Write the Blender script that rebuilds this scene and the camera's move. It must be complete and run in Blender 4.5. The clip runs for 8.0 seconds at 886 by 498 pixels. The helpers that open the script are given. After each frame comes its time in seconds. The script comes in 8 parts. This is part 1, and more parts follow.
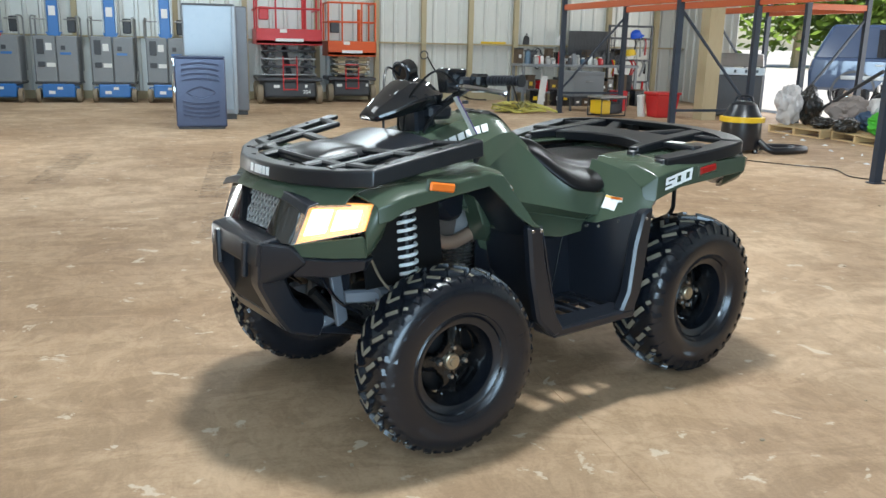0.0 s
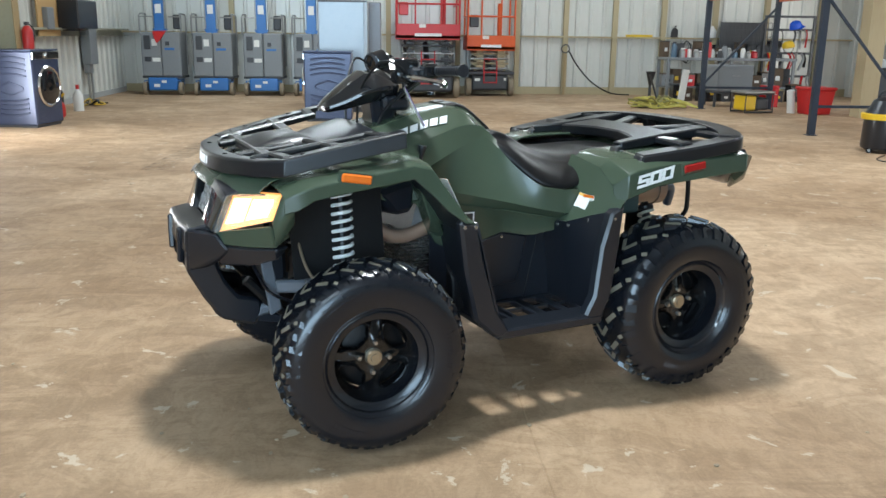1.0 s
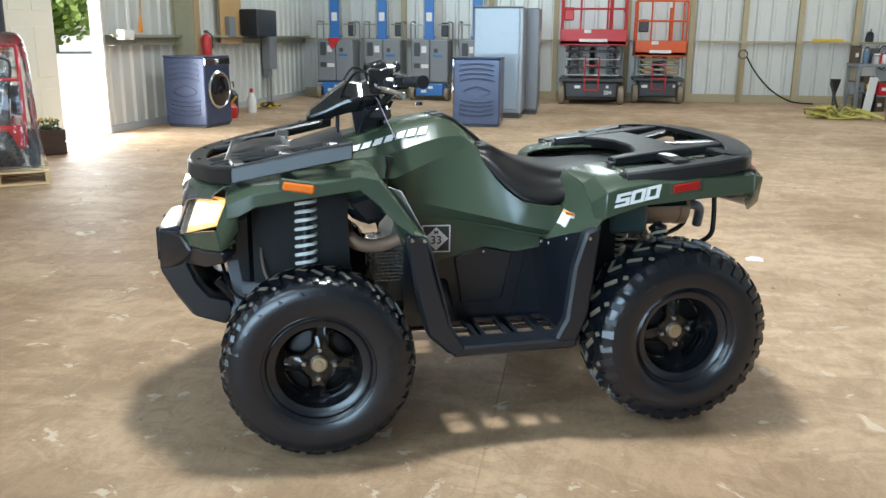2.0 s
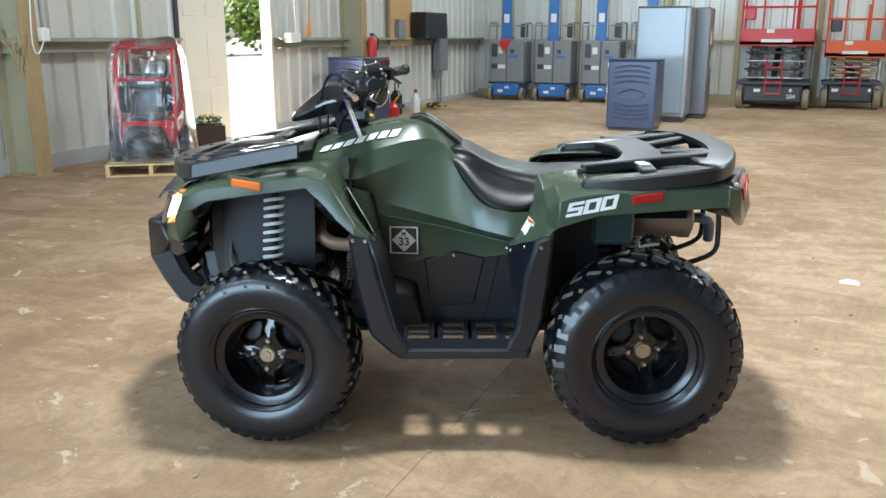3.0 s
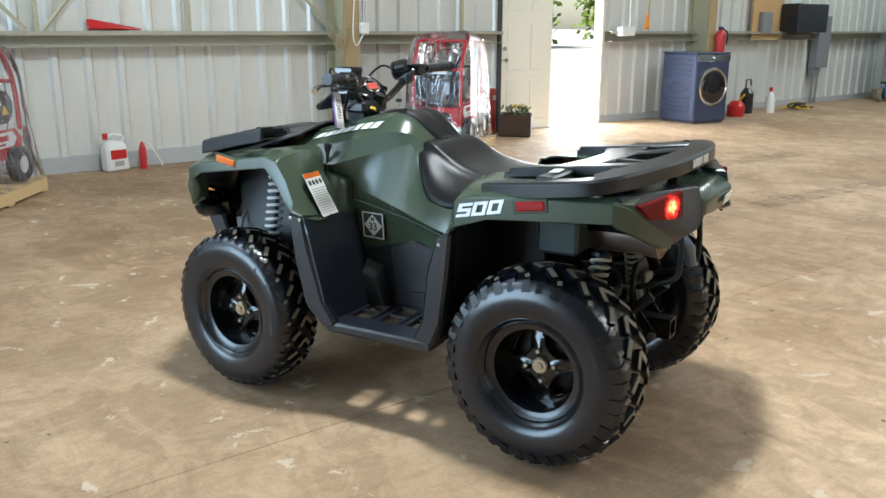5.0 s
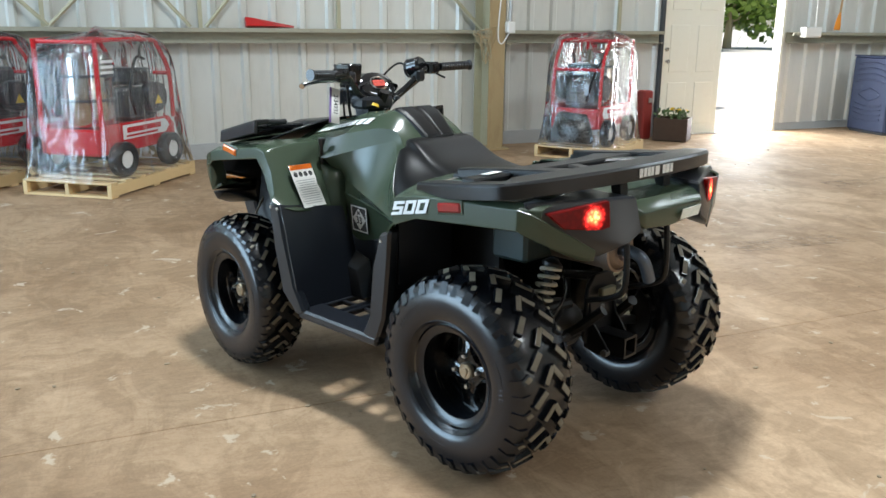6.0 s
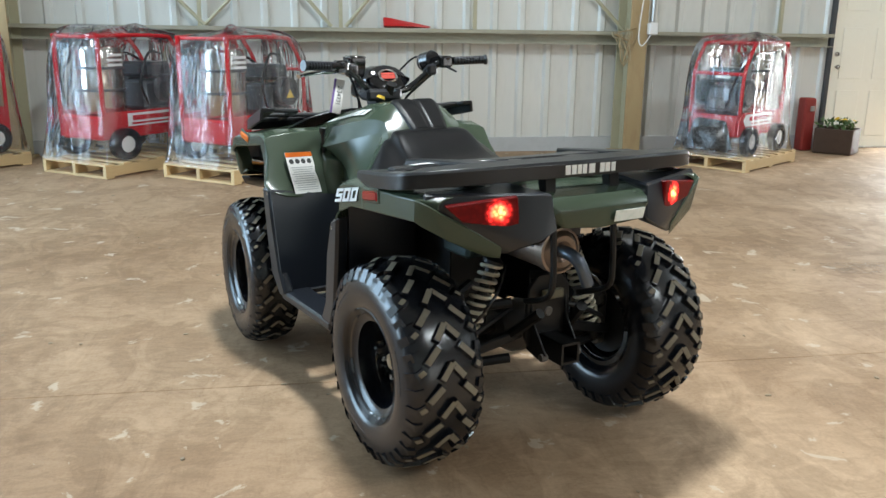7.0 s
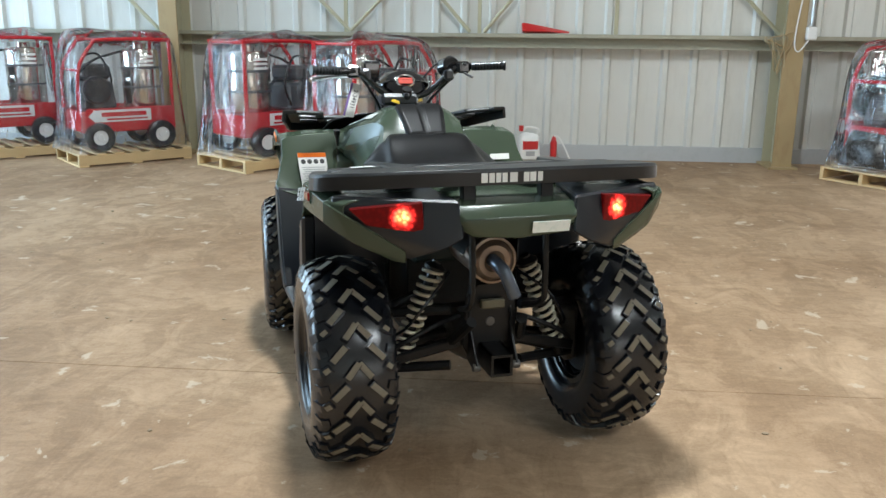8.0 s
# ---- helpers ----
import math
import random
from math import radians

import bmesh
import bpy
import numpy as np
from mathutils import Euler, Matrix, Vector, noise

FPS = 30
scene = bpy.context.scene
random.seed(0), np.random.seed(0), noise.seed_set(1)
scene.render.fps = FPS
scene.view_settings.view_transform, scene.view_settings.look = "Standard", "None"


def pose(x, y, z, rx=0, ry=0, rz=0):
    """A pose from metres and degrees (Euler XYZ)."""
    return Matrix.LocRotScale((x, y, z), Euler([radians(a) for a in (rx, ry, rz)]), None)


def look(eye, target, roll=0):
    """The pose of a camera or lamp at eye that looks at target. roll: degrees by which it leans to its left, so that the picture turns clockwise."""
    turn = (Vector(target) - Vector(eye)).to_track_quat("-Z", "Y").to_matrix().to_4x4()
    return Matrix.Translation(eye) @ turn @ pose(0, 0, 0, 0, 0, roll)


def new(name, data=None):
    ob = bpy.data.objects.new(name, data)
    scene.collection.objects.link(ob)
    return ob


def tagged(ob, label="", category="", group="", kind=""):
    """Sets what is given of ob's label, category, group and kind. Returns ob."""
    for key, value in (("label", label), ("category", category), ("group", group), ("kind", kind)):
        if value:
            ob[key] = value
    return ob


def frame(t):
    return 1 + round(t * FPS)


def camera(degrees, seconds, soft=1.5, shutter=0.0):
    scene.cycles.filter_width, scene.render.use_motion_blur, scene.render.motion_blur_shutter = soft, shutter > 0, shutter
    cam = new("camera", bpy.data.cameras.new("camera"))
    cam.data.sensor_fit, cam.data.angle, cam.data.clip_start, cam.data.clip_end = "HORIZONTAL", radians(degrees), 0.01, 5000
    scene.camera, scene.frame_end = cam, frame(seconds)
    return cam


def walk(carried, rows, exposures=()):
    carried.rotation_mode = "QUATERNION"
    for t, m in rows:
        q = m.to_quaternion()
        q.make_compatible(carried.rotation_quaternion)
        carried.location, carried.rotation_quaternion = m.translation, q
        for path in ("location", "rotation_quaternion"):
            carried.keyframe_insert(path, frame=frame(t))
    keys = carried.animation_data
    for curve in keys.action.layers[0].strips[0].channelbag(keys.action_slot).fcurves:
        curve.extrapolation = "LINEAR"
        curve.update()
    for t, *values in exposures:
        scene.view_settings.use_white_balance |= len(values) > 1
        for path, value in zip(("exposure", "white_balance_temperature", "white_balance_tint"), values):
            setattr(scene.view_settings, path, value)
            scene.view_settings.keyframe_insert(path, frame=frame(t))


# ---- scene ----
cam = camera(55.5, 8.0)
METRES, EYE, TILT, LEAN, TURN = 6.63, 1.335, 0.0, 0.0, -15.6
ROWS = [
    (0.0, 0.0, 0.0, 0.0, 0.3, -13.83, -1.24),
    (0.5, 0.054, 0.02, 0.0015, 5.32, -14.04, -0.99),
    (1.0, 0.1151, 0.0226, -0.0009, 11.82, -14.35, -0.7),
    (1.5, 0.1691, 0.0328, 0.0037, 18.32, -14.28, -0.62),
    (2.0, 0.2238, 0.0656, 0.0029, 25.07, -14.16, -0.41),
    (3.5, 0.3766, 0.1683, 0.0047, 45.89, -14.19, -0.02),
    (4.0, 0.419, 0.2147, 0.0025, 53.11, -14.29, -0.08),
    (4.5, 0.4589, 0.2642, 0.0079, 60.32, -14.59, -0.13),
    (6.0, 0.5253, 0.4488, 0.0089, 82.39, -14.86, -0.51),
    (6.5, 0.5249, 0.5127, 0.0054, 89.37, -15.03, -0.67),
    (7.0, 0.5263, 0.5745, 0.0035, 96.33, -14.7, -0.74),
    (7.5, 0.5254, 0.6381, 0.0087, 103.27, -14.49, -0.66),
    (8.0, 0.4996, 0.6962, 0.0052, 110.47, -14.52, -0.55),
]
walk(cam, [(t, pose(0, 0, EYE, TILT, LEAN, TURN) @ pose(METRES * x, METRES * y, METRES * z, 90 + pitch, roll, yaw)) for t, x, y, z, yaw, pitch, roll in ROWS],
     exposures=[(0.0, 0.13), (2.0, 0.15), (3.5, 0.25), (4.5, 0.25), (6.0, 0.09), (8.0, 0.12)])

# ---- light ----
world = bpy.data.worlds.new("sky_world")
scene.world = world
world.use_nodes = True
wn = world.node_tree
sky = wn.nodes.new("ShaderNodeTexSky")
sky.sky_type = "NISHITA"
sky.sun_disc = False
sky.sun_elevation, sky.sun_rotation = radians(58), radians(192)
wn.nodes["Background"].inputs["Strength"].default_value = 0.15
wn.links.new(sky.outputs["Color"], wn.nodes["Background"].inputs["Color"])
sun_lamp = bpy.data.lights.new("sun", "SUN")
sun_lamp.energy, sun_lamp.angle, sun_lamp.color = 5.0, radians(0.53), (1.0, 0.95, 0.87)
sun = new("sun", sun_lamp)
sun.matrix_world = look((0, 0, 40), (5, 24, 0))


def area(name, m, sx, sy, watts, color):
    lamp = bpy.data.lights.new(name, "AREA")
    lamp.shape, lamp.size, lamp.size_y, lamp.energy, lamp.color = "RECTANGLE", sx, sy, watts, color
    ob = new(name, lamp)
    ob.matrix_world = m
    return ob


ROOF = 5.2
# unseen openings added in the roof to hold lamps, the first for a high-bay lamp: (x, y, length in x, length in y,
# watts)
ROOF_OPENINGS = [(1.05, 3.25, 0.45, 0.45, 300), (1.0, 11.5, 1.0, 2.4, 185), (-3.0, 7.5, 1.0, 2.4, 30), (6.0, 7.5, 1.0, 2.4, 230), (-0.6, -4.9, 8.0, 2.6, 110), (-1.9, -1.6, 3.4, 1.5, 150), (5.6, 16.3, 1.0, 2.4, 130), (-1.8, 16.3, 1.0, 2.4, 150)]
for sx0, sy0, sw, sl, watts in ROOF_OPENINGS:
    area("skylight_lamp", pose(sx0, sy0, ROOF + 0.02), sw, sl, watts, (0.64, 0.83, 1.0) if sy0 < 0 else (0.80, 0.93, 1.0) if sy0 > 10 else (0.87, 0.955, 1.0))
# daylight through the side door, the east bay and the drive-in bay behind the camera
area("side_door_lamp", pose(-5.1, 10.45, 1.08, 0, -90, 0), 2.1, 0.85, 130, (0.94, 0.98, 1.0))
area("east_bay_lamp", pose(11.65, 12.6, 1.3, 0, 90, 0), 2.5, 9.0, 170, (1.0, 0.99, 0.96))
area("south_bay_lamp", pose(-1.2, -7.55, 2.28, 90, 0, 0), 6.6, 4.4, 930, (0.52, 0.77, 1.0))


# ---- materials ----
def mat(name, c1, c2=None, rough=0.5, metal=0.0, scale=40.0, big=0.0, bump=0.0, vary=0.08, coat=0.0, stretch=(1, 1, 1), each=0.0, spec=0.5):
    """A surface with grain at two scales, a fine relief and an uneven gloss."""
    m = bpy.data.materials.new(name)
    m.use_nodes = True
    nt = m.node_tree
    b = nt.nodes["Principled BSDF"]
    co = nt.nodes.new("ShaderNodeTexCoord")
    mp = nt.nodes.new("ShaderNodeMapping")
    mp.inputs["Scale"].default_value = stretch
    nt.links.new(co.outputs["Object"], mp.inputs["Vector"])
    n1 = nt.nodes.new("ShaderNodeTexNoise")
    n1.inputs["Scale"].default_value, n1.inputs["Detail"].default_value, n1.inputs["Roughness"].default_value = scale, 6, 0.65
    n2 = nt.nodes.new("ShaderNodeTexNoise")
    n2.inputs["Scale"].default_value, n2.inputs["Detail"].default_value = big or scale / 9, 5
    for n in (n1, n2):
        nt.links.new(mp.outputs["Vector"], n.inputs["Vector"])
    add = nt.nodes.new("ShaderNodeMath")
    add.operation = "MULTIPLY_ADD"
    add.inputs[1].default_value = 0.45
    nt.links.new(n1.outputs["Fac"], add.inputs[0])
    half = nt.nodes.new("ShaderNodeMath")
    half.operation = "MULTIPLY"
    half.inputs[1].default_value = 0.22
    nt.links.new(n2.outputs["Fac"], half.inputs[0])
    nt.links.new(half.outputs[0], add.inputs[2])
    rng = nt.nodes.new("ShaderNodeMapRange")
    rng.inputs["From Min"].default_value, rng.inputs["From Max"].default_value = 0.34, 0.66
    nt.links.new(add.outputs[0], rng.inputs["Value"])
    fac = rng.outputs[0]
    mix = nt.nodes.new("ShaderNodeMix")
    mix.data_type = "RGBA"
    c2 = c2 or tuple(v * 0.8 for v in c1)
    mix.inputs["A"].default_value, mix.inputs["B"].default_value = (*c1, 1), (*c2, 1)
    nt.links.new(fac, mix.inputs["Factor"])
    out = mix.outputs["Result"]
    if each:
        info = nt.nodes.new("ShaderNodeObjectInfo")
        hsv = nt.nodes.new("ShaderNodeHueSaturation")
        r2 = nt.nodes.new("ShaderNodeMapRange")
        r2.inputs["To Min"].default_value, r2.inputs["To Max"].default_value = 1 - each, 1 + each
        nt.links.new(info.outputs["Random"], r2.inputs["Value"])
        nt.links.new(r2.outputs[0], hsv.inputs["Value"])
        nt.links.new(out, hsv.inputs["Color"])
        out = hsv.outputs["Color"]
    nt.links.new(out, b.inputs["Base Color"])
    rr = nt.nodes.new("ShaderNodeMapRange")
    rr.inputs["To Min"].default_value, rr.inputs["To Max"].default_value = max(0.03, rough - vary), min(1, rough + vary)
    nt.links.new(fac, rr.inputs["Value"])
    nt.links.new(rr.outputs[0], b.inputs["Roughness"])
    b.inputs["Metallic"].default_value = metal
    b.inputs["Specular IOR Level"].default_value = spec
    b.inputs["Coat Weight"].default_value = coat
    if bump:
        bp = nt.nodes.new("ShaderNodeBump")
        bp.inputs["Strength"].default_value, bp.inputs["Distance"].default_value = bump, 0.004
        nt.links.new(n1.outputs["Fac"], bp.inputs["Height"])
        nt.links.new(bp.outputs["Normal"], b.inputs["Normal"])
    return m


def glow(name, color, strength):
    m = bpy.data.materials.new(name)
    m.use_nodes = True
    b = m.node_tree.nodes["Principled BSDF"]
    b.inputs["Base Color"].default_value = (*color, 1)
    b.inputs["Emission Color"].default_value = (*color, 1)
    b.inputs["Emission Strength"].default_value = strength
    return m


def clear(name, color, rough=0.05, alpha=0.25, bump=0.0, scale=12):
    """Thin clear film or lens: mostly seen through, with gloss on top."""
    m = bpy.data.materials.new(name)
    m.use_nodes = True
    nt = m.node_tree
    b = nt.nodes["Principled BSDF"]
    b.inputs["Base Color"].default_value = (*color, 1)
    b.inputs["Roughness"].default_value = rough
    b.inputs["Alpha"].default_value = alpha
    if bump:
        co = nt.nodes.new("ShaderNodeTexCoord")
        n = nt.nodes.new("ShaderNodeTexNoise")
        n.inputs["Scale"].default_value, n.inputs["Detail"].default_value, n.inputs["Distortion"].default_value = scale, 4, 1.5
        nt.links.new(co.outputs["Object"], n.inputs["Vector"])
        bp = nt.nodes.new("ShaderNodeBump")
        bp.inputs["Strength"].default_value, bp.inputs["Distance"].default_value = bump, 0.03
        nt.links.new(n.outputs["Fac"], bp.inputs["Height"])
        nt.links.new(bp.outputs["Normal"], b.inputs["Normal"])
    return m


def tail_lens():
    """Lit red lens: moulded facets, brightest round its bulb."""
    m = bpy.data.materials.new("lit_red_lens")
    m.use_nodes = True
    nt = m.node_tree
    b = nt.nodes["Principled BSDF"]
    b.inputs["Base Color"].default_value = (0.10, 0.002, 0.002, 1)
    b.inputs["Roughness"].default_value = 0.35
    b.inputs["Specular IOR Level"].default_value = 0.15
    co = nt.nodes.new("ShaderNodeTexCoord")
    ab = nt.nodes.new("ShaderNodeVectorMath")
    ab.operation = "ABSOLUTE"
    nt.links.new(co.outputs["Object"], ab.inputs[0])
    ds = nt.nodes.new("ShaderNodeVectorMath")
    ds.operation = "DISTANCE"
    ds.inputs[1].default_value = (0.992, 0.325, 0.868)
    nt.links.new(ab.outputs[0], ds.inputs[0])
    fall = nt.nodes.new("ShaderNodeMapRange")
    fall.interpolation_type = "SMOOTHSTEP"
    fall.inputs["From Min"].default_value, fall.inputs["From Max"].default_value = 0.006, 0.046
    fall.inputs["To Min"].default_value, fall.inputs["To Max"].default_value = 7.0, 0.04
    nt.links.new(ds.outputs["Value"], fall.inputs["Value"])
    vo = nt.nodes.new("ShaderNodeTexVoronoi")
    vo.inputs["Scale"].default_value = 75
    nt.links.new(co.outputs["Object"], vo.inputs["Vector"])
    fac = nt.nodes.new("ShaderNodeMapRange")
    fac.inputs["From Max"].default_value = 0.7
    fac.inputs["To Min"].default_value, fac.inputs["To Max"].default_value = 1.6, 0.25
    nt.links.new(vo.outputs["Distance"], fac.inputs["Value"])
    mul = nt.nodes.new("ShaderNodeMath")
    mul.operation = "MULTIPLY"
    nt.links.new(fall.outputs[0], mul.inputs[0])
    nt.links.new(fac.outputs[0], mul.inputs[1])
    core = nt.nodes.new("ShaderNodeMapRange")
    core.interpolation_type = "SMOOTHSTEP"
    core.inputs["From Min"].default_value, core.inputs["From Max"].default_value = 0.010, 0.030
    core.inputs["To Min"].default_value, core.inputs["To Max"].default_value = 1.0, 0.0
    nt.links.new(ds.outputs["Value"], core.inputs["Value"])
    hue = nt.nodes.new("ShaderNodeMix")
    hue.data_type = "RGBA"
    hue.inputs["A"].default_value, hue.inputs["B"].default_value = (1.0, 0.030, 0.025, 1), (1.0, 0.30, 0.09, 1)
    nt.links.new(core.outputs[0], hue.inputs["Factor"])
    nt.links.new(hue.outputs["Result"], b.inputs["Emission Color"])
    nt.links.new(mul.outputs[0], b.inputs["Emission Strength"])
    return m


def film_mat(name):
    """Clear packing film: seen through, with sharp gloss on its folds and a thin white veil."""
    m = bpy.data.materials.new(name)
    m.use_nodes = True
    nt = m.node_tree
    nt.nodes.remove(nt.nodes["Principled BSDF"])
    out = nt.nodes["Material Output"]
    co = nt.nodes.new("ShaderNodeTexCoord")
    n = nt.nodes.new("ShaderNodeTexNoise")
    n.inputs["Scale"].default_value, n.inputs["Detail"].default_value, n.inputs["Distortion"].default_value = 4.0, 3, 1.6
    mp = nt.nodes.new("ShaderNodeMapping")
    mp.inputs["Scale"].default_value = (1.0, 1.0, 0.28)
    nt.links.new(co.outputs["Object"], mp.inputs["Vector"])
    nt.links.new(mp.outputs["Vector"], n.inputs["Vector"])
    bp = nt.nodes.new("ShaderNodeBump")
    bp.inputs["Strength"].default_value, bp.inputs["Distance"].default_value = 1.0, 0.06
    nt.links.new(n.outputs["Fac"], bp.inputs["Height"])
    gl = nt.nodes.new("ShaderNodeBsdfGlossy")
    gl.inputs["Roughness"].default_value = 0.06
    nt.links.new(bp.outputs["Normal"], gl.inputs["Normal"])
    fr = nt.nodes.new("ShaderNodeFresnel")
    fr.inputs["IOR"].default_value = 1.55
    nt.links.new(bp.outputs["Normal"], fr.inputs["Normal"])
    tr = nt.nodes.new("ShaderNodeBsdfTransparent")
    tr.inputs["Color"].default_value = (0.95, 0.95, 0.96, 1)
    df = nt.nodes.new("ShaderNodeBsdfDiffuse")
    df.inputs["Color"].default_value = (0.85, 0.86, 0.9, 1)
    veil = nt.nodes.new("ShaderNodeMixShader")
    r = nt.nodes.new("ShaderNodeMapRange")
    r.inputs["From Min"].default_value, r.inputs["From Max"].default_value = 0.50, 0.78
    r.inputs["To Min"].default_value, r.inputs["To Max"].default_value = 0.02, 0.20
    nt.links.new(n.outputs["Fac"], r.inputs["Value"])
    nt.links.new(r.outputs[0], veil.inputs[0])
    nt.links.new(tr.outputs[0], veil.inputs[1])
    nt.links.new(df.outputs[0], veil.inputs[2])
    mx = nt.nodes.new("ShaderNodeMixShader")
    nt.links.new(fr.outputs[0], mx.inputs[0])
    nt.links.new(veil.outputs[0], mx.inputs[1])
    nt.links.new(gl.outputs[0], mx.inputs[2])
    nt.links.new(mx.outputs[0], out.inputs["Surface"])
    return m


def floor_mat():
    """Dusty tan concrete: clouds of dry and damp dirt, tyre scuffs and grit."""
    m = bpy.data.materials.new("dusty_concrete")
    m.use_nodes = True
    nt = m.node_tree
    b = nt.nodes["Principled BSDF"]
    co = nt.nodes.new("ShaderNodeTexCoord")

    def noise_tex(scale, detail, rough=0.6, dist=0.0, stretch=(1, 1, 1)):
        mp = nt.nodes.new("ShaderNodeMapping")
        mp.inputs["Scale"].default_value = stretch
        nt.links.new(co.outputs["Object"], mp.inputs["Vector"])
        n = nt.nodes.new("ShaderNodeTexNoise")
        n.inputs["Scale"].default_value, n.inputs["Detail"].default_value = scale, detail
        n.inputs["Roughness"].default_value, n.inputs["Distortion"].default_value = rough, dist
        nt.links.new(mp.outputs["Vector"], n.inputs["Vector"])
        return n.outputs["Fac"]

    def ramp(src, stops):
        r = nt.nodes.new("ShaderNodeValToRGB")
        e = r.color_ramp.elements
        for i, (p, c) in enumerate(stops):
            el = e[i] if i < 2 else e.new(p)
            el.position, el.color = p, (*c, 1)
        nt.links.new(src, r.inputs["Fac"])
        return r.outputs["Color"]

    def blend(kind, fac, a, c):
        x = nt.nodes.new("ShaderNodeMix")
        x.data_type, x.blend_type = "RGBA", kind
        if isinstance(fac, float):
            x.inputs["Factor"].default_value = fac
        else:
            nt.links.new(fac, x.inputs["Factor"])
        nt.links.new(a, x.inputs["A"])
        nt.links.new(c, x.inputs["B"])
        return x.outputs["Result"]

    base = ramp(noise_tex(0.55, 9, 0.62, 0.5), [(0.38, (0.390, 0.256, 0.153)), (0.62, (0.575, 0.408, 0.265))])
    patch = ramp(noise_tex(2.3, 9, 0.66, 1.4, (0.8, 1.2, 1.0)), [(0.455, (0.66, 0.63, 0.59)), (0.545, (1, 1, 1))])
    mid = ramp(noise_tex(7.5, 9, 0.72, 1.8, (1.3, 0.6, 1.0)), [(0.42, (0.70, 0.68, 0.65)), (0.56, (1, 1, 1))])
    fine = ramp(noise_tex(70, 5, 0.75), [(0.32, (0.78, 0.76, 0.74)), (0.58, (1, 1, 1))])
    streak = ramp(noise_tex(3.0, 8, 0.72, 2.4, (0.35, 2.2, 1)), [(0.53, (1, 1, 1)), (0.64, (0.66, 0.62, 0.57))])
    chips = ramp(noise_tex(5.5, 7, 0.6, 0.6), [(0.635, (0, 0, 0)), (0.655, (1, 1, 1))])
    c = blend("MULTIPLY", 0.55, base, patch)
    c = blend("MULTIPLY", 0.48, c, mid)
    c = blend("MULTIPLY", 0.60, c, fine)
    c = blend("MULTIPLY", 0.30, c, streak)
    # dimmer light, with some tracked-in dirt, painted as a darker tint on the side-door and drive-in sides, fading
    # towards the middle of the hall
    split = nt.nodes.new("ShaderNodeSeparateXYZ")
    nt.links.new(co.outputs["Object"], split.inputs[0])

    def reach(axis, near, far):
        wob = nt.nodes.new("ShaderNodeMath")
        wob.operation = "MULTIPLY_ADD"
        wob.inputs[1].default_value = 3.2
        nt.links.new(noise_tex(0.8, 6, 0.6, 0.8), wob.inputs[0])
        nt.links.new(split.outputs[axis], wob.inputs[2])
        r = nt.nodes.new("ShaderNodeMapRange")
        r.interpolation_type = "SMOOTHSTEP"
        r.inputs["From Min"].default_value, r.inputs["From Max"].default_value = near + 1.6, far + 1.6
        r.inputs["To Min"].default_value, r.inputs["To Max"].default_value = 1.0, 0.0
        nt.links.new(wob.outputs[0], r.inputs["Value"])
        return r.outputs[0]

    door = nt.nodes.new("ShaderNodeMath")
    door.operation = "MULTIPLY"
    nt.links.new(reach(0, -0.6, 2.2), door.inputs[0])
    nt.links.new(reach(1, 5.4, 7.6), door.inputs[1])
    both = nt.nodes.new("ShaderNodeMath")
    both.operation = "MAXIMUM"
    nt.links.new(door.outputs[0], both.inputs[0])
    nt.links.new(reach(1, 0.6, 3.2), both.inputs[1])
    # the dimming put into the slab colour
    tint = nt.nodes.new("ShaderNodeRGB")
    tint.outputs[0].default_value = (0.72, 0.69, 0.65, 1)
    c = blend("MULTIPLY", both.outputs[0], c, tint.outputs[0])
    pale = nt.nodes.new("ShaderNodeRGB")
    pale.outputs[0].default_value = (0.56, 0.47, 0.36, 1)
    half = nt.nodes.new("ShaderNodeMath")
    half.operation = "MULTIPLY"
    half.inputs[1].default_value = 0.55
    nt.links.new(chips, half.inputs[0])
    c = blend("MIX", half.outputs[0], c, pale.outputs[0])
    nt.links.new(c, b.inputs["Base Color"])
    rr = nt.nodes.new("ShaderNodeMapRange")
    rr.inputs["To Min"].default_value, rr.inputs["To Max"].default_value = 0.50, 0.80
    nt.links.new(noise_tex(1.6, 6, 0.65, 0.8), rr.inputs["Value"])
    nt.links.new(rr.outputs[0], b.inputs["Roughness"])
    b.inputs["Specular IOR Level"].default_value = 0.25
    bp = nt.nodes.new("ShaderNodeBump")
    bp.inputs["Strength"].default_value, bp.inputs["Distance"].default_value = 0.25, 0.006
    nt.links.new(noise_tex(22, 8, 0.7), bp.inputs["Height"])
    nt.links.new(bp.outputs["Normal"], b.inputs["Normal"])
    return m


def smear(name, color):
    """A worn smear on the floor, full of holes."""
    m = mat(name, color, rough=0.8, scale=30)
    nt = m.node_tree
    co = nt.nodes.new("ShaderNodeTexCoord")
    n = nt.nodes.new("ShaderNodeTexNoise")
    n.inputs["Scale"].default_value, n.inputs["Detail"].default_value, n.inputs["Roughness"].default_value = 9, 8, 0.75
    nt.links.new(co.outputs["Object"], n.inputs["Vector"])
    r = nt.nodes.new("ShaderNodeMapRange")
    r.inputs["From Min"].default_value, r.inputs["From Max"].default_value, r.inputs["To Max"].default_value = 0.42, 0.62, 0.34
    nt.links.new(n.outputs["Fac"], r.inputs["Value"])
    nt.links.new(r.outputs[0], nt.nodes["Principled BSDF"].inputs["Alpha"])
    return m


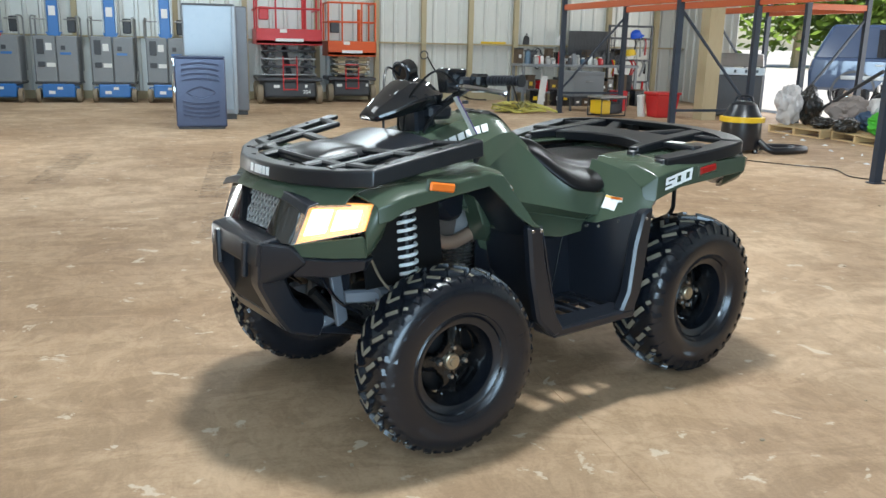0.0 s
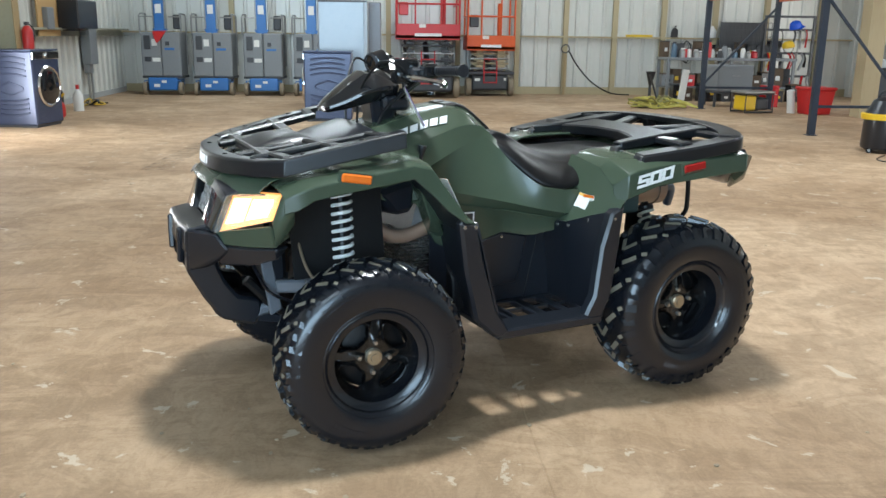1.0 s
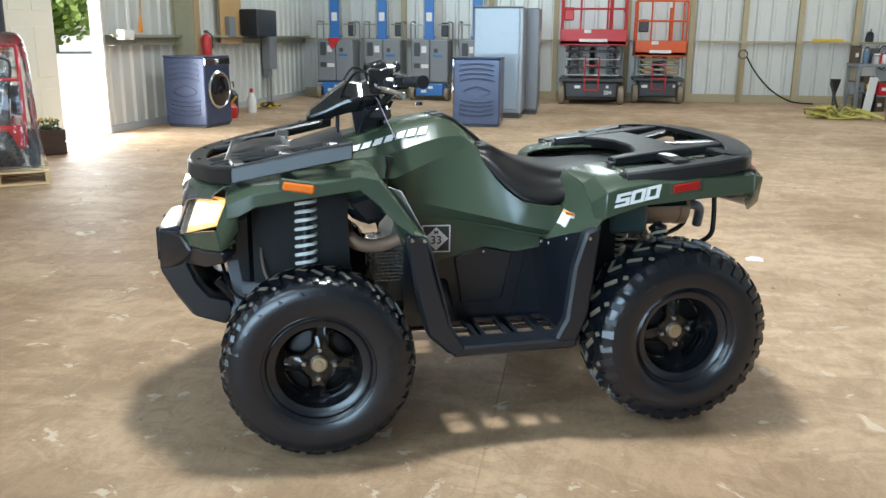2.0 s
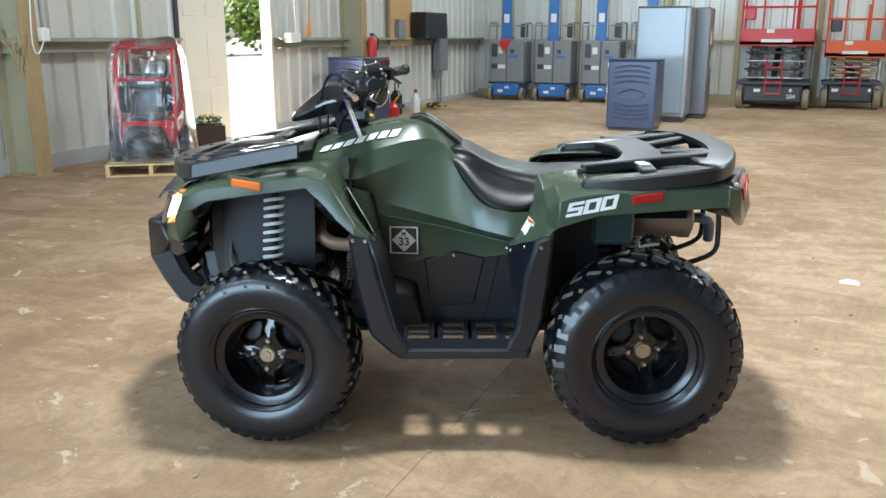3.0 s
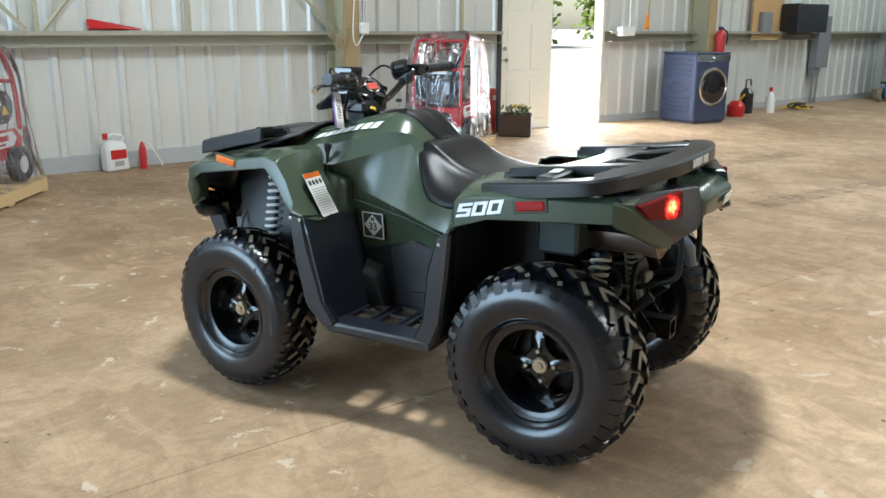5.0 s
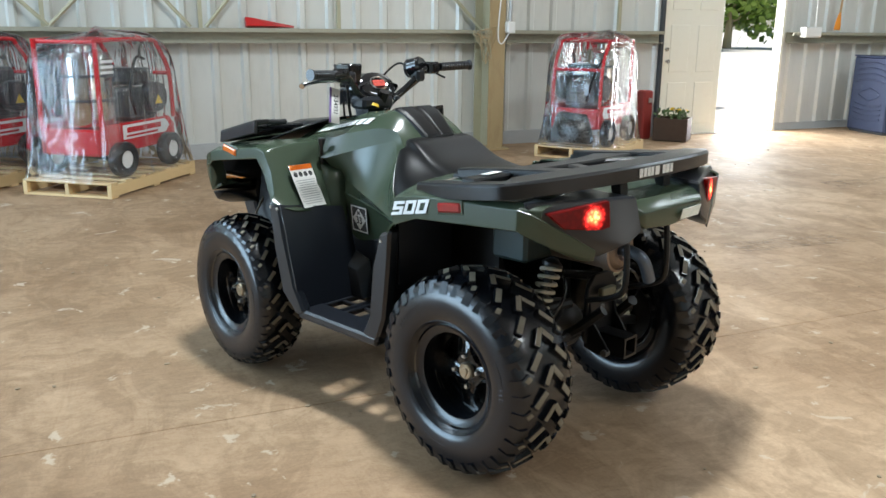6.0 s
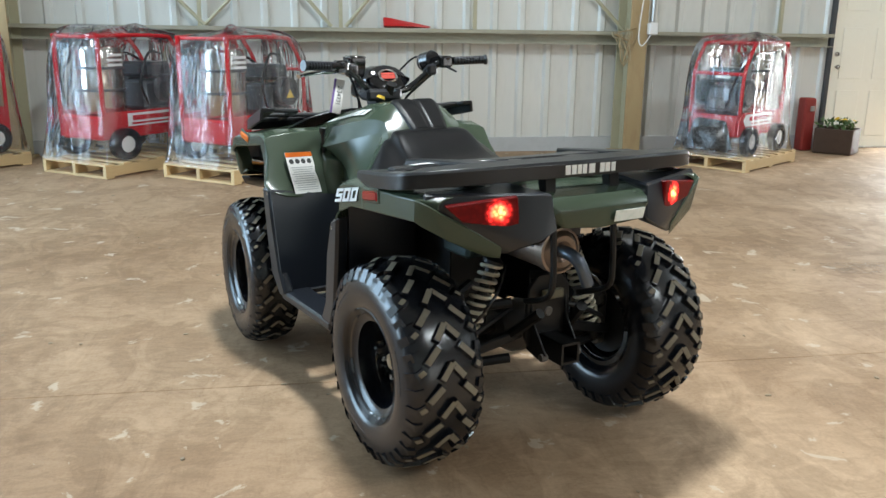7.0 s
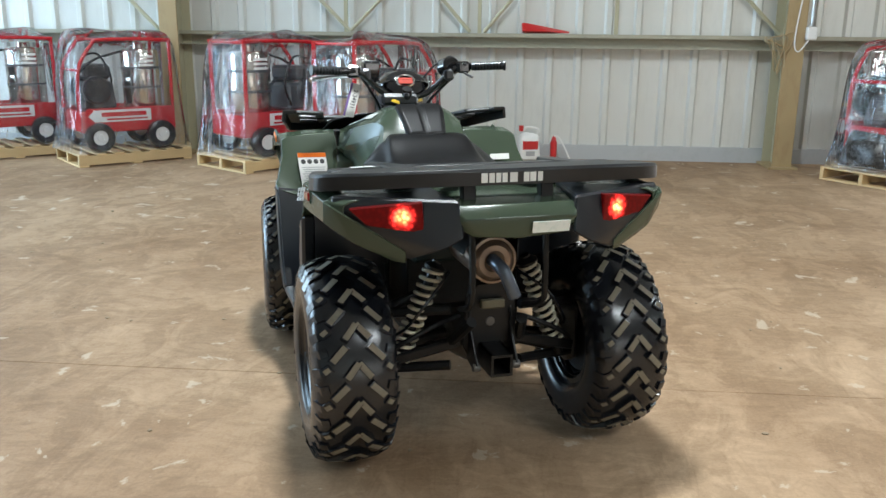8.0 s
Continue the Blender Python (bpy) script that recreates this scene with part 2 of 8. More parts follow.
FLOOR = floor_mat()
WALL_METAL = mat("painted_wall_sheet", (0.62, 0.62, 0.58), (0.50, 0.50, 0.46), rough=0.42, metal=0.15, scale=14, big=1.2, bump=0.05, stretch=(1, 1, 0.25))
ROOF_METAL = mat("roof_sheet", (0.45, 0.46, 0.46), (0.36, 0.37, 0.37), rough=0.5, metal=0.3, scale=10)
STEEL_CREAM = mat("cream_frame_paint", (0.40, 0.37, 0.25), (0.30, 0.26, 0.16), rough=0.55, scale=18, bump=0.1)
RUSTY = mat("rusted_paint", (0.36, 0.26, 0.13), (0.17, 0.065, 0.026), rough=0.7, scale=9, big=2.6, bump=0.3, stretch=(1, 1, 0.30))
GIRT = mat("girt_steel", (0.36, 0.34, 0.26), (0.20, 0.19, 0.16), rough=0.5, metal=0.2, scale=16, stretch=(1, 0.15, 1))
WOOD_POST = mat("weathered_timber", (0.40, 0.33, 0.20), (0.26, 0.20, 0.11), rough=0.75, scale=24, bump=0.3, stretch=(4, 4, 0.3))
PALLET_WOOD = mat("pallet_wood", (0.60, 0.43, 0.22), (0.44, 0.30, 0.14), rough=0.7, scale=30, bump=0.3, stretch=(0.4, 4, 4), each=0.15)
PLY = mat("plywood", (0.48, 0.30, 0.13), (0.38, 0.22, 0.09), rough=0.7, scale=20, stretch=(3, 3, 0.4))
DOOR_WHITE = mat("door_paint", (0.80, 0.77, 0.66), (0.73, 0.69, 0.57), rough=0.4, scale=20)
GREEN = mat("green_body_plastic", (0.044, 0.062, 0.040), (0.038, 0.054, 0.035), rough=0.25, scale=14, big=1.6, bump=0.0, vary=0.012, spec=0.45)
BLACK_PLASTIC = mat("black_moulded_plastic", (0.0080, 0.0098, 0.0140), (0.0110, 0.0132, 0.0180), rough=0.38, scale=260, big=6, bump=0.05, vary=0.08, spec=0.6)
RACK_PLASTIC = mat("rack_plastic", (0.0065, 0.0072, 0.0088), (0.010, 0.011, 0.013), rough=0.42, scale=260, big=7, bump=0.06, spec=0.5)
GLOSS_BLACK = mat("gloss_black", (0.010, 0.010, 0.011), (0.015, 0.015, 0.016), rough=0.16, scale=90, coat=0.4)
SEAT_VINYL = mat("seat_vinyl", (0.0060, 0.0058, 0.0062), (0.0095, 0.0092, 0.0096), rough=0.42, scale=420, big=9, bump=0.10, spec=0.20)
RUBBER = mat("tyre_rubber", (0.0062, 0.0074, 0.0105), (0.0090, 0.0104, 0.0138), rough=0.28, scale=60, big=5, bump=0.02, vary=0.05, spec=0.56)
LUG_TOP = mat("worn_lug_rubber", (0.165, 0.142, 0.102), (0.080, 0.070, 0.050), rough=0.75, scale=70, big=14, bump=0.2)
RIM_BLACK = mat("black_steel_rim", (0.007, 0.0075, 0.0088), (0.010, 0.0105, 0.012), rough=0.15, metal=0.0, scale=60, spec=0.8, coat=0.8)
BARE_STEEL = mat("bare_steel", (0.45, 0.43, 0.40), (0.30, 0.27, 0.23), rough=0.35, metal=0.9, scale=80)
CHROME = mat("bright_metal", (0.70, 0.70, 0.70), (0.6, 0.6, 0.6), rough=0.18, metal=1.0, scale=40)
HUB_BRASS = mat("stained_hub_metal", (0.42, 0.35, 0.25), (0.22, 0.15, 0.09), rough=0.38, metal=0.85, scale=90, bump=0.2)
SPRING = mat("spring_paint", (0.80, 0.80, 0.78), (0.70, 0.70, 0.67), rough=0.4, scale=60)
SPRING_CREAM = mat("aged_spring_paint", (0.50, 0.47, 0.37), (0.34, 0.31, 0.23), rough=0.45, scale=60)
CAST_GREY = mat("cast_engine_metal", (0.10, 0.095, 0.09), (0.045, 0.04, 0.035), rough=0.6, metal=0.4, scale=40, bump=0.3)
FRAME_BLACK = mat("frame_paint", (0.0055, 0.0055, 0.006), (0.014, 0.011, 0.009), rough=0.5, scale=30, bump=0.15, spec=0.3)
PIPE_RUST = mat("exhaust_steel", (0.26, 0.20, 0.16), (0.17, 0.09, 0.05), rough=0.5, metal=0.7, scale=18, bump=0.1)
ORANGE_LENS = mat("orange_reflector", (0.75, 0.16, 0.02), (0.62, 0.12, 0.015), rough=0.2, scale=200, coat=0.5)
RED_LENS = mat("red_lens", (0.30, 0.008, 0.008), (0.22, 0.006, 0.006), rough=0.15, scale=200, coat=0.6)
WHITE_PRINT = mat("white_decal", (0.72, 0.72, 0.70), (0.62, 0.62, 0.60), rough=0.4, scale=60)
PAPER = mat("paper_label", (0.72, 0.71, 0.68), (0.62, 0.61, 0.58), rough=0.6, scale=50)
INK = mat("printed_ink", (0.03, 0.03, 0.03), rough=0.6)
YELLOW = mat("yellow_plastic", (0.70, 0.45, 0.02), (0.55, 0.34, 0.02), rough=0.45, scale=40)
RED_LIT = tail_lens()
BULB_WARM = glow("headlight_bulb_glow", (1.0, 0.80, 0.50), 3.2)
LIT_REFLECTOR = glow("lit_reflector", (1.0, 0.42, 0.11), 0.9)


# ---- building tools ----
def sharp(bm, angle=34):
    for f in bm.faces:
        f.smooth = True
    for e in bm.edges:
        e.smooth = len(e.link_faces) == 2 and e.calc_face_angle(3.2) < radians(angle)


def part(name, bm, material, parent=None, label="", angle=34, solid=0.0, sub=0, m=None, fix=True, bev=0.0):
    """Links a bmesh as one mesh object, under a thing or a part where one is given."""
    if fix:
        bmesh.ops.recalc_face_normals(bm, faces=bm.faces)
    sharp(bm, angle)
    me = bpy.data.meshes.new(name)
    bm.to_mesh(me)
    bm.free()
    for x in material if isinstance(material, (list, tuple)) else [material]:
        me.materials.append(x)
    ob = new(name, me)
    if m is not None:
        ob.matrix_basis = m
    if parent is not None:
        ob.parent = parent
    if solid:
        md = ob.modifiers.new("thick", "SOLIDIFY")
        md.thickness, md.offset = solid, -1
    if bev:
        md = ob.modifiers.new("soft_edge", "BEVEL")
        md.width, md.segments, md.limit_method, md.angle_limit = bev, 2, "ANGLE", radians(22)
    if sub:
        md = ob.modifiers.new("round", "SUBSURF")
        md.levels = md.render_levels = sub
    if label:
        ob["label"] = label
    return ob


def thing(name, m, label, category, group="", kind=""):
    ob = new(name)
    ob.empty_display_size = 0.1
    ob.matrix_basis = m
    return tagged(ob, label, category, group, kind)


def bevelled(bm, w, seg=1):
    if w:
        es = [e for e in bm.edges if len(e.link_faces) == 2 and e.calc_face_angle(0) > radians(25)]
        bmesh.ops.bevel(bm, geom=es, offset=w, segments=seg, affect="EDGES", clamp_overlap=True)
    return bm


def box(cx, cy, cz, sx, sy, sz, w=0.0, m=None):
    bm = bmesh.new()
    bmesh.ops.create_cube(bm, size=1, matrix=Matrix.Translation((cx, cy, cz)) @ Matrix.Diagonal((sx, sy, sz, 1)))
    bevelled(bm, w)
    if m is not None:
        bm.transform(m)
    return bm


def prism(poly, plane, a, b, w=0.0):
    """A flat outline ('xz', 'xy' or 'yz') pushed from a to b along the third axis."""
    bm = bmesh.new()
    put = {"xz": lambda p, k: (p[0], k, p[1]), "xy": lambda p, k: (p[0], p[1], k), "yz": lambda p, k: (k, p[0], p[1])}[plane]
    lo = [bm.verts.new(put(p, a)) for p in poly]
    hi = [bm.verts.new(put(p, b)) for p in poly]
    n = len(poly)
    bm.faces.new(lo)
    bm.faces.new(hi)
    for i in range(n):
        bm.faces.new((lo[i], lo[(i + 1) % n], hi[(i + 1) % n], hi[i]))
    bmesh.ops.recalc_face_normals(bm, faces=bm.faces)
    return bevelled(bm, w)


def hull(points, w=0.0):
    bm = bmesh.new()
    for p in points:
        bm.verts.new(p)
    bmesh.ops.convex_hull(bm, input=bm.verts)
    bmesh.ops.dissolve_limit(bm, angle_limit=radians(2), verts=bm.verts, edges=bm.edges)
    return bevelled(bm, w)


def glide(pts, n=6):
    """A smooth line through the points."""
    pts = [Vector(p) for p in pts]
    out = []
    for i in range(len(pts) - 1):
        a, b, c, d = pts[max(i - 1, 0)], pts[i], pts[i + 1], pts[min(i + 2, len(pts) - 1)]
        for k in range(n):
            t = k / n
            out.append(0.5 * (2 * b + (c - a) * t + (2 * a - 5 * b + 4 * c - d) * t * t + (3 * b - a - 3 * c + d) * t ** 3))
    return out + [pts[-1]]


def tube(pts, radius, seg=8, smooth=0, closed=False):
    """A round bar along a line; radius may be a list."""
    pts = glide(pts, smooth) if smooth else [Vector(p) for p in pts]
    bm = bmesh.new()
    rings, side = [], None
    for i, p in enumerate(pts):
        d = (pts[min(i + 1, len(pts) - 1)] - pts[max(i - 1, 0)]).normalized()
        if side is None:
            side = d.orthogonal().normalized()
        side = (side - d * side.dot(d)).normalized()
        up = d.cross(side)
        r = radius[min(i, len(radius) - 1)] if isinstance(radius, (list, tuple)) else radius
        rings.append([bm.verts.new(p + (side * math.cos(a) + up * math.sin(a)) * r) for a in (2 * math.pi * k / seg for k in range(seg))])
    for r0, r1 in zip(rings, rings[1:]):
        for k in range(seg):
            bm.faces.new((r0[k], r0[(k + 1) % seg], r1[(k + 1) % seg], r1[k]))
    bm.faces.new(rings[0])
    bm.faces.new(rings[-1])
    return bm


def lathe(profile, seg=32, axis="y", close=False):
    """A profile of (radius, along) turned round an axis."""
    bm = bmesh.new()
    rings = []
    for r, h in profile:
        ring = []
        for k in range(seg):
            a = 2 * math.pi * k / seg
            c, s = r * math.cos(a), r * math.sin(a)
            ring.append(bm.verts.new({"y": (c, h, s), "z": (c, s, h), "x": (h, c, s)}[axis]))
        rings.append(ring)
    pairs = list(zip(rings, rings[1:])) + ([(rings[-1], rings[0])] if close else [])
    for a, b in pairs:
        for k in range(seg):
            bm.faces.new((a[k], a[(k + 1) % seg], b[(k + 1) % seg], b[k]))
    if not close:
        for ring, (r, h) in ((rings[0], profile[0]), (rings[-1], profile[-1])):
            if r > 1e-4:
                bm.faces.new(ring)
    bmesh.ops.remove_doubles(bm, verts=bm.verts, dist=1e-5)
    return bm


def sheet(rows):
    """A skin over rows of points."""
    bm = bmesh.new()
    vs = [[bm.verts.new(p) for p in row] for row in rows]
    for a, b in zip(vs, vs[1:]):
        for k in range(len(a) - 1):
            bm.faces.new((a[k], a[k + 1], b[k + 1], b[k]))
    return bm


def merge(*bms):
    out = bmesh.new()
    for b in bms:
        me = bpy.data.meshes.new("tmp")
        b.to_mesh(me)
        b.free()
        out.from_mesh(me)
        bpy.data.meshes.remove(me)
    return out


def along(x, table):
    """A value read off a table of (x, value), straight between the entries."""
    xs, ys = zip(*table)
    return float(np.interp(x, xs, ys))


def words(text, size, material, parent, m, name="lettering", squeeze=1.0, depth=0.0006, slant=0.0, bold=0.012):
    """Built-in font lettering as a thin mesh."""
    cu = bpy.data.curves.new(name, "FONT")
    cu.body, cu.size, cu.extrude, cu.align_x, cu.align_y, cu.shear, cu.offset = text, size, depth, "CENTER", "CENTER", slant, size * bold
    tmp = bpy.data.objects.new("tmp_text", cu)
    scene.collection.objects.link(tmp)
    me = bpy.data.meshes.new_from_object(tmp.evaluated_get(bpy.context.evaluated_depsgraph_get()))
    bpy.data.objects.remove(tmp)
    me.transform(Matrix.Diagonal((squeeze, 1, 1, 1)))
    me.materials.clear()
    me.materials.append(material)
    ob = new(name, me)
    ob.parent, ob.matrix_basis = parent, m
    return ob

# ---- the hall ----
WEST, NORTH, EAST, SOUTH = -5.05, 19.55, 11.6, -7.5
DOOR_Y0, DOOR_Y1, DOOR_H = 8.93, 10.90, 2.12
BAY_Y0, BAY_Y1, BAY_H = 8.0, 17.2, 2.6


def slab(name, x0, x1, y0, y1, z0, z1, material, parent=None, label="", kind="structure"):
    ob = part(name, box((x0 + x1) / 2, (y0 + y1) / 2, (z0 + z1) / 2, x1 - x0, y1 - y0, z1 - z0), material, parent, label)
    if parent is None:
        tagged(ob, label, "", "", kind)
    return ob


def ribbed(length, z0, z1, pitch=0.31, depth=0.035):
    """An upright ribbed metal sheet, run along +x, ribs towards -y, 1 cm thick."""
    xs = []
    x = 0.0
    while x < length:
        for dx, d in ((0, 0), (pitch * 0.66, 0), (pitch * 0.74, depth), (pitch * 0.90, depth), (pitch * 0.98, 0)):
            if x + dx < length:
                xs.append((x + dx, d))
        x += pitch
    xs.append((length, 0))
    bm = bmesh.new()
    front = [[bm.verts.new((x, -d, z)) for x, d in xs] for z in (z0, z1)]
    back = [[bm.verts.new((x, 0.02 - d, z)) for x, d in xs] for z in (z0, z1)]
    n = len(xs)
    for k in range(n - 1):
        bm.faces.new((front[0][k], front[0][k + 1], front[1][k + 1], front[1][k]))
        bm.faces.new((back[0][k], back[1][k], back[1][k + 1], back[0][k + 1]))
        for z in (0, 1):
            bm.faces.new((front[z][k], back[z][k], back[z][k + 1], front[z][k + 1]))
    for k in (0, n - 1):
        bm.faces.new((front[0][k], front[1][k], back[1][k], back[0][k]))
    return bm


def wall(name, label, frame_m, pieces):
    """A ribbed wall of several sheets: (start, length, z0, z1)."""
    bms = []
    for s, l, z0, z1 in pieces:
        b = ribbed(l, z0, z1)
        b.transform(frame_m @ Matrix.Translation((s, 0, 0)))
        bms.append(b)
    return tagged(part(name, merge(*bms), WALL_METAL, angle=20), label, "wall", kind="structure")


west_m = Matrix.Translation((WEST, SOUTH, 0)) @ Matrix.Rotation(radians(90), 4, "Z")
wy = lambda y: y - SOUTH
wall("wall_west", "off-white ribbed metal wall with a doorway", west_m,
     [(0, wy(DOOR_Y0), 0.06, ROOF), (wy(DOOR_Y0), DOOR_Y1 - DOOR_Y0, DOOR_H, ROOF), (wy(DOOR_Y1), NORTH - DOOR_Y1, 0.06, ROOF)])
north_m = Matrix.Translation((WEST, NORTH, 0))
wall("wall_north", "off-white ribbed metal wall with timber posts", north_m, [(0, EAST - WEST, 0.06, ROOF)])
east_m = Matrix.Translation((EAST, NORTH, 0)) @ Matrix.Rotation(radians(-90), 4, "Z")
ey = lambda y: NORTH - y
wall("wall_east", "ribbed metal wall with a large open bay", east_m,
     [(0, ey(BAY_Y1), 0.0, ROOF), (ey(BAY_Y1), BAY_Y1 - BAY_Y0, BAY_H, ROOF), (ey(BAY_Y0), BAY_Y0 - SOUTH, 0.0, ROOF)])
south_m = Matrix.Translation((EAST, SOUTH, 0)) @ Matrix.Rotation(radians(180), 4, "Z")
wall("wall_south", "ribbed metal wall with an open drive-in bay", south_m, [(0, EAST - 2.2, 0.0, ROOF), (EAST - 2.2, 6.8, 4.6, ROOF), (EAST + 4.6, -4.6 - WEST, 0.0, ROOF)])

# the slab, cast in bays with sawn joints between them
FLOOR_X = [WEST - 0.1, 1.27, 7.6, EAST + 0.1]
FLOOR_Y = [SOUTH - 0.1, NORTH + 0.1]
bms = []
for xa, xb in zip(FLOOR_X, FLOOR_X[1:]):
    for ya, yb in zip(FLOOR_Y, FLOOR_Y[1:]):
        bms.append(box((xa + xb) / 2, (ya + yb) / 2, -0.1, xb - xa - 0.004, yb - ya - 0.004, 0.2, 0.002))
bms.append(box((WEST + EAST) / 2, 6, -0.1525, EAST - WEST + 0.2, NORTH - SOUTH + 0.2, 0.3))
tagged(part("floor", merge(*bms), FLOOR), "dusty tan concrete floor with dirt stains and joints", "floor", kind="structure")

# roof deck with the added lamp openings
strips = sorted({WEST - 0.1, EAST + 0.1} | {v for s in ROOF_OPENINGS for v in (s[0] - s[2] / 2, s[0] + s[2] / 2)})
bms = []
for xa, xb in zip(strips, strips[1:]):
    holes = sorted((s[1] - s[3] / 2, s[1] + s[3] / 2) for s in ROOF_OPENINGS if xa >= s[0] - s[2] / 2 - 0.01 and xb <= s[0] + s[2] / 2 + 0.01)
    y = SOUTH - 0.1
    for ya, yb in holes + [(NORTH + 0.1, 0)]:
        bms.append(box((xa + xb) / 2, (y + ya) / 2, ROOF + 0.08, xb - xa, ya - y, 0.12))
        y = yb
# opaque caps added over the openings to keep the sun out
for s in ROOF_OPENINGS:
    bms.append(box(s[0], s[1], ROOF + 0.2, s[2] + 0.1, s[3] + 0.1, 0.02))
tagged(part("ceiling", merge(*bms), ROOF_METAL), "grey metal roof deck with unseen openings added for lamps", "ceiling", kind="structure")

# steel columns along the west wall, with rust on the flanges
COLUMNS_Y = (-0.17, 6.36, 13.1)
for cy in COLUMNS_Y:
    col = thing("steel_column", pose(WEST + 0.24, cy, 0), "cream painted steel I-beam column with rust streaks", "column", "columns along the west wall")
    col["kind"] = "structure"
    part("web", box(0, 0, ROOF / 2, 0.36, 0.016, ROOF, 0.003), STEEL_CREAM, col)
    part("flange", box(0.19, 0, ROOF / 2, 0.018, 0.20, ROOF, 0.003), RUSTY, col, "rust-streaked flange")
    part("flange", box(-0.19, 0, ROOF / 2, 0.018, 0.20, ROOF, 0.003), STEEL_CREAM, col)
    part("base_plate", box(0.02, 0, 0.012, 0.5, 0.3, 0.024, 0.003), RUSTY, col)

# girts: a light channel with a top ledge, on every wall that shows
def channel(length):
    """A C-shaped rail along +x, back to +y."""
    c = [(-0.13, 0.0), (0.0, 0.0), (0.0, 0.15), (-0.13, 0.15), (-0.13, 0.11), (-0.122, 0.11), (-0.122, 0.142), (-0.008, 0.142), (-0.008, 0.008), (-0.13, 0.008)]
    return prism(c, "yz", 0, length)


GIRT_Z = 1.20
for ya, yb in ((SOUTH, DOOR_Y0 - 0.06), (DOOR_Y1 + 0.12, NORTH)):
    ob = part("girt", channel(yb - ya), GIRT, m=Matrix.Translation((WEST + 0.045, ya, GIRT_Z)) @ Matrix.Rotation(radians(90), 4, "Z"))
    tagged(ob, "grey-cream steel girt along the wall", "girt", "wall girts", "structure")
ob = part("girt", prism([(-0.09, 0), (0, 0), (0, 0.04), (-0.09, 0.04)], "yz", 0, EAST - WEST, 0.004), WOOD_POST, m=Matrix.Translation((WEST, NORTH - 0.04, 1.27)))
tagged(ob, "thin timber rail along the metal wall", "girt", "wall girts", "structure")
# slanting braces above the west girt
for ya, yb, za, zb in ((0.1, 1.75, 3.0, 1.36), (1.75, 3.4, 1.36, 3.0), (3.05, 1.6, 1.36, 3.0), (6.3, 4.4, 1.36, 3.2), (4.6, 3.2, 3.0, 1.36), (-0.4, -2.0, 1.36, 3.0), (-3.3, -2.0, 1.36, 3.0)):
    ob = part("wall_brace", tube([(WEST + 0.14, ya, za), (WEST + 0.14, yb, zb)], 0.022, 6), STEEL_CREAM)
    tagged(ob, "cream angle-iron wall brace", "brace", "braces above the girt", "structure")
for y in (-3.3, 1.7, 3.15, 4.6, 8.2):
    ob = part("wall_stud", box(WEST + 0.12, y, (1.35 + ROOF) / 2, 0.04, 0.04, ROOF - 1.35), STEEL_CREAM)
    tagged(ob, "thin cream wall stud above the girt", "stud", "studs above the girt", "structure")
slab("baseboard", WEST + 0.0, WEST + 0.05, SOUTH, DOOR_Y0 - 0.05, 0, 0.16, mat("kick_sheet", (0.42, 0.43, 0.43), (0.33, 0.33, 0.32), rough=0.6, scale=12), label="grey kick plate along the wall foot")
slab("baseboard", WEST + 0.0, WEST + 0.05, DOOR_Y1 + 0.05, NORTH, 0, 0.10, bpy.data.materials["kick_sheet"], label="grey kick plate along the wall foot")
slab("baseboard", WEST + 0.05, EAST, NORTH - 0.06, NORTH - 0.036, 0, 0.17, WOOD_POST, label="weathered timber skirting board along the wall")
# timber posts on the north wall
for x in (-2.6, -0.6, 0.84, 2.4, 3.75, 4.85, 5.98, 7.1, 8.3, 9.5, 10.8):
    slab("timber_post", x - 0.055, x + 0.055, NORTH - 0.16, NORTH - 0.045, 0, ROOF, WOOD_POST, label="weathered timber wall post")
slab("timber_post", 8.95, 9.25, 14.15, 14.45, 0, ROOF, WOOD_POST, label="thick weathered timber post beside the open bay")

# outside ground
gm = mat("outside_gravel", (0.68, 0.65, 0.59), (0.54, 0.51, 0.45), rough=0.9, scale=3, bump=0.4)
gb = bmesh.new()
bmesh.ops.create_grid(gb, x_segments=4, y_segments=4, size=900)
gb.transform(Matrix.Translation((0, 0, -0.32)))
tagged(part("ground", gb, gm), "pale gravel yard reaching far off", "ground", kind="structure")
for x0, x1 in ((WEST - 12, WEST - 0.1), (EAST + 0.1, EAST + 30)):
    slab("ground", x0, x1, -12, 34, -0.3, -0.02, gm, label="pale sunlit gravel apron")

# worn smears on the slab
SMEAR = smear("floor_smear", (0.13, 0.095, 0.065))
for x0, y0, x1, y1, w0 in ((-1.50, 8.25, -1.42, 10.4, 0.26), (0.0, 7.3, 0.15, 10.4, 0.24), (0.0, 5.8, 0.06, 6.7, 0.24)):
    b = sheet([[(x0 + (x1 - x0) * u + w0 * v, y0 + (y1 - y0) * u, 0.004) for v in (-0.5, 0.5)] for u in (0.0, 0.5, 1.0)])
    tagged(part("floor_mark", b, SMEAR), "worn dark smear on the dusty slab", "stain", kind="structure")

# ---- the quad bike ----
QUAD = thing("quad_bike", pose(1.119, 3.208, 0, 0, 0, 200.7), "dark green four-wheeled quad bike with black racks, lights on", "quad bike")
FRONT_X, REAR_X, FRONT_R, REAR_R = 0.614, -0.654, 0.322, 0.338


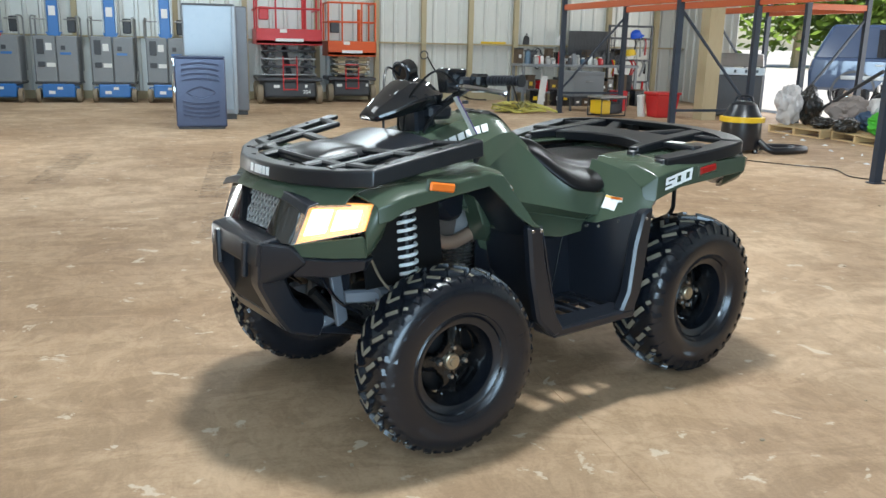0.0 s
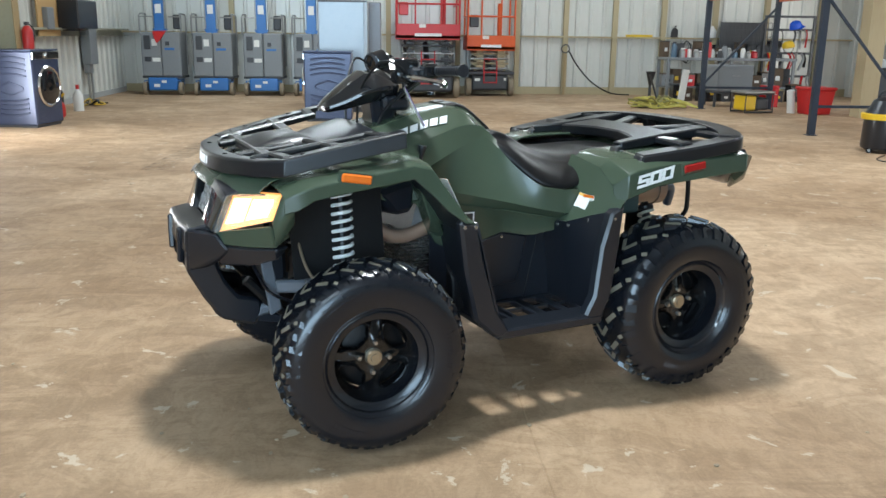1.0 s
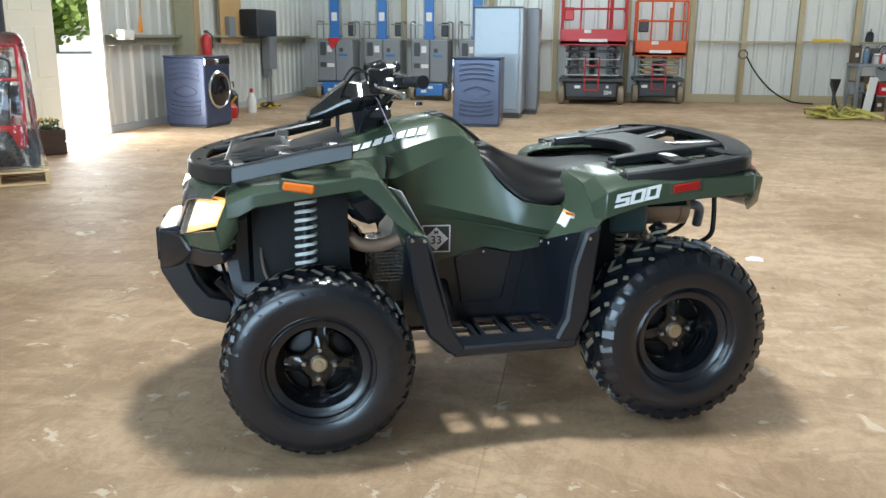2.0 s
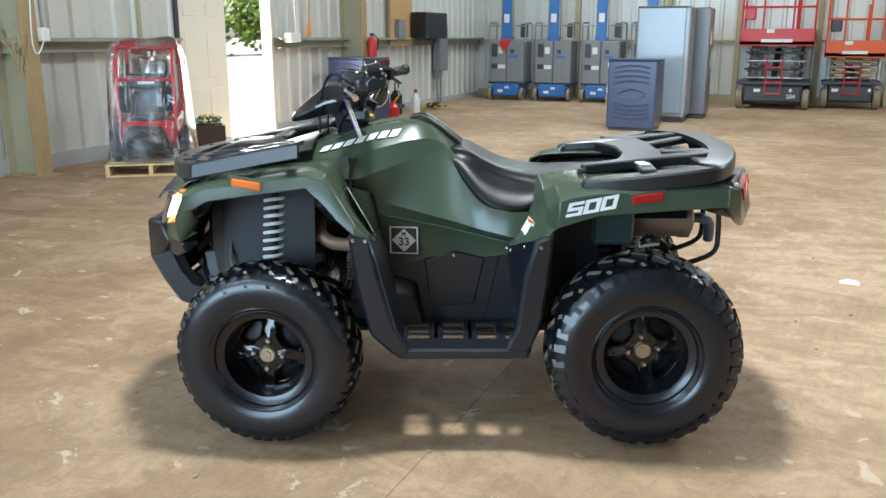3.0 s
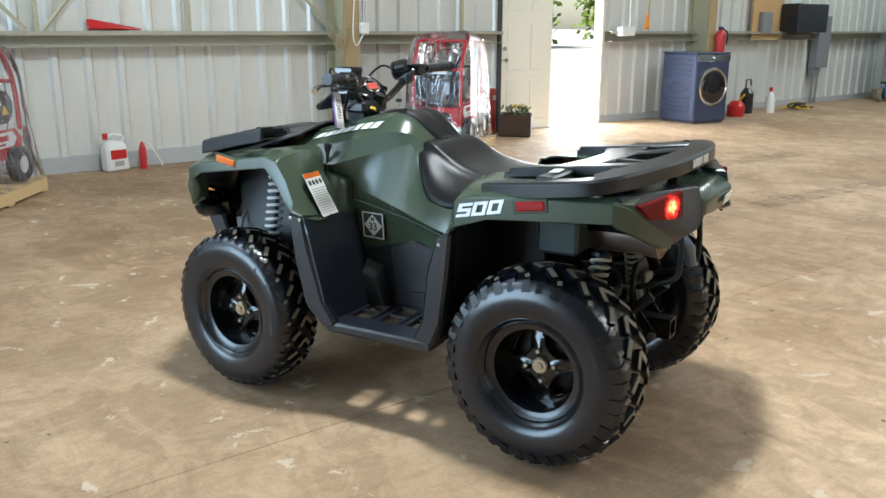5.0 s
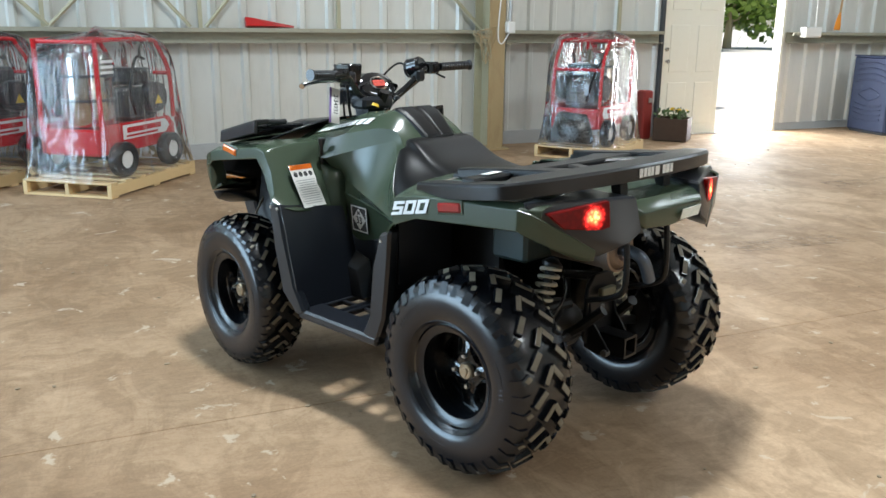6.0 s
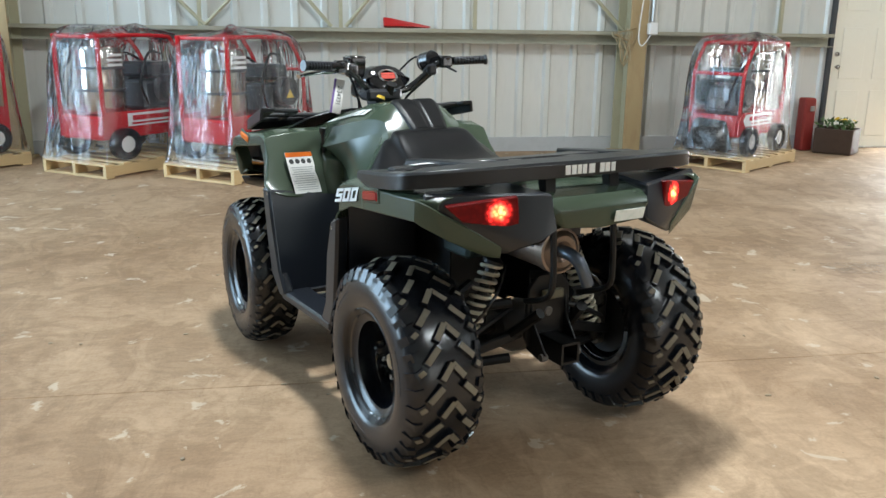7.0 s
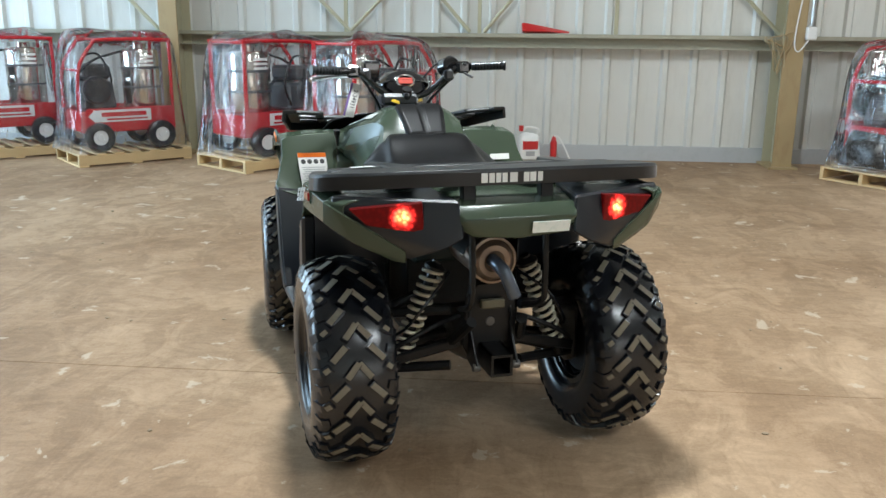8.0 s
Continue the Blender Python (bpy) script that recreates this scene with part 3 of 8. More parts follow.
def tread(radius, width, pitch_count, crown, thin=1.0):
    """Chunky lugs round a tyre: a V on the middle, slanting bars beside it, blocks on the shoulder."""
    bm = bmesh.new()
    half = width / 2

    def ground_r(y):
        return radius - crown * (abs(y) / half) ** 2.4

    def lug(a0, y0, a1, y1, wide, pad=0.8, high=0.013, root=0.004, taper=0.0):
        """A bar from (angle, y) to (angle, y), with a worn pad on top; wide in metres."""
        p0, p1 = Vector((-a0 * radius, y0)), Vector((-a1 * radius, y1))
        d = (p1 - p0).normalized()
        n = Vector((-d.y, d.x)) * wide * thin / 2
        ring = []
        for lift, grow, trim, end in ((-0.018, 1.35, -0.004, -0.004), (high, 1.0, 0.0, taper), (high + 0.0006, pad or 0.5, 0.004, taper + 0.004)):
            for q in (p0 + n * grow + d * trim * root / 0.004, p1 + n * grow - d * end, p1 - n * grow - d * end, p0 - n * grow + d * trim * root / 0.004):
                r = ground_r(max(-half, min(half, q.y))) - 0.017 + lift
                a = q.x / radius
                ring.append(bm.verts.new((r * math.sin(a), q.y, r * math.cos(a))))
        b, t, c = ring[:4], ring[4:8], ring[8:]
        f = bm.faces.new(c)
        f.material_index = 1 if pad else 0
        for i in range(4):
            bm.faces.new((b[i], b[(i + 1) % 4], t[(i + 1) % 4], t[i]))
            bm.faces.new((t[i], t[(i + 1) % 4], c[(i + 1) % 4], c[i]))

    step = 2 * math.pi / pitch_count
    for k in range(pitch_count):
        a = k * step
        for s in (-1, 1):
            lug(a, 0.0, a + step * 0.40, 0.30 * half * s, 0.022, 0.8, 0.013 + 0.0003 * s, 0.0)
            lug(a + step * 0.55, 0.26 * half * s, a + step * 0.95, 0.62 * half * s, 0.023, 0.8)
            lug(a + step * 0.08, 0.64 * half * s, a + step * 0.22, 0.82 * half * s, 0.028, 0.55, 0.011)
            lug(a + step * 0.20, 0.80 * half * s, a + step * 0.23, 0.985 * half * s, 0.026, 0, 0.011, taper=0.013)
            lug(a + step * 0.66, 0.70 * half * s, a + step * 0.72, 0.955 * half * s, 0.028, 0, 0.011, taper=0.011)
    return bm


def wheel(x, y, radius, width, side, steer, hub_out):
    """A tyre on a black steel rim; side is 1 for the left. hub_out: from the tyre's middle to the hub's face."""
    m = pose(x, y, radius - 0.004, 0, 0, steer) @ Matrix.Diagonal((1, side, 1, 1)) @ Matrix.Rotation(-0.08 + 0.22 * (x < 0), 4, "Y")
    half = width / 2
    lip = half * 0.80
    barrel = [(0.169, lip + 0.004), (0.175, lip), (0.168, lip - 0.008), (0.158, lip - 0.014), (0.150, lip - 0.045), (0.132, hub_out - 0.03), (0.136, -lip + 0.03),
              (0.155, -lip + 0.012), (0.166, -lip), (0.150, -lip - 0.002), (0.130, -lip + 0.03), (0.126, hub_out - 0.045), (0.144, lip - 0.045), (0.163, lip - 0.006)]
    rim = lathe(barrel, 48, "y", close=True)
    # star-shaped centre with four flared arms
    bm = bmesh.new()
    rs, n = [0.018, 0.030, 0.036, 0.042, 0.047, 0.052, 0.056, 0.060, 0.065, 0.070, 0.075, 0.080, 0.085, 0.090, 0.095, 0.100, 0.105, 0.110, 0.115, 0.120, 0.126, 0.133], 192

    def opening(r, a):
        u = (((a / (math.pi / 2)) % 1) - 0.5) * 90 / (25 + 200 * (r - 0.09))
        return u ** 4 + ((r - 0.091) / 0.0255) ** 4

    grid = []
    for r in rs:
        row = []
        for k in range(n):
            a = 2 * math.pi * k / n
            q = opening(r, a)
            ridge = 0.016 * math.exp(-((q - 1.9) / 0.85) ** 2) if r > 0.048 else 0.0
            arm = 0.007 * max(0.0, math.cos(4 * a)) ** 2 * max(0.0, 1 - abs(r - 0.055) / 0.05)
            dome = 0.016 * (1 - min(1, r / 0.135) ** 2)
            row.append(bm.verts.new((r * math.cos(a), hub_out - 0.030 + dome + max(ridge, arm) - (0.008 if q < 1.2 else 0), r * math.sin(a))))
        grid.append(row)
    for j in range(len(rs) - 1):
        rm = (rs[j] + rs[j + 1]) / 2
        for k in range(n):
            if opening(rm, 2 * math.pi * (k + 0.5) / n) < 1:
                continue
            bm.faces.new((grid[j][k], grid[j][(k + 1) % n], grid[j + 1][(k + 1) % n], grid[j + 1][k]))
    bmesh.ops.solidify(bm, geom=bm.faces[:], thickness=0.005)
    w = part("wheel", merge(rim, bm), RIM_BLACK, QUAD, "gloss black steel wheel with a four-arm centre", m=m, angle=40)
    carcass = [(0.162, lip - 0.006), (0.172, lip + 0.006), (0.179, lip + 0.013), (0.190, half * 0.965), (0.208, half * 1.015), (0.232, half * 1.035), (0.254, half * 1.02), (0.274, half * 0.975), (radius - 0.038, half * 0.90), (radius - 0.028, half * 0.78),
               (radius - 0.021, half * 0.45), (radius - 0.019, 0.0)]
    carcass += [(r, -y) for r, y in reversed(carcass[:-1])]
    for r0, y0 in ((0.140, -lip + 0.01), (0.140, lip - 0.012)):
        carcass.append((r0, y0))
    part("tyre", lathe(carcass, 56, "y", close=True), RUBBER, w, "black knobbly tyre", angle=60)
    for rr0, yy in ((0.183, half * 0.925),):
        part("sidewall_rib", lathe([(rr0 - 0.006, yy - 0.004), (rr0, yy + 0.0035), (rr0 + 0.006, yy - 0.001)], 56, "y", close=True), RUBBER, w)
    for g, a0 in enumerate((0.4, 2.5, 4.6)):
        for q in range(9):
            a = a0 + q * 0.062
            part("raised_mark", box(0, 0, 0, 0.009 if q % 3 else 0.012, 0.0022, 0.018, 0.0008), RUBBER, w, m=Matrix.Rotation(a, 4, "Y") @ Matrix.Translation((0, half * 1.030, 0.236)))
    part("tread", tread(radius, width, 18 if x < 0 else 22, 0.030, 1.0 if x < 0 else 0.74), [RUBBER, LUG_TOP], w, "worn dusty tread blocks", angle=25)
    part("hub_cap", lathe([(0.0001, hub_out + 0.006), (0.012, hub_out + 0.006), (0.014, hub_out + 0.002), (0.024, hub_out + 0.002), (0.028, hub_out - 0.003), (0.028, hub_out - 0.03), (0.0001, hub_out - 0.03)], 20, "y"), HUB_BRASS, w, "dull brassy hub cap")
    part("brake_drum", lathe([(0.0001, hub_out - 0.050), (0.09, hub_out - 0.050), (0.122, hub_out - 0.065), (0.122, -lip + 0.03), (0.0001, -lip + 0.03)], 28, "y"), FRAME_BLACK, w)
    for q in range(4):
        a = math.pi / 2 * q
        c = (0.050 * math.cos(a), 0, 0.050 * math.sin(a))
        nut = lathe([(0.0001, hub_out + 0.004), (0.007, hub_out + 0.004), (0.009, hub_out), (0.009, hub_out - 0.02), (0.0001, hub_out - 0.02)], 6, "y")
        nut.transform(Matrix.Translation(c))
        part("lug_nut", nut, BARE_STEEL, w)
    return w


STEER = -3.0
wheel(FRONT_X, 0.505, FRONT_R, 0.205, 1, STEER, 0.040)
wheel(FRONT_X, -0.505, FRONT_R, 0.205, -1, STEER, 0.040)
wheel(REAR_X, 0.450, REAR_R, 0.255, 1, 0, 0.040)
wheel(REAR_X, -0.450, REAR_R, 0.255, -1, 0, 0.040)


def bar(a, b, wide, high, w=0.006):
    """A straight flat bar between two points."""
    a, b = Vector(a), Vector(b)
    d = b - a
    m = Matrix.Translation((a + b) / 2) @ d.to_track_quat("X", "Z").to_matrix().to_4x4()
    return box(0, 0, 0, d.length, wide, high, w, m)


# body: a tank that flares out into the side panels
def body_ring(x):
    zt = along(x, [(-0.20, 0.80), (-0.10, 0.84), (-0.045, 0.915), (0.0, 0.985), (0.05, 1.028), (0.085, 1.056), (0.12, 1.070), (0.16, 1.074), (0.28, 1.056), (0.42, 1.018), (0.56, 0.985)])
    wt = along(x, [(-0.20, 0.13), (0.0, 0.085), (0.2, 0.09), (0.4, 0.11), (0.56, 0.13)])
    wm = along(x, [(-0.20, 0.314), (-0.10, 0.288), (-0.038, 0.226), (0.0, 0.172), (0.05, 0.126), (0.2, 0.181), (0.345, 0.247), (0.56, 0.22)])
    zm = along(x, [(-0.20, 0.776), (-0.10, 0.792), (-0.038, 0.850), (0.0, 0.910), (0.05, 0.970), (0.2, 0.926), (0.345, 0.880), (0.56, 0.89)])
    wc = along(x, [(-0.20, 0.322), (-0.10, 0.294), (0.0, 0.262), (0.136, 0.224), (0.28, 0.186), (0.4, 0.172), (0.56, 0.17)])
    zc = along(x, [(-0.20, 0.690), (-0.10, 0.709), (0.0, 0.733), (0.136, 0.763), (0.28, 0.795), (0.4, 0.82), (0.56, 0.85)])
    wl = along(x, [(-0.20, 0.264), (0.0, 0.188), (0.19, 0.192), (0.25, 0.190), (0.56, 0.19)])
    zl = along(x, [(-0.20, 0.62), (-0.1, 0.595), (0.0, 0.612), (0.19, 0.56), (0.29, 0.60), (0.34, 0.74), (0.56, 0.82)])
    ws = along(x, [(-0.20, 0.285), (-0.10, 0.254), (0.0, 0.226), (0.136, 0.206), (0.27, 0.195), (0.56, 0.18)])
    zs = along(x, [(-0.20, 0.664), (0.0, 0.702), (0.27, 0.748), (0.56, 0.79)])
    bulge = along(x, [(0.0, 0.004), (0.2, 0.014), (0.4, 0.016), (0.56, 0.016)])
    return [(0, zt), (wt * 0.72, zt - 0.002), (wt, zt - 0.022), ((wt + wm) / 2 + bulge, (zt + zm) / 2), (wm, zm), ((wm + wc) / 2 - 0.004, (zm + zc) / 2 - 0.003), (wc, zc), (ws, zs), (ws + 0.006, zs - 0.003), (ws * 0.35 + wl * 0.65, zs * 0.62 + zl * 0.38), (wl, zl)]


rows = []
for x in np.linspace(-0.25, 0.56, 30):
    half = body_ring(float(x))
    rows.append([(x, -y, z) for y, z in reversed(half[1:])] + [(x, y, z) for y, z in half])
tank = part("tank_cover", sheet(rows), GREEN, QUAD, "glossy dark green tank cover and side panels", angle=40, solid=0.006)
# crisp folds along the flanks: under the shoulder, above the seam and at the seam's ledge
width = len(rows[0])
for e in tank.data.edges:
    a, b = e.vertices
    if abs(a - b) == width and min(a % width, width - 1 - a % width) in (4, 6, 7):
        e.use_edge_sharp = True
for s in (1, -1):
    edge = []
    for x in np.linspace(-0.19, 0.27, 12):
        y, z = body_ring(float(x))[8]
        edge.append((float(x), s * (y + 0.0005), z + 0.001))
    part("seam_edge", tube(edge, 0.0028, 8), GREEN, tank)

# lower black side panels, hatch and footwells on both sides
for s in (1, -1):
    lower = sheet([[(x, s * y, z) for x in np.linspace(-0.26, 0.30, 8)] for y, z in ((0.180, 0.66), (0.182, 0.60), (0.184, 0.45), (0.184, 0.32))])
    part("side_panel", lower, BLACK_PLASTIC, QUAD, solid=0.006)
    hatch = prism([(0.113, 0.578), (0.005, 0.610), (-0.108, 0.586), (-0.070, 0.409), (0.086, 0.400)], "xz", s * 0.184, s * 0.193, 0.004)
    h = part("hatch", hatch, BLACK_PLASTIC, QUAD, "black plastic hatch in the side panel")
    part("screw", lathe([(0.0001, 0.003), (0.005, 0.003), (0.006, 0.0), (0.0001, 0.0)], 8, "y"), BARE_STEEL, h, m=pose(0.005, s * 0.194, 0.594))
    part("panel_seam", bar((-0.160, s * 0.187, 0.590), (-0.105, s * 0.187, 0.335), 0.004, 0.004, 0.001), FRAME_BLACK, QUAD)
    part("clutch_cover", hull([(0.236, s * 0.185, 0.522), (0.138, s * 0.185, 0.496), (0.236, s * 0.246, 0.470), (0.152, s * 0.246, 0.458), (0.230, s * 0.252, 0.345), (0.112, s * 0.250, 0.345), (0.230, s * 0.185, 0.345), (0.108, s * 0.185, 0.345)], 0.006), RACK_PLASTIC, QUAD, "black cover with a sloping top in the footwell")
    # front wall and outer flange of the footwell
    part("mud_guard", sheet([[(0.292 - 0.05 * (0.5 - y), s * y, 0.735 - 0.15 * (0.5 - y)), (0.268, s * y, 0.66), (0.248, s * y, 0.58), (0.208, s * y, 0.43), (0.185, s * y, 0.335)] for y in (0.19, 0.30, 0.42, 0.505)]), BLACK_PLASTIC, QUAD, solid=0.008)
    flange = prism([(0.352, 0.745), (0.285, 0.735), (0.262, 0.62), (0.205, 0.43), (0.150, 0.345), (0.176, 0.325), (0.205, 0.325), (0.285, 0.400), (0.325, 0.56)], "xz", s * 0.470, s * 0.512, 0.010)
    g = part("mud_guard_edge", flange, BLACK_PLASTIC, QUAD, "dull black moulded mud guard edge")
    for x, z in ((0.335, 0.725), (0.295, 0.722)):
        part("bolt", lathe([(0.0001, 0.003), (0.006, 0.003), (0.007, 0.0), (0.0001, 0.0)], 8, "y"), BARE_STEEL, g, m=pose(x, s * 0.512, z))
    # rear wall of the footwell
    wall_rows = []
    for y, xt, zt in ((0.185, -0.182, 0.66), (0.30, -0.180, 0.66), (0.336, -0.184, 0.664), (0.40, -0.226, 0.692), (0.46, -0.272, 0.716), (0.500, -0.296, 0.735)):
        wall_rows.append([(xt, s * y, zt), (xt * 0.65 - 0.078, s * y, 0.54), (xt * 0.30 - 0.160, s * y, 0.42), (xt * 0.2 - 0.185, s * y, 0.335)])
    part("mud_guard", sheet(wall_rows), BLACK_PLASTIC, QUAD, "dull black rear wall of the footwell", angle=50, solid=0.008)
    face = []
    for y, xa, za, xm, zm, xt, zt in ((0.20, -0.182, 0.656, -0.240, 0.760, -0.292, 0.892), (0.24, -0.182, 0.656, -0.236, 0.750, -0.292, 0.886), (0.30, -0.184, 0.660, -0.238, 0.742, -0.292, 0.877), (0.336, -0.188, 0.664, -0.245, 0.740, -0.293, 0.870),
                                      (0.37, -0.208, 0.678, -0.252, 0.740, -0.294, 0.864), (0.42, -0.246, 0.702, -0.268, 0.746, -0.296, 0.828), (0.452, -0.270, 0.713, -0.282, 0.750, -0.298, 0.806), (0.472, -0.282, 0.722, -0.290, 0.745, -0.300, 0.764), (0.502, -0.299, 0.735, -0.308, 0.750, -0.318, 0.762)):
        face.append([(xa, s * y, za), (xm, s * y, zm), (xt, s * y, zt)])
    part("fender_front", sheet(face), GREEN, QUAD, "green front face of the rear fender", angle=50, solid=0.006)
    for x, y, z in ((-0.181, 0.29, 0.645), (-0.190, 0.345, 0.652), (-0.232, 0.405, 0.678)):
        part("bolt", lathe([(0.0001, 0.004), (0.006, 0.004), (0.007, 0.0), (0.0001, 0.0)], 8, "x"), BARE_STEEL, QUAD, m=pose(x, s * y, z))
    flange = prism([(-0.318, 0.745), (-0.262, 0.722), (-0.225, 0.60), (-0.205, 0.42), (-0.165, 0.345), (-0.240, 0.322), (-0.282, 0.42), (-0.305, 0.60)], "xz", s * 0.455, s * 0.505, 0.010)
    g = part("mud_guard_edge", flange, BLACK_PLASTIC, QUAD, "dull black moulded mud guard edge")
    part("bolt", lathe([(0.0001, 0.003), (0.006, 0.003), (0.007, 0.0), (0.0001, 0.0)], 8, "y"), BARE_STEEL, g, m=pose(-0.275, s * 0.505, 0.70))
    part("rear_inner_panel", sheet([[(x, s * (0.165 + 0.02 * (x < -0.4)), z) for x in (-0.24, -0.34, -0.45, -0.52)] for z in (0.78, 0.60, 0.45, 0.36)]), FRAME_BLACK, QUAD, solid=0.006)
    # foot rest with open slots and ribs
    rest = [box(-0.025, s * 0.450, 0.332, 0.44, 0.115, 0.036, 0.008), box(-0.025, s * 0.205, 0.335, 0.44, 0.035, 0.02, 0.004)]
    for x in (0.185, 0.075, 0.06, -0.045, -0.06, -0.16, -0.235):
        rest.append(box(x, s * 0.305, 0.336, 0.034, 0.185, 0.022, 0.004))
    for y in (0.30,):
        rest.append(box(-0.025, s * y, 0.334, 0.42, 0.016, 0.016, 0.003))
    fr0 = part("foot_rest", rest.pop(0), BLACK_PLASTIC, QUAD, "black foot rest with open slots")
    for b in rest:
        part("foot_rib", b, BLACK_PLASTIC, fr0)

# front fenders
FENDER = [  # x, inner y and z, middle y and z, outer y and z, lip y and z
    (0.905, 0.20, 0.875, 0.33, 0.872, 0.432, 0.856, 0.434, 0.800),
    (0.865, 0.18, 0.890, 0.34, 0.888, 0.450, 0.872, 0.452, 0.812),
    (0.815, 0.18, 0.905, 0.34, 0.905, 0.456, 0.890, 0.458, 0.840),
    (0.640, 0.18, 0.925, 0.34, 0.928, 0.458, 0.912, 0.460, 0.864),
    (0.490, 0.18, 0.945, 0.34, 0.948, 0.460, 0.935, 0.462, 0.884),
    (0.430, 0.20, 0.940, 0.34, 0.938, 0.466, 0.922, 0.472, 0.830),
    (0.385, 0.21, 0.880, 0.36, 0.872, 0.470, 0.862, 0.490, 0.780),
    (0.330, 0.22, 0.790, 0.37, 0.785, 0.495, 0.780, 0.512, 0.742),
    (0.272, 0.23, 0.700, 0.38, 0.700, 0.505, 0.722, 0.514, 0.715)]
for s in (1, -1):
    rows = [[(r[0], s * r[1], r[2]), (r[0], s * r[3], r[4]), (r[0], s * (r[5] - 0.03), r[6] + 0.006), (r[0], s * r[5], r[6] - 0.008), (r[0], s * (r[5] + r[7]) / 2, (r[6] + r[8]) / 2), (r[0], s * r[7], r[8])] for r in FENDER[:-1]]
    rows.append([(x, s * y, z) for x, y, z in ((0.294, 0.235, 0.688), (0.284, 0.300, 0.692), (0.268, 0.380, 0.700), (0.266, 0.440, 0.708), (0.276, 0.484, 0.722), (0.290, 0.507, 0.734))])
    f = part("front_fender", sheet(rows), GREEN, QUAD, "dark green front fender", angle=28, solid=0.008, bev=0.009)
    part("side_reflector", box(0, 0, 0, 0.098, 0.012, 0.028, 0.005), ORANGE_LENS, f, "orange side reflector", m=pose(0.682, s * 0.457, 0.898, 0, -9, 0))
    part("reflector_rim", box(0, 0, 0, 0.118, 0.010, 0.046, 0.006), GREEN, f, m=pose(0.682, s * 0.453, 0.898, 0, -9, 0))
    block = hull([(0.384, s * 0.240, 0.862), (0.316, s * 0.250, 0.832), (0.290, s * 0.178, 0.828), (0.384, s * 0.160, 0.858), (0.296, s * 0.260, 0.688), (0.248, s * 0.208, 0.620), (0.300, s * 0.160, 0.62), (0.340, s * 0.270, 0.70), (0.30, s * 0.24, 0.655)], 0.006)
    part("fender_block", block, GREEN, QUAD, "green inner block of the fender")
    part("inner_guard", sheet([[(x, s * (0.19 + 0.02 * k), z) for x in (0.825, 0.76, 0.66, 0.56, 0.50)] for k, z in enumerate((0.90, 0.78, 0.64, 0.54))]), FRAME_BLACK, QUAD, solid=0.006)
    part("fender_liner", sheet([[(r[0] + 0.014, s * (r[1] - 0.01), r[2] - 0.016), (r[0] + 0.014, s * r[3], r[4] - 0.016), (r[0] + 0.014, s * (r[5] - 0.022), r[6] - 0.022)] for r in FENDER[2:]]), BLACK_PLASTIC, QUAD, solid=0.004)
# small warning label on the left rear fender
lz = Vector((-0.52, 0.0, 1.0)).normalized()
lx = (Vector((0.22, -1.0, 0.0)) - lz * lz.dot(Vector((0.22, -1.0, 0.0)))).normalized()
lm = Matrix.Translation((-0.2435, 0.350, 0.739)) @ Matrix((lx, lz.cross(lx), lz)).transposed().to_4x4()
small = part("small_label", box(0, 0, 0, 0.060, 0.003, 0.055), PAPER, QUAD, "white warning label with an orange header", m=lm)
part("label_header", box(0, 0, 0.022, 0.060, 0.0040, 0.010), mat("label_orange", (0.75, 0.42, 0.10), rough=0.5), small)
# warning label on the left fender
tl, tr, bl = Vector((0.352, 0.422, 0.868)), Vector((0.384, 0.282, 0.862)), Vector((0.264, 0.410, 0.706))
lx, lz = (tl - tr).normalized(), (tl - bl).normalized()
ly = lz.cross(lx).normalized()
lm = Matrix.Translation((tl + bl + (tr - tl)) / 2 + Vector((-0.004, 0.002, 0.004))) @ Matrix((lx, ly, lx.cross(ly))).transposed().to_4x4()
lab = part("warning_label", box(0, 0, 0, 0.125, 0.002, 0.175, 0.0), PAPER, QUAD, "white warning label with an orange head", m=lm)
part("label_band", box(0, 0.0013, 0.077, 0.125, 0.001, 0.020), ORANGE_LENS, lab)
for dz, hz, wz in ((0.045, 0.026, 0.085), (-0.004, 0.044, 0.125)):
    part("fender_label", box(0, 0, 0, wz, 0.002, hz), PAPER, QUAD, "white printed label on the fender", m=Matrix.Diagonal((1, -1, 1, 1)) @ lm @ Matrix.Translation((0.02, 0, dz)))
PALE_INK = mat("pale_ink", (0.35, 0.35, 0.35), rough=0.6)
for k in range(4):
    part("label_picture", lathe([(0.0001, 0.0016), (0.011, 0.0014), (0.0001, 0.001)], 12, "y"), INK, lab, m=pose(-0.042 + 0.028 * k, 0, 0.048))
for k in range(11):
    part("text_line", box(0.0, 0.0013, 0.022 - k * 0.0095, 0.105 - 0.010 * (k % 3), 0.0006, 0.003), PALE_INK, lab)

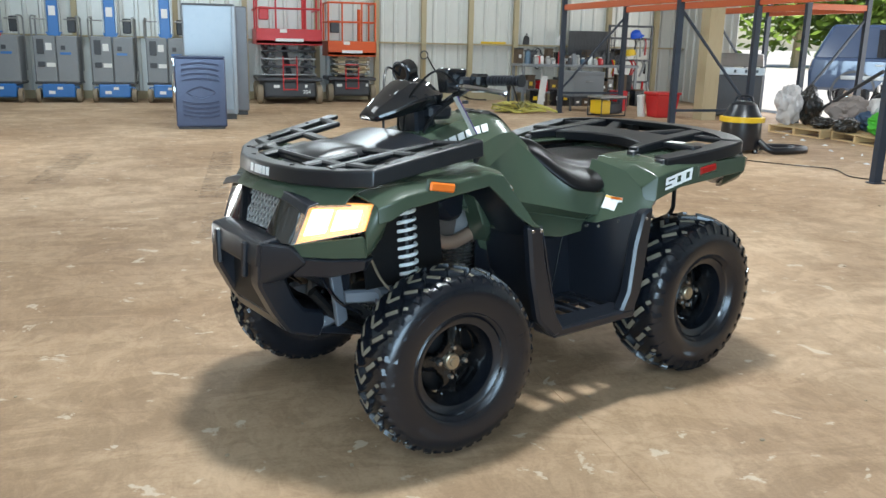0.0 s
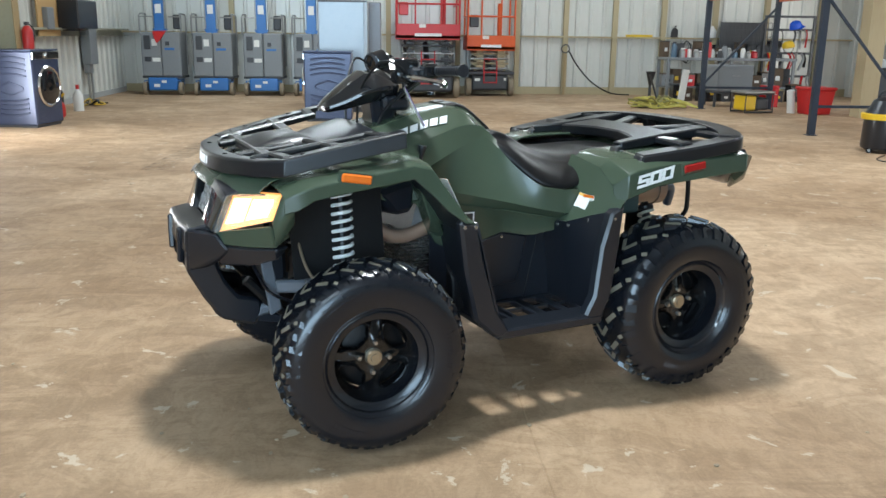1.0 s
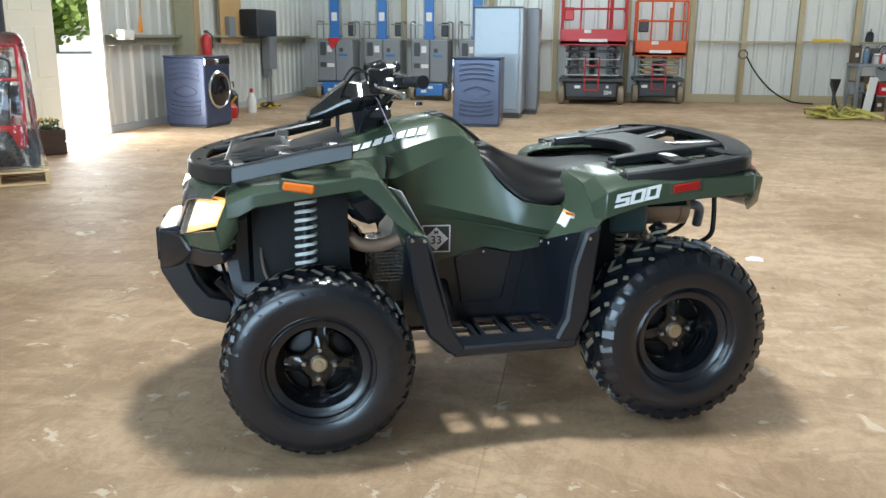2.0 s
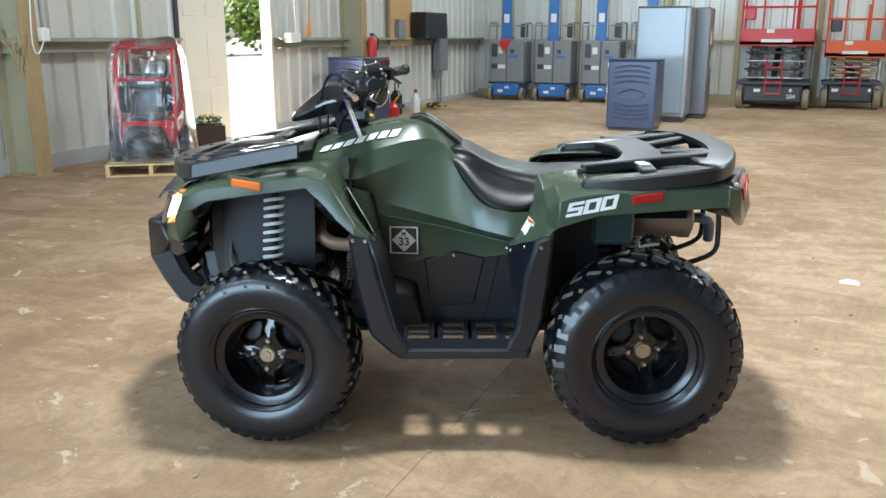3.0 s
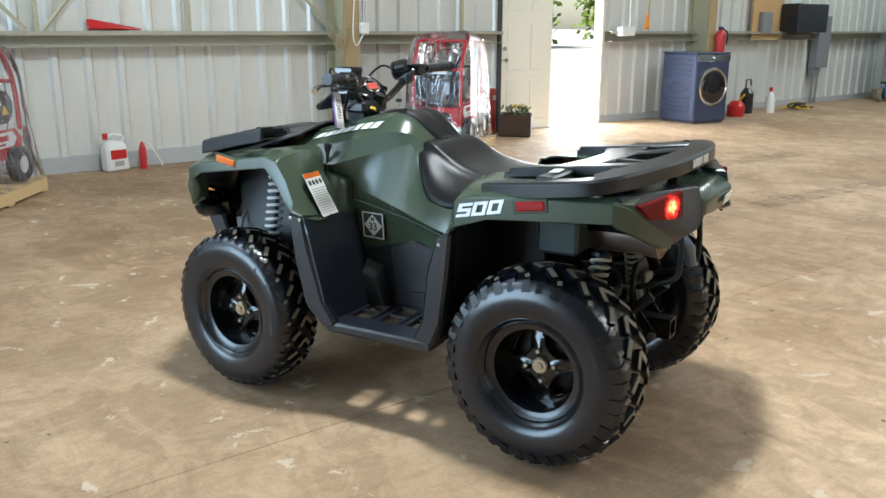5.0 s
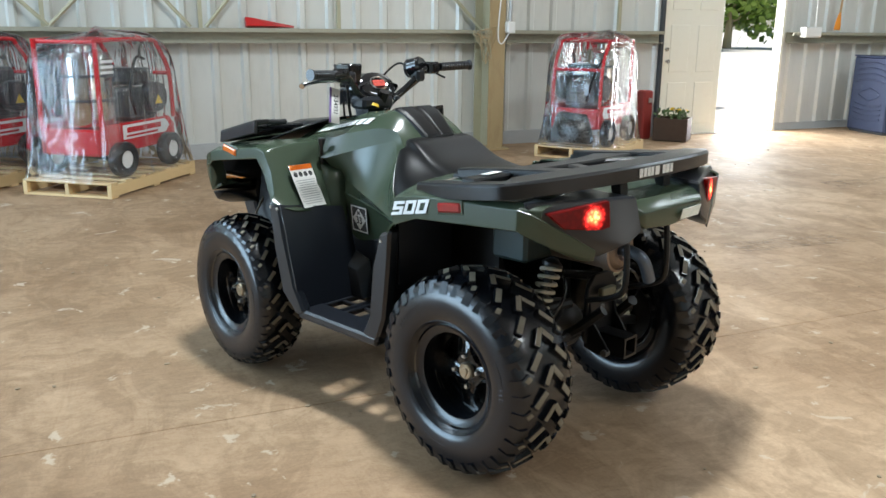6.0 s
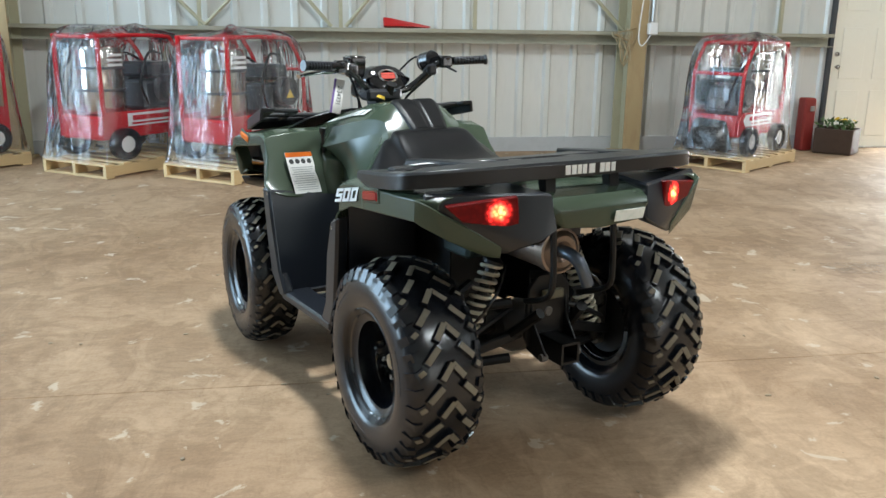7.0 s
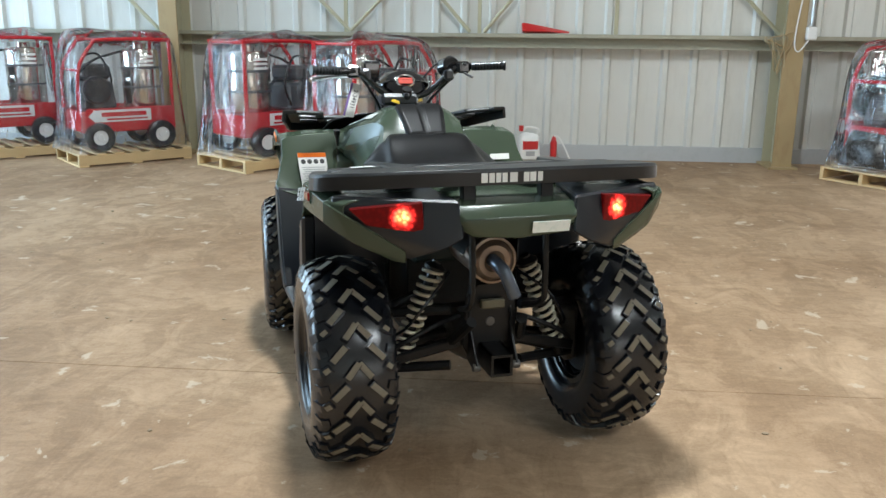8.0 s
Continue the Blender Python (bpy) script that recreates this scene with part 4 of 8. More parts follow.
# nose: hood under the rack, grille, lamps, bumper
part("hood", sheet([[(x, y, z - 0.05 * (abs(y) / 0.3) ** 2) for y in np.linspace(-0.24, 0.24, 9)] for x, z in ((1.045, 0.845), (1.03, 0.868), (0.95, 0.885), (0.80, 0.925), (0.62, 0.985), (0.50, 1.02))]), BLACK_PLASTIC, QUAD, "black hood panel under the front rack", angle=40, solid=0.008, bev=0.006)
for s in (1, -1):
    cor = [Vector((1.059, s * 0.178, 0.706)), Vector((0.945, s * 0.408, 0.778)), Vector((0.908, s * 0.398, 0.852)), Vector((1.010, s * 0.190, 0.836))]
    back = Vector((-0.10, -s * 0.07, 0.0))
    mid = sum(cor, Vector()) / 4
    part("lamp_surround", hull([mid + (c - mid) * 1.12 + Vector((-0.034, -s * 0.024, 0)) for c in cor] + [c + back for c in cor], 0.006), BLACK_PLASTIC, QUAD)
    body = part("headlight", hull([c + back * 0.15 for c in cor] + [c + back * 0.7 for c in cor]), LIT_REFLECTOR, QUAD, "lit headlight behind a clear lens")
    lens = hull([mid + (c - mid) * 1.02 + Vector((0.006, s * 0.004, 0)) for c in cor] + [c + back * 0.1 for c in cor], 0.004)
    part("lens", lens, clear("headlight_lens", (1, 0.97, 0.9), 0.04, 0.12), body)
    for u0, u1, v0, v1 in ((0.12, 0.44, 0.18, 0.84), (0.51, 0.88, 0.20, 0.82)):
        q = [cor[0].lerp(cor[1], u).lerp(cor[3].lerp(cor[2], u), v) for u, v in ((u0, v0), (u1, v0), (u1, v1), (u0, v1))]
        part("bulb", hull([p + back * 0.06 for p in q] + [p + back * 0.14 for p in q], 0.002), BULB_WARM, body, "glowing lamp chamber")
    part("cheek_panel", hull([(0.903, s * 0.402, 0.856), (0.940, s * 0.414, 0.776), (0.886, s * 0.432, 0.868), (0.872, s * 0.438, 0.815), (0.864, s * 0.410, 0.760), (0.928, s * 0.402, 0.690), (0.87, s * 0.36, 0.84), (0.88, s * 0.35, 0.72)], 0.006), GREEN, QUAD, "green panel between headlight and fender")
    part("chin_panel", hull([(1.055, s * 0.16, 0.705), (0.940, s * 0.405, 0.765), (0.926, s * 0.402, 0.692), (1.055, s * 0.16, 0.665), (0.99, s * 0.30, 0.678), (1.0, s * 0.14, 0.665), (0.87, s * 0.38, 0.72), (0.93, s * 0.40, 0.70), (0.98, s * 0.16, 0.70)], 0.006), GREEN, QUAD, "green chin panel under the headlight")
    part("chin_guard", hull([(1.052, s * 0.16, 0.662), (0.987, s * 0.302, 0.675), (0.924, s * 0.402, 0.689), (1.045, s * 0.16, 0.595), (0.980, s * 0.295, 0.615), (0.915, s * 0.385, 0.650), (0.98, s * 0.14, 0.66), (0.87, s * 0.37, 0.69), (0.97, s * 0.14, 0.60)], 0.006), BLACK_PLASTIC, QUAD, "black guard under the chin panel")
# front rack
# seat and the pad before it
SEAT = [(0.048, 0.962, 0.096, 0.106, 0.950), (0.015, 0.982, 0.114, 0.150, 0.918), (-0.038, 0.980, 0.126, 0.227, 0.854), (-0.10, 0.942, 0.142, 0.289, 0.796), (-0.17, 0.910, 0.162, 0.311, 0.779),
        (-0.254, 0.890, 0.180, 0.316, 0.780), (-0.317, 0.884, 0.190, 0.268, 0.832), (-0.40, 0.886, 0.195, 0.245, 0.866), (-0.50, 0.893, 0.195, 0.215, 0.885), (-0.64, 0.893, 0.180, 0.195, 0.88)]
rows = []
for x, zt, wt, wb, zb in SEAT:
    k = 1.0 if x > -0.05 else max(0.0, 1.0 - (-0.05 - x) / 0.10)
    half = [(0, zt), (wt * 0.40, zt), (wt * (0.76 + 0.06 * k), zt - 0.006 + 0.005 * k), (wt * (0.92 + 0.05 * k), zt - 0.020 + 0.014 * k), (wt * (0.99 + 0.04 * k), zt - 0.036 + 0.006 * k), (wb * 0.55 + wt * 0.45 + 0.004, zt * 0.52 + zb * 0.48), (wb, zb + 0.010), (wb - 0.006, zb - 0.004)]
    rows.append([(x, -y, z) for y, z in reversed(half[1:])] + [(x, y, z) for y, z in half])
part("seat", sheet(rows), SEAT_VINYL, QUAD, "black vinyl saddle seat", angle=60, solid=0.012, sub=2)
rows = []
for x, zt, w in ((0.165, 1.078, 0.058), (0.125, 1.084, 0.066), (0.088, 1.070, 0.066), (0.048, 1.044, 0.062), (0.008, 1.012, 0.058), (-0.022, 0.988, 0.054), (-0.036, 0.950, 0.054)):
    rows.append([(x, -w, zt - 0.034), (x, -w * 0.96, zt - 0.008), (x, -w * 0.80, zt), (x, -w * 0.16, zt), (x, -w * 0.08, zt - 0.004), (x, w * 0.08, zt - 0.004), (x, w * 0.16, zt), (x, w * 0.80, zt), (x, w * 0.96, zt - 0.008), (x, w, zt - 0.034)])
part("tank_pad", sheet(rows), SEAT_VINYL, QUAD, "black pad on top of the tank cover", angle=24, solid=0.006, bev=0.003)

def square_digit(digit, w, h):
    """A squared numeral lying in the xy plane, drawn in strokes."""
    t, u = 0.0098, 0.0140
    strokes = {"5": [(0, h / 2 - t / 2, w, t), (-w / 2 + u / 2, h / 4, u, h / 2), (0, 0, w, t), (w / 2 - u / 2, -h / 4, u, h / 2), (0, -h / 2 + t / 2, w, t)],
               "0": [(0, h / 2 - t / 2, w, t), (0, -h / 2 + t / 2, w, t), (-w / 2 + u / 2, 0, u, h), (w / 2 - u / 2, 0, u, h)]}[digit]
    return merge(*[box(x, y, 0.0002 * k, a, b, 0.0016) for k, (x, y, a, b) in enumerate(strokes)])


# rear fenders
REAR_FENDER = [
    (-0.295, 0.22, 0.885, 0.37, 0.862, 0.452, 0.815, 0.470, 0.728),
    (-0.330, 0.20, 0.902, 0.38, 0.892, 0.500, 0.858, 0.503, 0.765),
    (-0.370, 0.20, 0.908, 0.39, 0.900, 0.506, 0.872, 0.508, 0.778),
    (-0.454, 0.20, 0.912, 0.40, 0.908, 0.518, 0.886, 0.520, 0.807),
    (-0.650, 0.20, 0.915, 0.42, 0.914, 0.528, 0.898, 0.530, 0.824),
    (-0.863, 0.20, 0.918, 0.42, 0.920, 0.526, 0.906, 0.528, 0.838),
    (-0.915, 0.20, 0.915, 0.39, 0.915, 0.480, 0.902, 0.485, 0.850)]
for s in (1, -1):
    rows = [[(r[0], s * r[1], r[2]), (r[0], s * r[3], r[4]), (r[0], s * (r[5] - 0.025), r[6] + 0.006), (r[0], s * r[5], r[6] - 0.006), (r[0], s * (r[5] + r[7]) / 2, (r[6] + r[8]) / 2), (r[0], s * r[7], r[8])] for r in REAR_FENDER]
    f = part("rear_fender", sheet(rows), GREEN, QUAD, "dark green rear fender", angle=28, solid=0.008, bev=0.009)
    part("side_reflector", box(0, 0, 0, 0.100, 0.012, 0.030, 0.005), RED_LENS, f, "red side reflector", m=pose(-0.606, s * 0.529, 0.868, 0, 8, 0))
    part("reflector_rim", box(0, 0, 0, 0.120, 0.010, 0.048, 0.006), GREEN, f, m=pose(-0.606, s * 0.525, 0.868, 0, 8, 0))
    dm = Matrix.Translation((-0.432, s * 0.5225, 0.842)) @ Matrix.Rotation(radians(180 if s > 0 else 0), 4, "Z") @ Matrix.Rotation(radians(90), 4, "X") @ Matrix.Rotation(radians(11 * s), 4, "Z") @ Matrix.Rotation(radians(-7), 4, "X")
    lean = Matrix.Identity(4)
    lean[0][1] = 0.45
    for k, digit in enumerate("500"):
        numeral = square_digit(digit, 0.051, 0.043)
        numeral.transform(lean)
        part("number_decal", numeral, WHITE_PRINT, f, m=dm @ Matrix.Translation(((k - 1) * 0.055, 0, 0)))
    part("fender_liner", sheet([[(x, s * y, z) for y in (0.20, 0.32, 0.46)] for x, z in ((-0.31, 0.55), (-0.31, 0.78), (-0.40, 0.85), (-0.65, 0.87), (-0.88, 0.86))]), BLACK_PLASTIC, QUAD, solid=0.006)
    pod = part("tail_pod", hull([(-0.875, s * 0.510, 0.918), (-1.032, s * 0.178, 0.915), (-1.052, s * 0.168, 0.812), (-1.046, s * 0.222, 0.782), (-0.992, s * 0.315, 0.745), (-0.90, s * 0.505, 0.850), (-0.80, s * 0.20, 0.92), (-0.80, s * 0.22, 0.80), (-0.80, s * 0.46, 0.90), (-0.84, s * 0.42, 0.80)], 0.006), BLACK_PLASTIC, QUAD, "black tail lamp housing")
    part("pod_strip", hull([(-0.860, s * 0.531, 0.905), (-0.860, s * 0.531, 0.836), (-0.905, s * 0.515, 0.895), (-0.995, s * 0.318, 0.772), (-0.990, s * 0.318, 0.732), (-0.955, s * 0.36, 0.74), (-0.93, s * 0.46, 0.79), (-0.86, s * 0.45, 0.83)], 0.005), GREEN, pod, "green lower edge of the tail")
    cor = [Vector((-0.932, s * 0.472, 0.888)), Vector((-1.010, s * 0.282, 0.912)), Vector((-1.014, s * 0.275, 0.822)), Vector((-0.955, s * 0.425, 0.842))]
    back = Vector((0.05, -s * 0.02, 0))
    lamp = part("tail_lamp", hull([c + back * 0.1 for c in cor] + [c + back for c in cor], 0.003), RED_LIT, pod, "lit red tail lamp")
part("tail_panel", hull([(-1.010, -0.20, 0.896), (-1.010, 0.20, 0.896), (-1.058, -0.165, 0.866), (-1.058, 0.165, 0.866), (-1.062, 0.0, 0.858), (-1.046, -0.14, 0.812), (-1.046, 0.14, 0.812), (-1.050, 0.0, 0.800), (-1.03, -0.19, 0.845), (-1.03, 0.19, 0.845), (-0.85, -0.2, 0.91), (-0.85, 0.2, 0.91), (-0.85, -0.2, 0.84), (-0.85, 0.2, 0.84)], 0.006), GREEN, QUAD, "green rear tail panel with a torn sticker")
lb = part("small_label", box(0, 0, 0, 0.046, 0.0016, 0.058), PAPER, QUAD, "small white sticker with an orange edge", m=pose(-0.2545, 0.372, 0.735, 0, 0, -70))
part("label_band", box(0, 0.0012, 0.024, 0.046, 0.0008, 0.010), ORANGE_LENS, lb)
part("torn_sticker", box(0, 0, 0, 0.002, 0.115, 0.034), mat("torn_sticker_paper", (0.70, 0.74, 0.70), (0.25, 0.42, 0.33), rough=0.4, scale=45, big=22), QUAD, "torn pale sticker", m=pose(-1.0625, -0.095, 0.836, 0, -12, 2))
part("rear_deck", sheet([[(x, y, z) for y in (-0.22, -0.1, 0.1, 0.22)] for x, z in ((-0.60, 0.885), (-0.75, 0.905), (-0.93, 0.905))]), GREEN, QUAD, solid=0.01)

# badges and stickers on the tank
b = part("side_sticker", box(0, 0, 0, 0.112, 0.0016, 0.108), INK, QUAD, "black and white square sticker with a diamond sign", m=pose(0.184, 0.2010, 0.652, -5, 0, -4))
for w_, h_, x_, z_ in ((0.103, 0.005, 0, 0.049), (0.103, 0.005, 0, -0.049), (0.005, 0.103, 0.049, 0), (0.005, 0.103, -0.049, 0)):
    part("border", box(x_, 0.0012, z_, w_, 0.0008, h_), WHITE_PRINT, b)
part("diamond", prism([(0, 0.044), (0.044, 0), (0, -0.044), (-0.044, 0)], "xz", 0.0008, 0.0018), WHITE_PRINT, b)
up = Matrix.Rotation(radians(180), 4, "Z") @ Matrix.Rotation(radians(90), 4, "X")
words("33", 0.042, INK, b, Matrix.Translation((0, 0.0024, -0.006)) @ up)
words("M", 0.022, INK, b, Matrix.Translation((0, 0.0024, 0.024)) @ up)
for s in (1, -1):
    for k in range(7):
        x = 0.462 - 0.041 * k
        edge = []
        for x0 in (x + 0.013, x - 0.018):
            r = body_ring(x0)
            a, c = Vector((0, *r[2])), Vector((0, *r[3]))
            d = (c - a).normalized()
            for along_d, lean in ((0.008, -0.006), (0.045, 0.010)):
                q = a + d * along_d
                edge.append(Vector((x0 + lean, s * (q.y + 0.003), q.z + 0.001)))
        up = Vector((0, s * 0.0022, 0.0012))
        part("badge_bar", hull(edge + [q + up for q in edge]), WHITE_PRINT, QUAD)

# handlebar, turned with the wheels
part("steering_column", tube([(0.40, 0, 0.95), (0.31, 0, 1.13)], 0.022, 10), FRAME_BLACK, QUAD)
TURNED = Matrix.Translation((0.30, 0, 0)) @ Matrix.Rotation(radians(-2), 4, "Z") @ Matrix.Translation((-0.30, 0, 0))
hb = part("handlebar", tube([(0.262, 0.29, 1.205), (0.280, 0.21, 1.200), (0.335, 0.12, 1.130), (0.345, 0.06, 1.10), (0.345, -0.06, 1.10), (0.335, -0.12, 1.130), (0.295, -0.21, 1.215), (0.282, -0.29, 1.225)], 0.0145, 12, 5), GLOSS_BLACK, QUAD, "black tubular handlebar", m=TURNED)
for s in (1, -1):
    g0, g1 = Vector((0.272, s * 0.270, 1.206 if s > 0 else 1.224)), Vector((0.240, s * 0.398, 1.211 if s > 0 else 1.230))
    d = (g1 - g0).normalized()
    g = part("grip", tube([g0, g1, g1 + d * 0.004, g1 + d * 0.012], [0.0175, 0.0175, 0.022, 0.022], 14), BLACK_PLASTIC, hb, "black rubber grip")
    for k in range(9):
        rib = lathe([(0.016, -0.002), (0.0187, -0.001), (0.0187, 0.001), (0.016, 0.002)], 14, "x", close=True)
        part("grip_rib", rib, RUBBER, g, m=Matrix.Translation(g0.lerp(g1, 0.12 + 0.1 * k)) @ d.to_track_quat("X", "Z").to_matrix().to_4x4())
    part("switch_box", hull([(0.288 + dx, s * (0.236 + dy), (1.203 if s > 0 else 1.22) + dz) for dx in (-0.028, 0.028) for dy in (-0.030, 0.028) for dz in (-0.024, 0.026)], 0.010), GLOSS_BLACK, hb)
    part("switch_button", box(0.262, s * 0.236, 1.218 if s > 0 else 1.235, 0.016, 0.016, 0.012, 0.003), BLACK_PLASTIC, hb)
    part("lever_clamp", box(0.315, s * 0.180, 1.190, 0.060, 0.045, 0.050, 0.010), BLACK_PLASTIC, hb)

    part("cable", tube([(0.350, s * 0.185, 1.195), (0.430, s * 0.165, 1.235), (0.490, s * 0.090, 1.135), (0.500, s * 0.070, 1.0)], 0.0045, 6, 5), FRAME_BLACK, hb)
    part("cable", tube([(0.300, s * 0.200, 1.185), (0.360, s * 0.150, 1.120), (0.410, s * 0.110, 1.06), (0.430, s * 0.080, 0.985)], 0.006, 6, 5), FRAME_BLACK, hb)
part("brake_fluid_box", hull([(0.350 + dx * k, 0.150 + dy * k, 1.203 + dz) for dz, k in ((-0.045, 0.82), (0.030, 1.0), (0.042, 0.96)) for dx in (-0.046, 0.046) for dy in (-0.034, 0.034)], 0.006), GLOSS_BLACK, hb, "black brake fluid box")
part("brake_lever", tube([(0.340, 0.170, 1.178), (0.362, 0.225, 1.182), (0.345, 0.310, 1.180), (0.310, 0.390, 1.172), (0.300, 0.408, 1.166)], [0.015] * 4 + [0.011] * 5 + [0.009] * 7 + [0.011] * 5, 10, 5), CHROME, hb, "bright metal brake lever")
part("throttle_box", lathe([(0.0001, 0.034), (0.030, 0.034), (0.040, 0.024), (0.042, -0.022), (0.034, -0.034), (0.0001, -0.034)], 22, "x"), GLOSS_BLACK, hb, m=pose(0.335, -0.185, 1.222, 0, 12, 20))
part("throttle_rim", lathe([(0.030, 0.036), (0.036, 0.040), (0.040, 0.032), (0.036, 0.03)], 22, "x", close=True), BLACK_PLASTIC, hb, m=pose(0.335, -0.185, 1.222, 0, 12, 20))
part("thumb_lever", bar((0.262, -0.233, 1.200), (0.240, -0.268, 1.180), 0.02, 0.008, 0.002), BLACK_PLASTIC, hb)
part("fuse_box", box(0.36, 0.03, 1.085, 0.10, 0.16, 0.05, 0.012), BLACK_PLASTIC, hb)
# cowl with the dash
cowl_rows = []
for x, zt, zs, zb, w in ((0.612, 1.074, 1.066, 1.056, 0.052), (0.598, 1.096, 1.072, 1.054, 0.068), (0.545, 1.140, 1.092, 1.064, 0.090), (0.505, 1.172, 1.112, 1.074, 0.104), (0.470, 1.197, 1.128, 1.084, 0.112), (0.430, 1.196, 1.138, 1.092, 0.118), (0.385, 1.180, 1.142, 1.10, 0.112), (0.350, 1.166, 1.146, 1.112, 0.100)):
    cowl_rows.append([(x, w * u, z) for u, z in ((0, zb), (-0.75, zb), (-1, zs - 0.006), (-1, zs + 0.006), (-0.62, zt - (zt - zs) * 0.12), (-0.25, zt), (0.25, zt), (0.62, zt - (zt - zs) * 0.12), (1, zs + 0.006), (1, zs - 0.006), (0.75, zb), (0, zb))])
cw = part("cowl", sheet(cowl_rows), GLOSS_BLACK, QUAD, "gloss black angular handlebar cowl with a dash", angle=26, solid=0.004, bev=0.003, m=TURNED)
part("cowl_front", hull([(0.611, y * 0.050, z) for y in (-1, 1) for z in (1.058, 1.073)] + [(0.55, y * 0.06, z) for y in (-1, 1) for z in (1.068, 1.10)], 0.002), GLOSS_BLACK, cw)
part("steering_shroud", hull([(0.345, y * 0.055, 1.13) for y in (-1, 1)] + [(0.45, y * 0.07, 1.10) for y in (-1, 1)] + [(0.43, y * 0.055, 0.97) for y in (-1, 1)] + [(0.35, y * 0.05, 0.99) for y in (-1, 1)], 0.01), BLACK_PLASTIC, cw)
part("dash_face", lathe([(0.0001, 0.0), (0.070, 0.0), (0.086, -0.008), (0.092, -0.03), (0.0001, -0.03)], 20, "x"), GLOSS_BLACK, cw, m=Matrix.Translation((0.352, 0, 1.158)) @ Matrix.Rotation(radians(180), 4, "Z") @ Matrix.Rotation(radians(-38), 4, "Y") @ Matrix.Diagonal((1, 1.0, 0.74, 1)))
part("dash_ring", lathe([(0.034, 0.002), (0.040, 0.005), (0.045, 0.001), (0.040, 0.0)], 24, "x", close=True), CHROME, cw, m=Matrix.Translation((0.352, 0, 1.162)) @ Matrix.Rotation(radians(180), 4, "Z") @ Matrix.Rotation(radians(-38), 4, "Y") @ Matrix.Diagonal((1, 1.0, 0.74, 1)))
part("dash_screen", box(0, 0, 0, 0.004, 0.062, 0.030, 0.001), mat("dash_screen_red", (0.55, 0.09, 0.07), (0.42, 0.06, 0.05), rough=0.2, scale=60), cw, "reddish dash screen", m=Matrix.Translation((0.3505, 0, 1.162)) @ Matrix.Rotation(radians(180), 4, "Z") @ Matrix.Rotation(radians(-38), 4, "Y"))
for k in range(3):
    part("logo_bar", box(0, 0, 0, 0.03 - 0.004 * k, 0.012, 0.002), WHITE_PRINT, cw, m=pose(0.515 + 0.012 * k, 0.045 - 0.018 * k, 1.158 - 0.008 * k, 18, 35, 20))
part("key_switch", lathe([(0.0001, 0.012), (0.012, 0.012), (0.014, 0.0), (0.0001, 0.0)], 12, "z"), BLACK_PLASTIC, QUAD, m=pose(0.20, 0.02, 1.108))
part("yellow_cap", lathe([(0.0001, 0.014), (0.020, 0.012), (0.025, 0.0), (0.0001, 0.0)], 14, "z"), YELLOW, QUAD, "small yellow tag by the key", m=pose(0.325, 0.032, 1.072, 20, 0, 0))
# hanging paper tag
tz = Vector((0.060, -0.052, 0.142)).normalized()
tx = (Vector((0.25, 0.95, 0.2)) - tz * tz.dot(Vector((0.25, 0.95, 0.2)))).normalized()
tm = Matrix.Translation((0.383, 0.143, 1.147)) @ Matrix((tx, tz.cross(tx), tz)).transposed().to_4x4()
tag = part("lot_tag", box(0, 0, -0.075, 0.036, 0.0012, 0.15), PAPER, QUAD, "hanging paper lot tag with a purple edge", m=tm)
part("tag_edge", box(0.022, 0, -0.075, 0.009, 0.0012, 0.15), mat("purple_ink", (0.16, 0.09, 0.30), rough=0.6), tag)
words("2-34931", 0.026, INK, tag, Matrix.Translation((0, 0.001, -0.07)) @ Matrix.Rotation(radians(180), 4, "Z") @ Matrix.Rotation(radians(90), 4, "X") @ Matrix.Rotation(radians(-90), 4, "Z"), "tag_number", depth=0.0002)
part("shift_lever", tube([(0.372, 0.232, 0.84), (0.362, 0.240, 0.925), (0.361, 0.241, 0.94), (0.358, 0.241, 0.958)], [0.0065, 0.007, 0.013, 0.015], 10), BLACK_PLASTIC, QUAD, "black shift lever")

# running gear
def coil(a, b, radius, wire, turns, seg=14):
    a, b = Vector(a), Vector(b)
    d = (b - a).normalized()
    u = d.orthogonal().normalized()
    v = d.cross(u)
    n = turns * seg
    return tube([a.lerp(b, k / n) + (u * math.cos(2 * math.pi * k / seg) + v * math.sin(2 * math.pi * k / seg)) * radius for k in range(n + 1)], wire, 6)


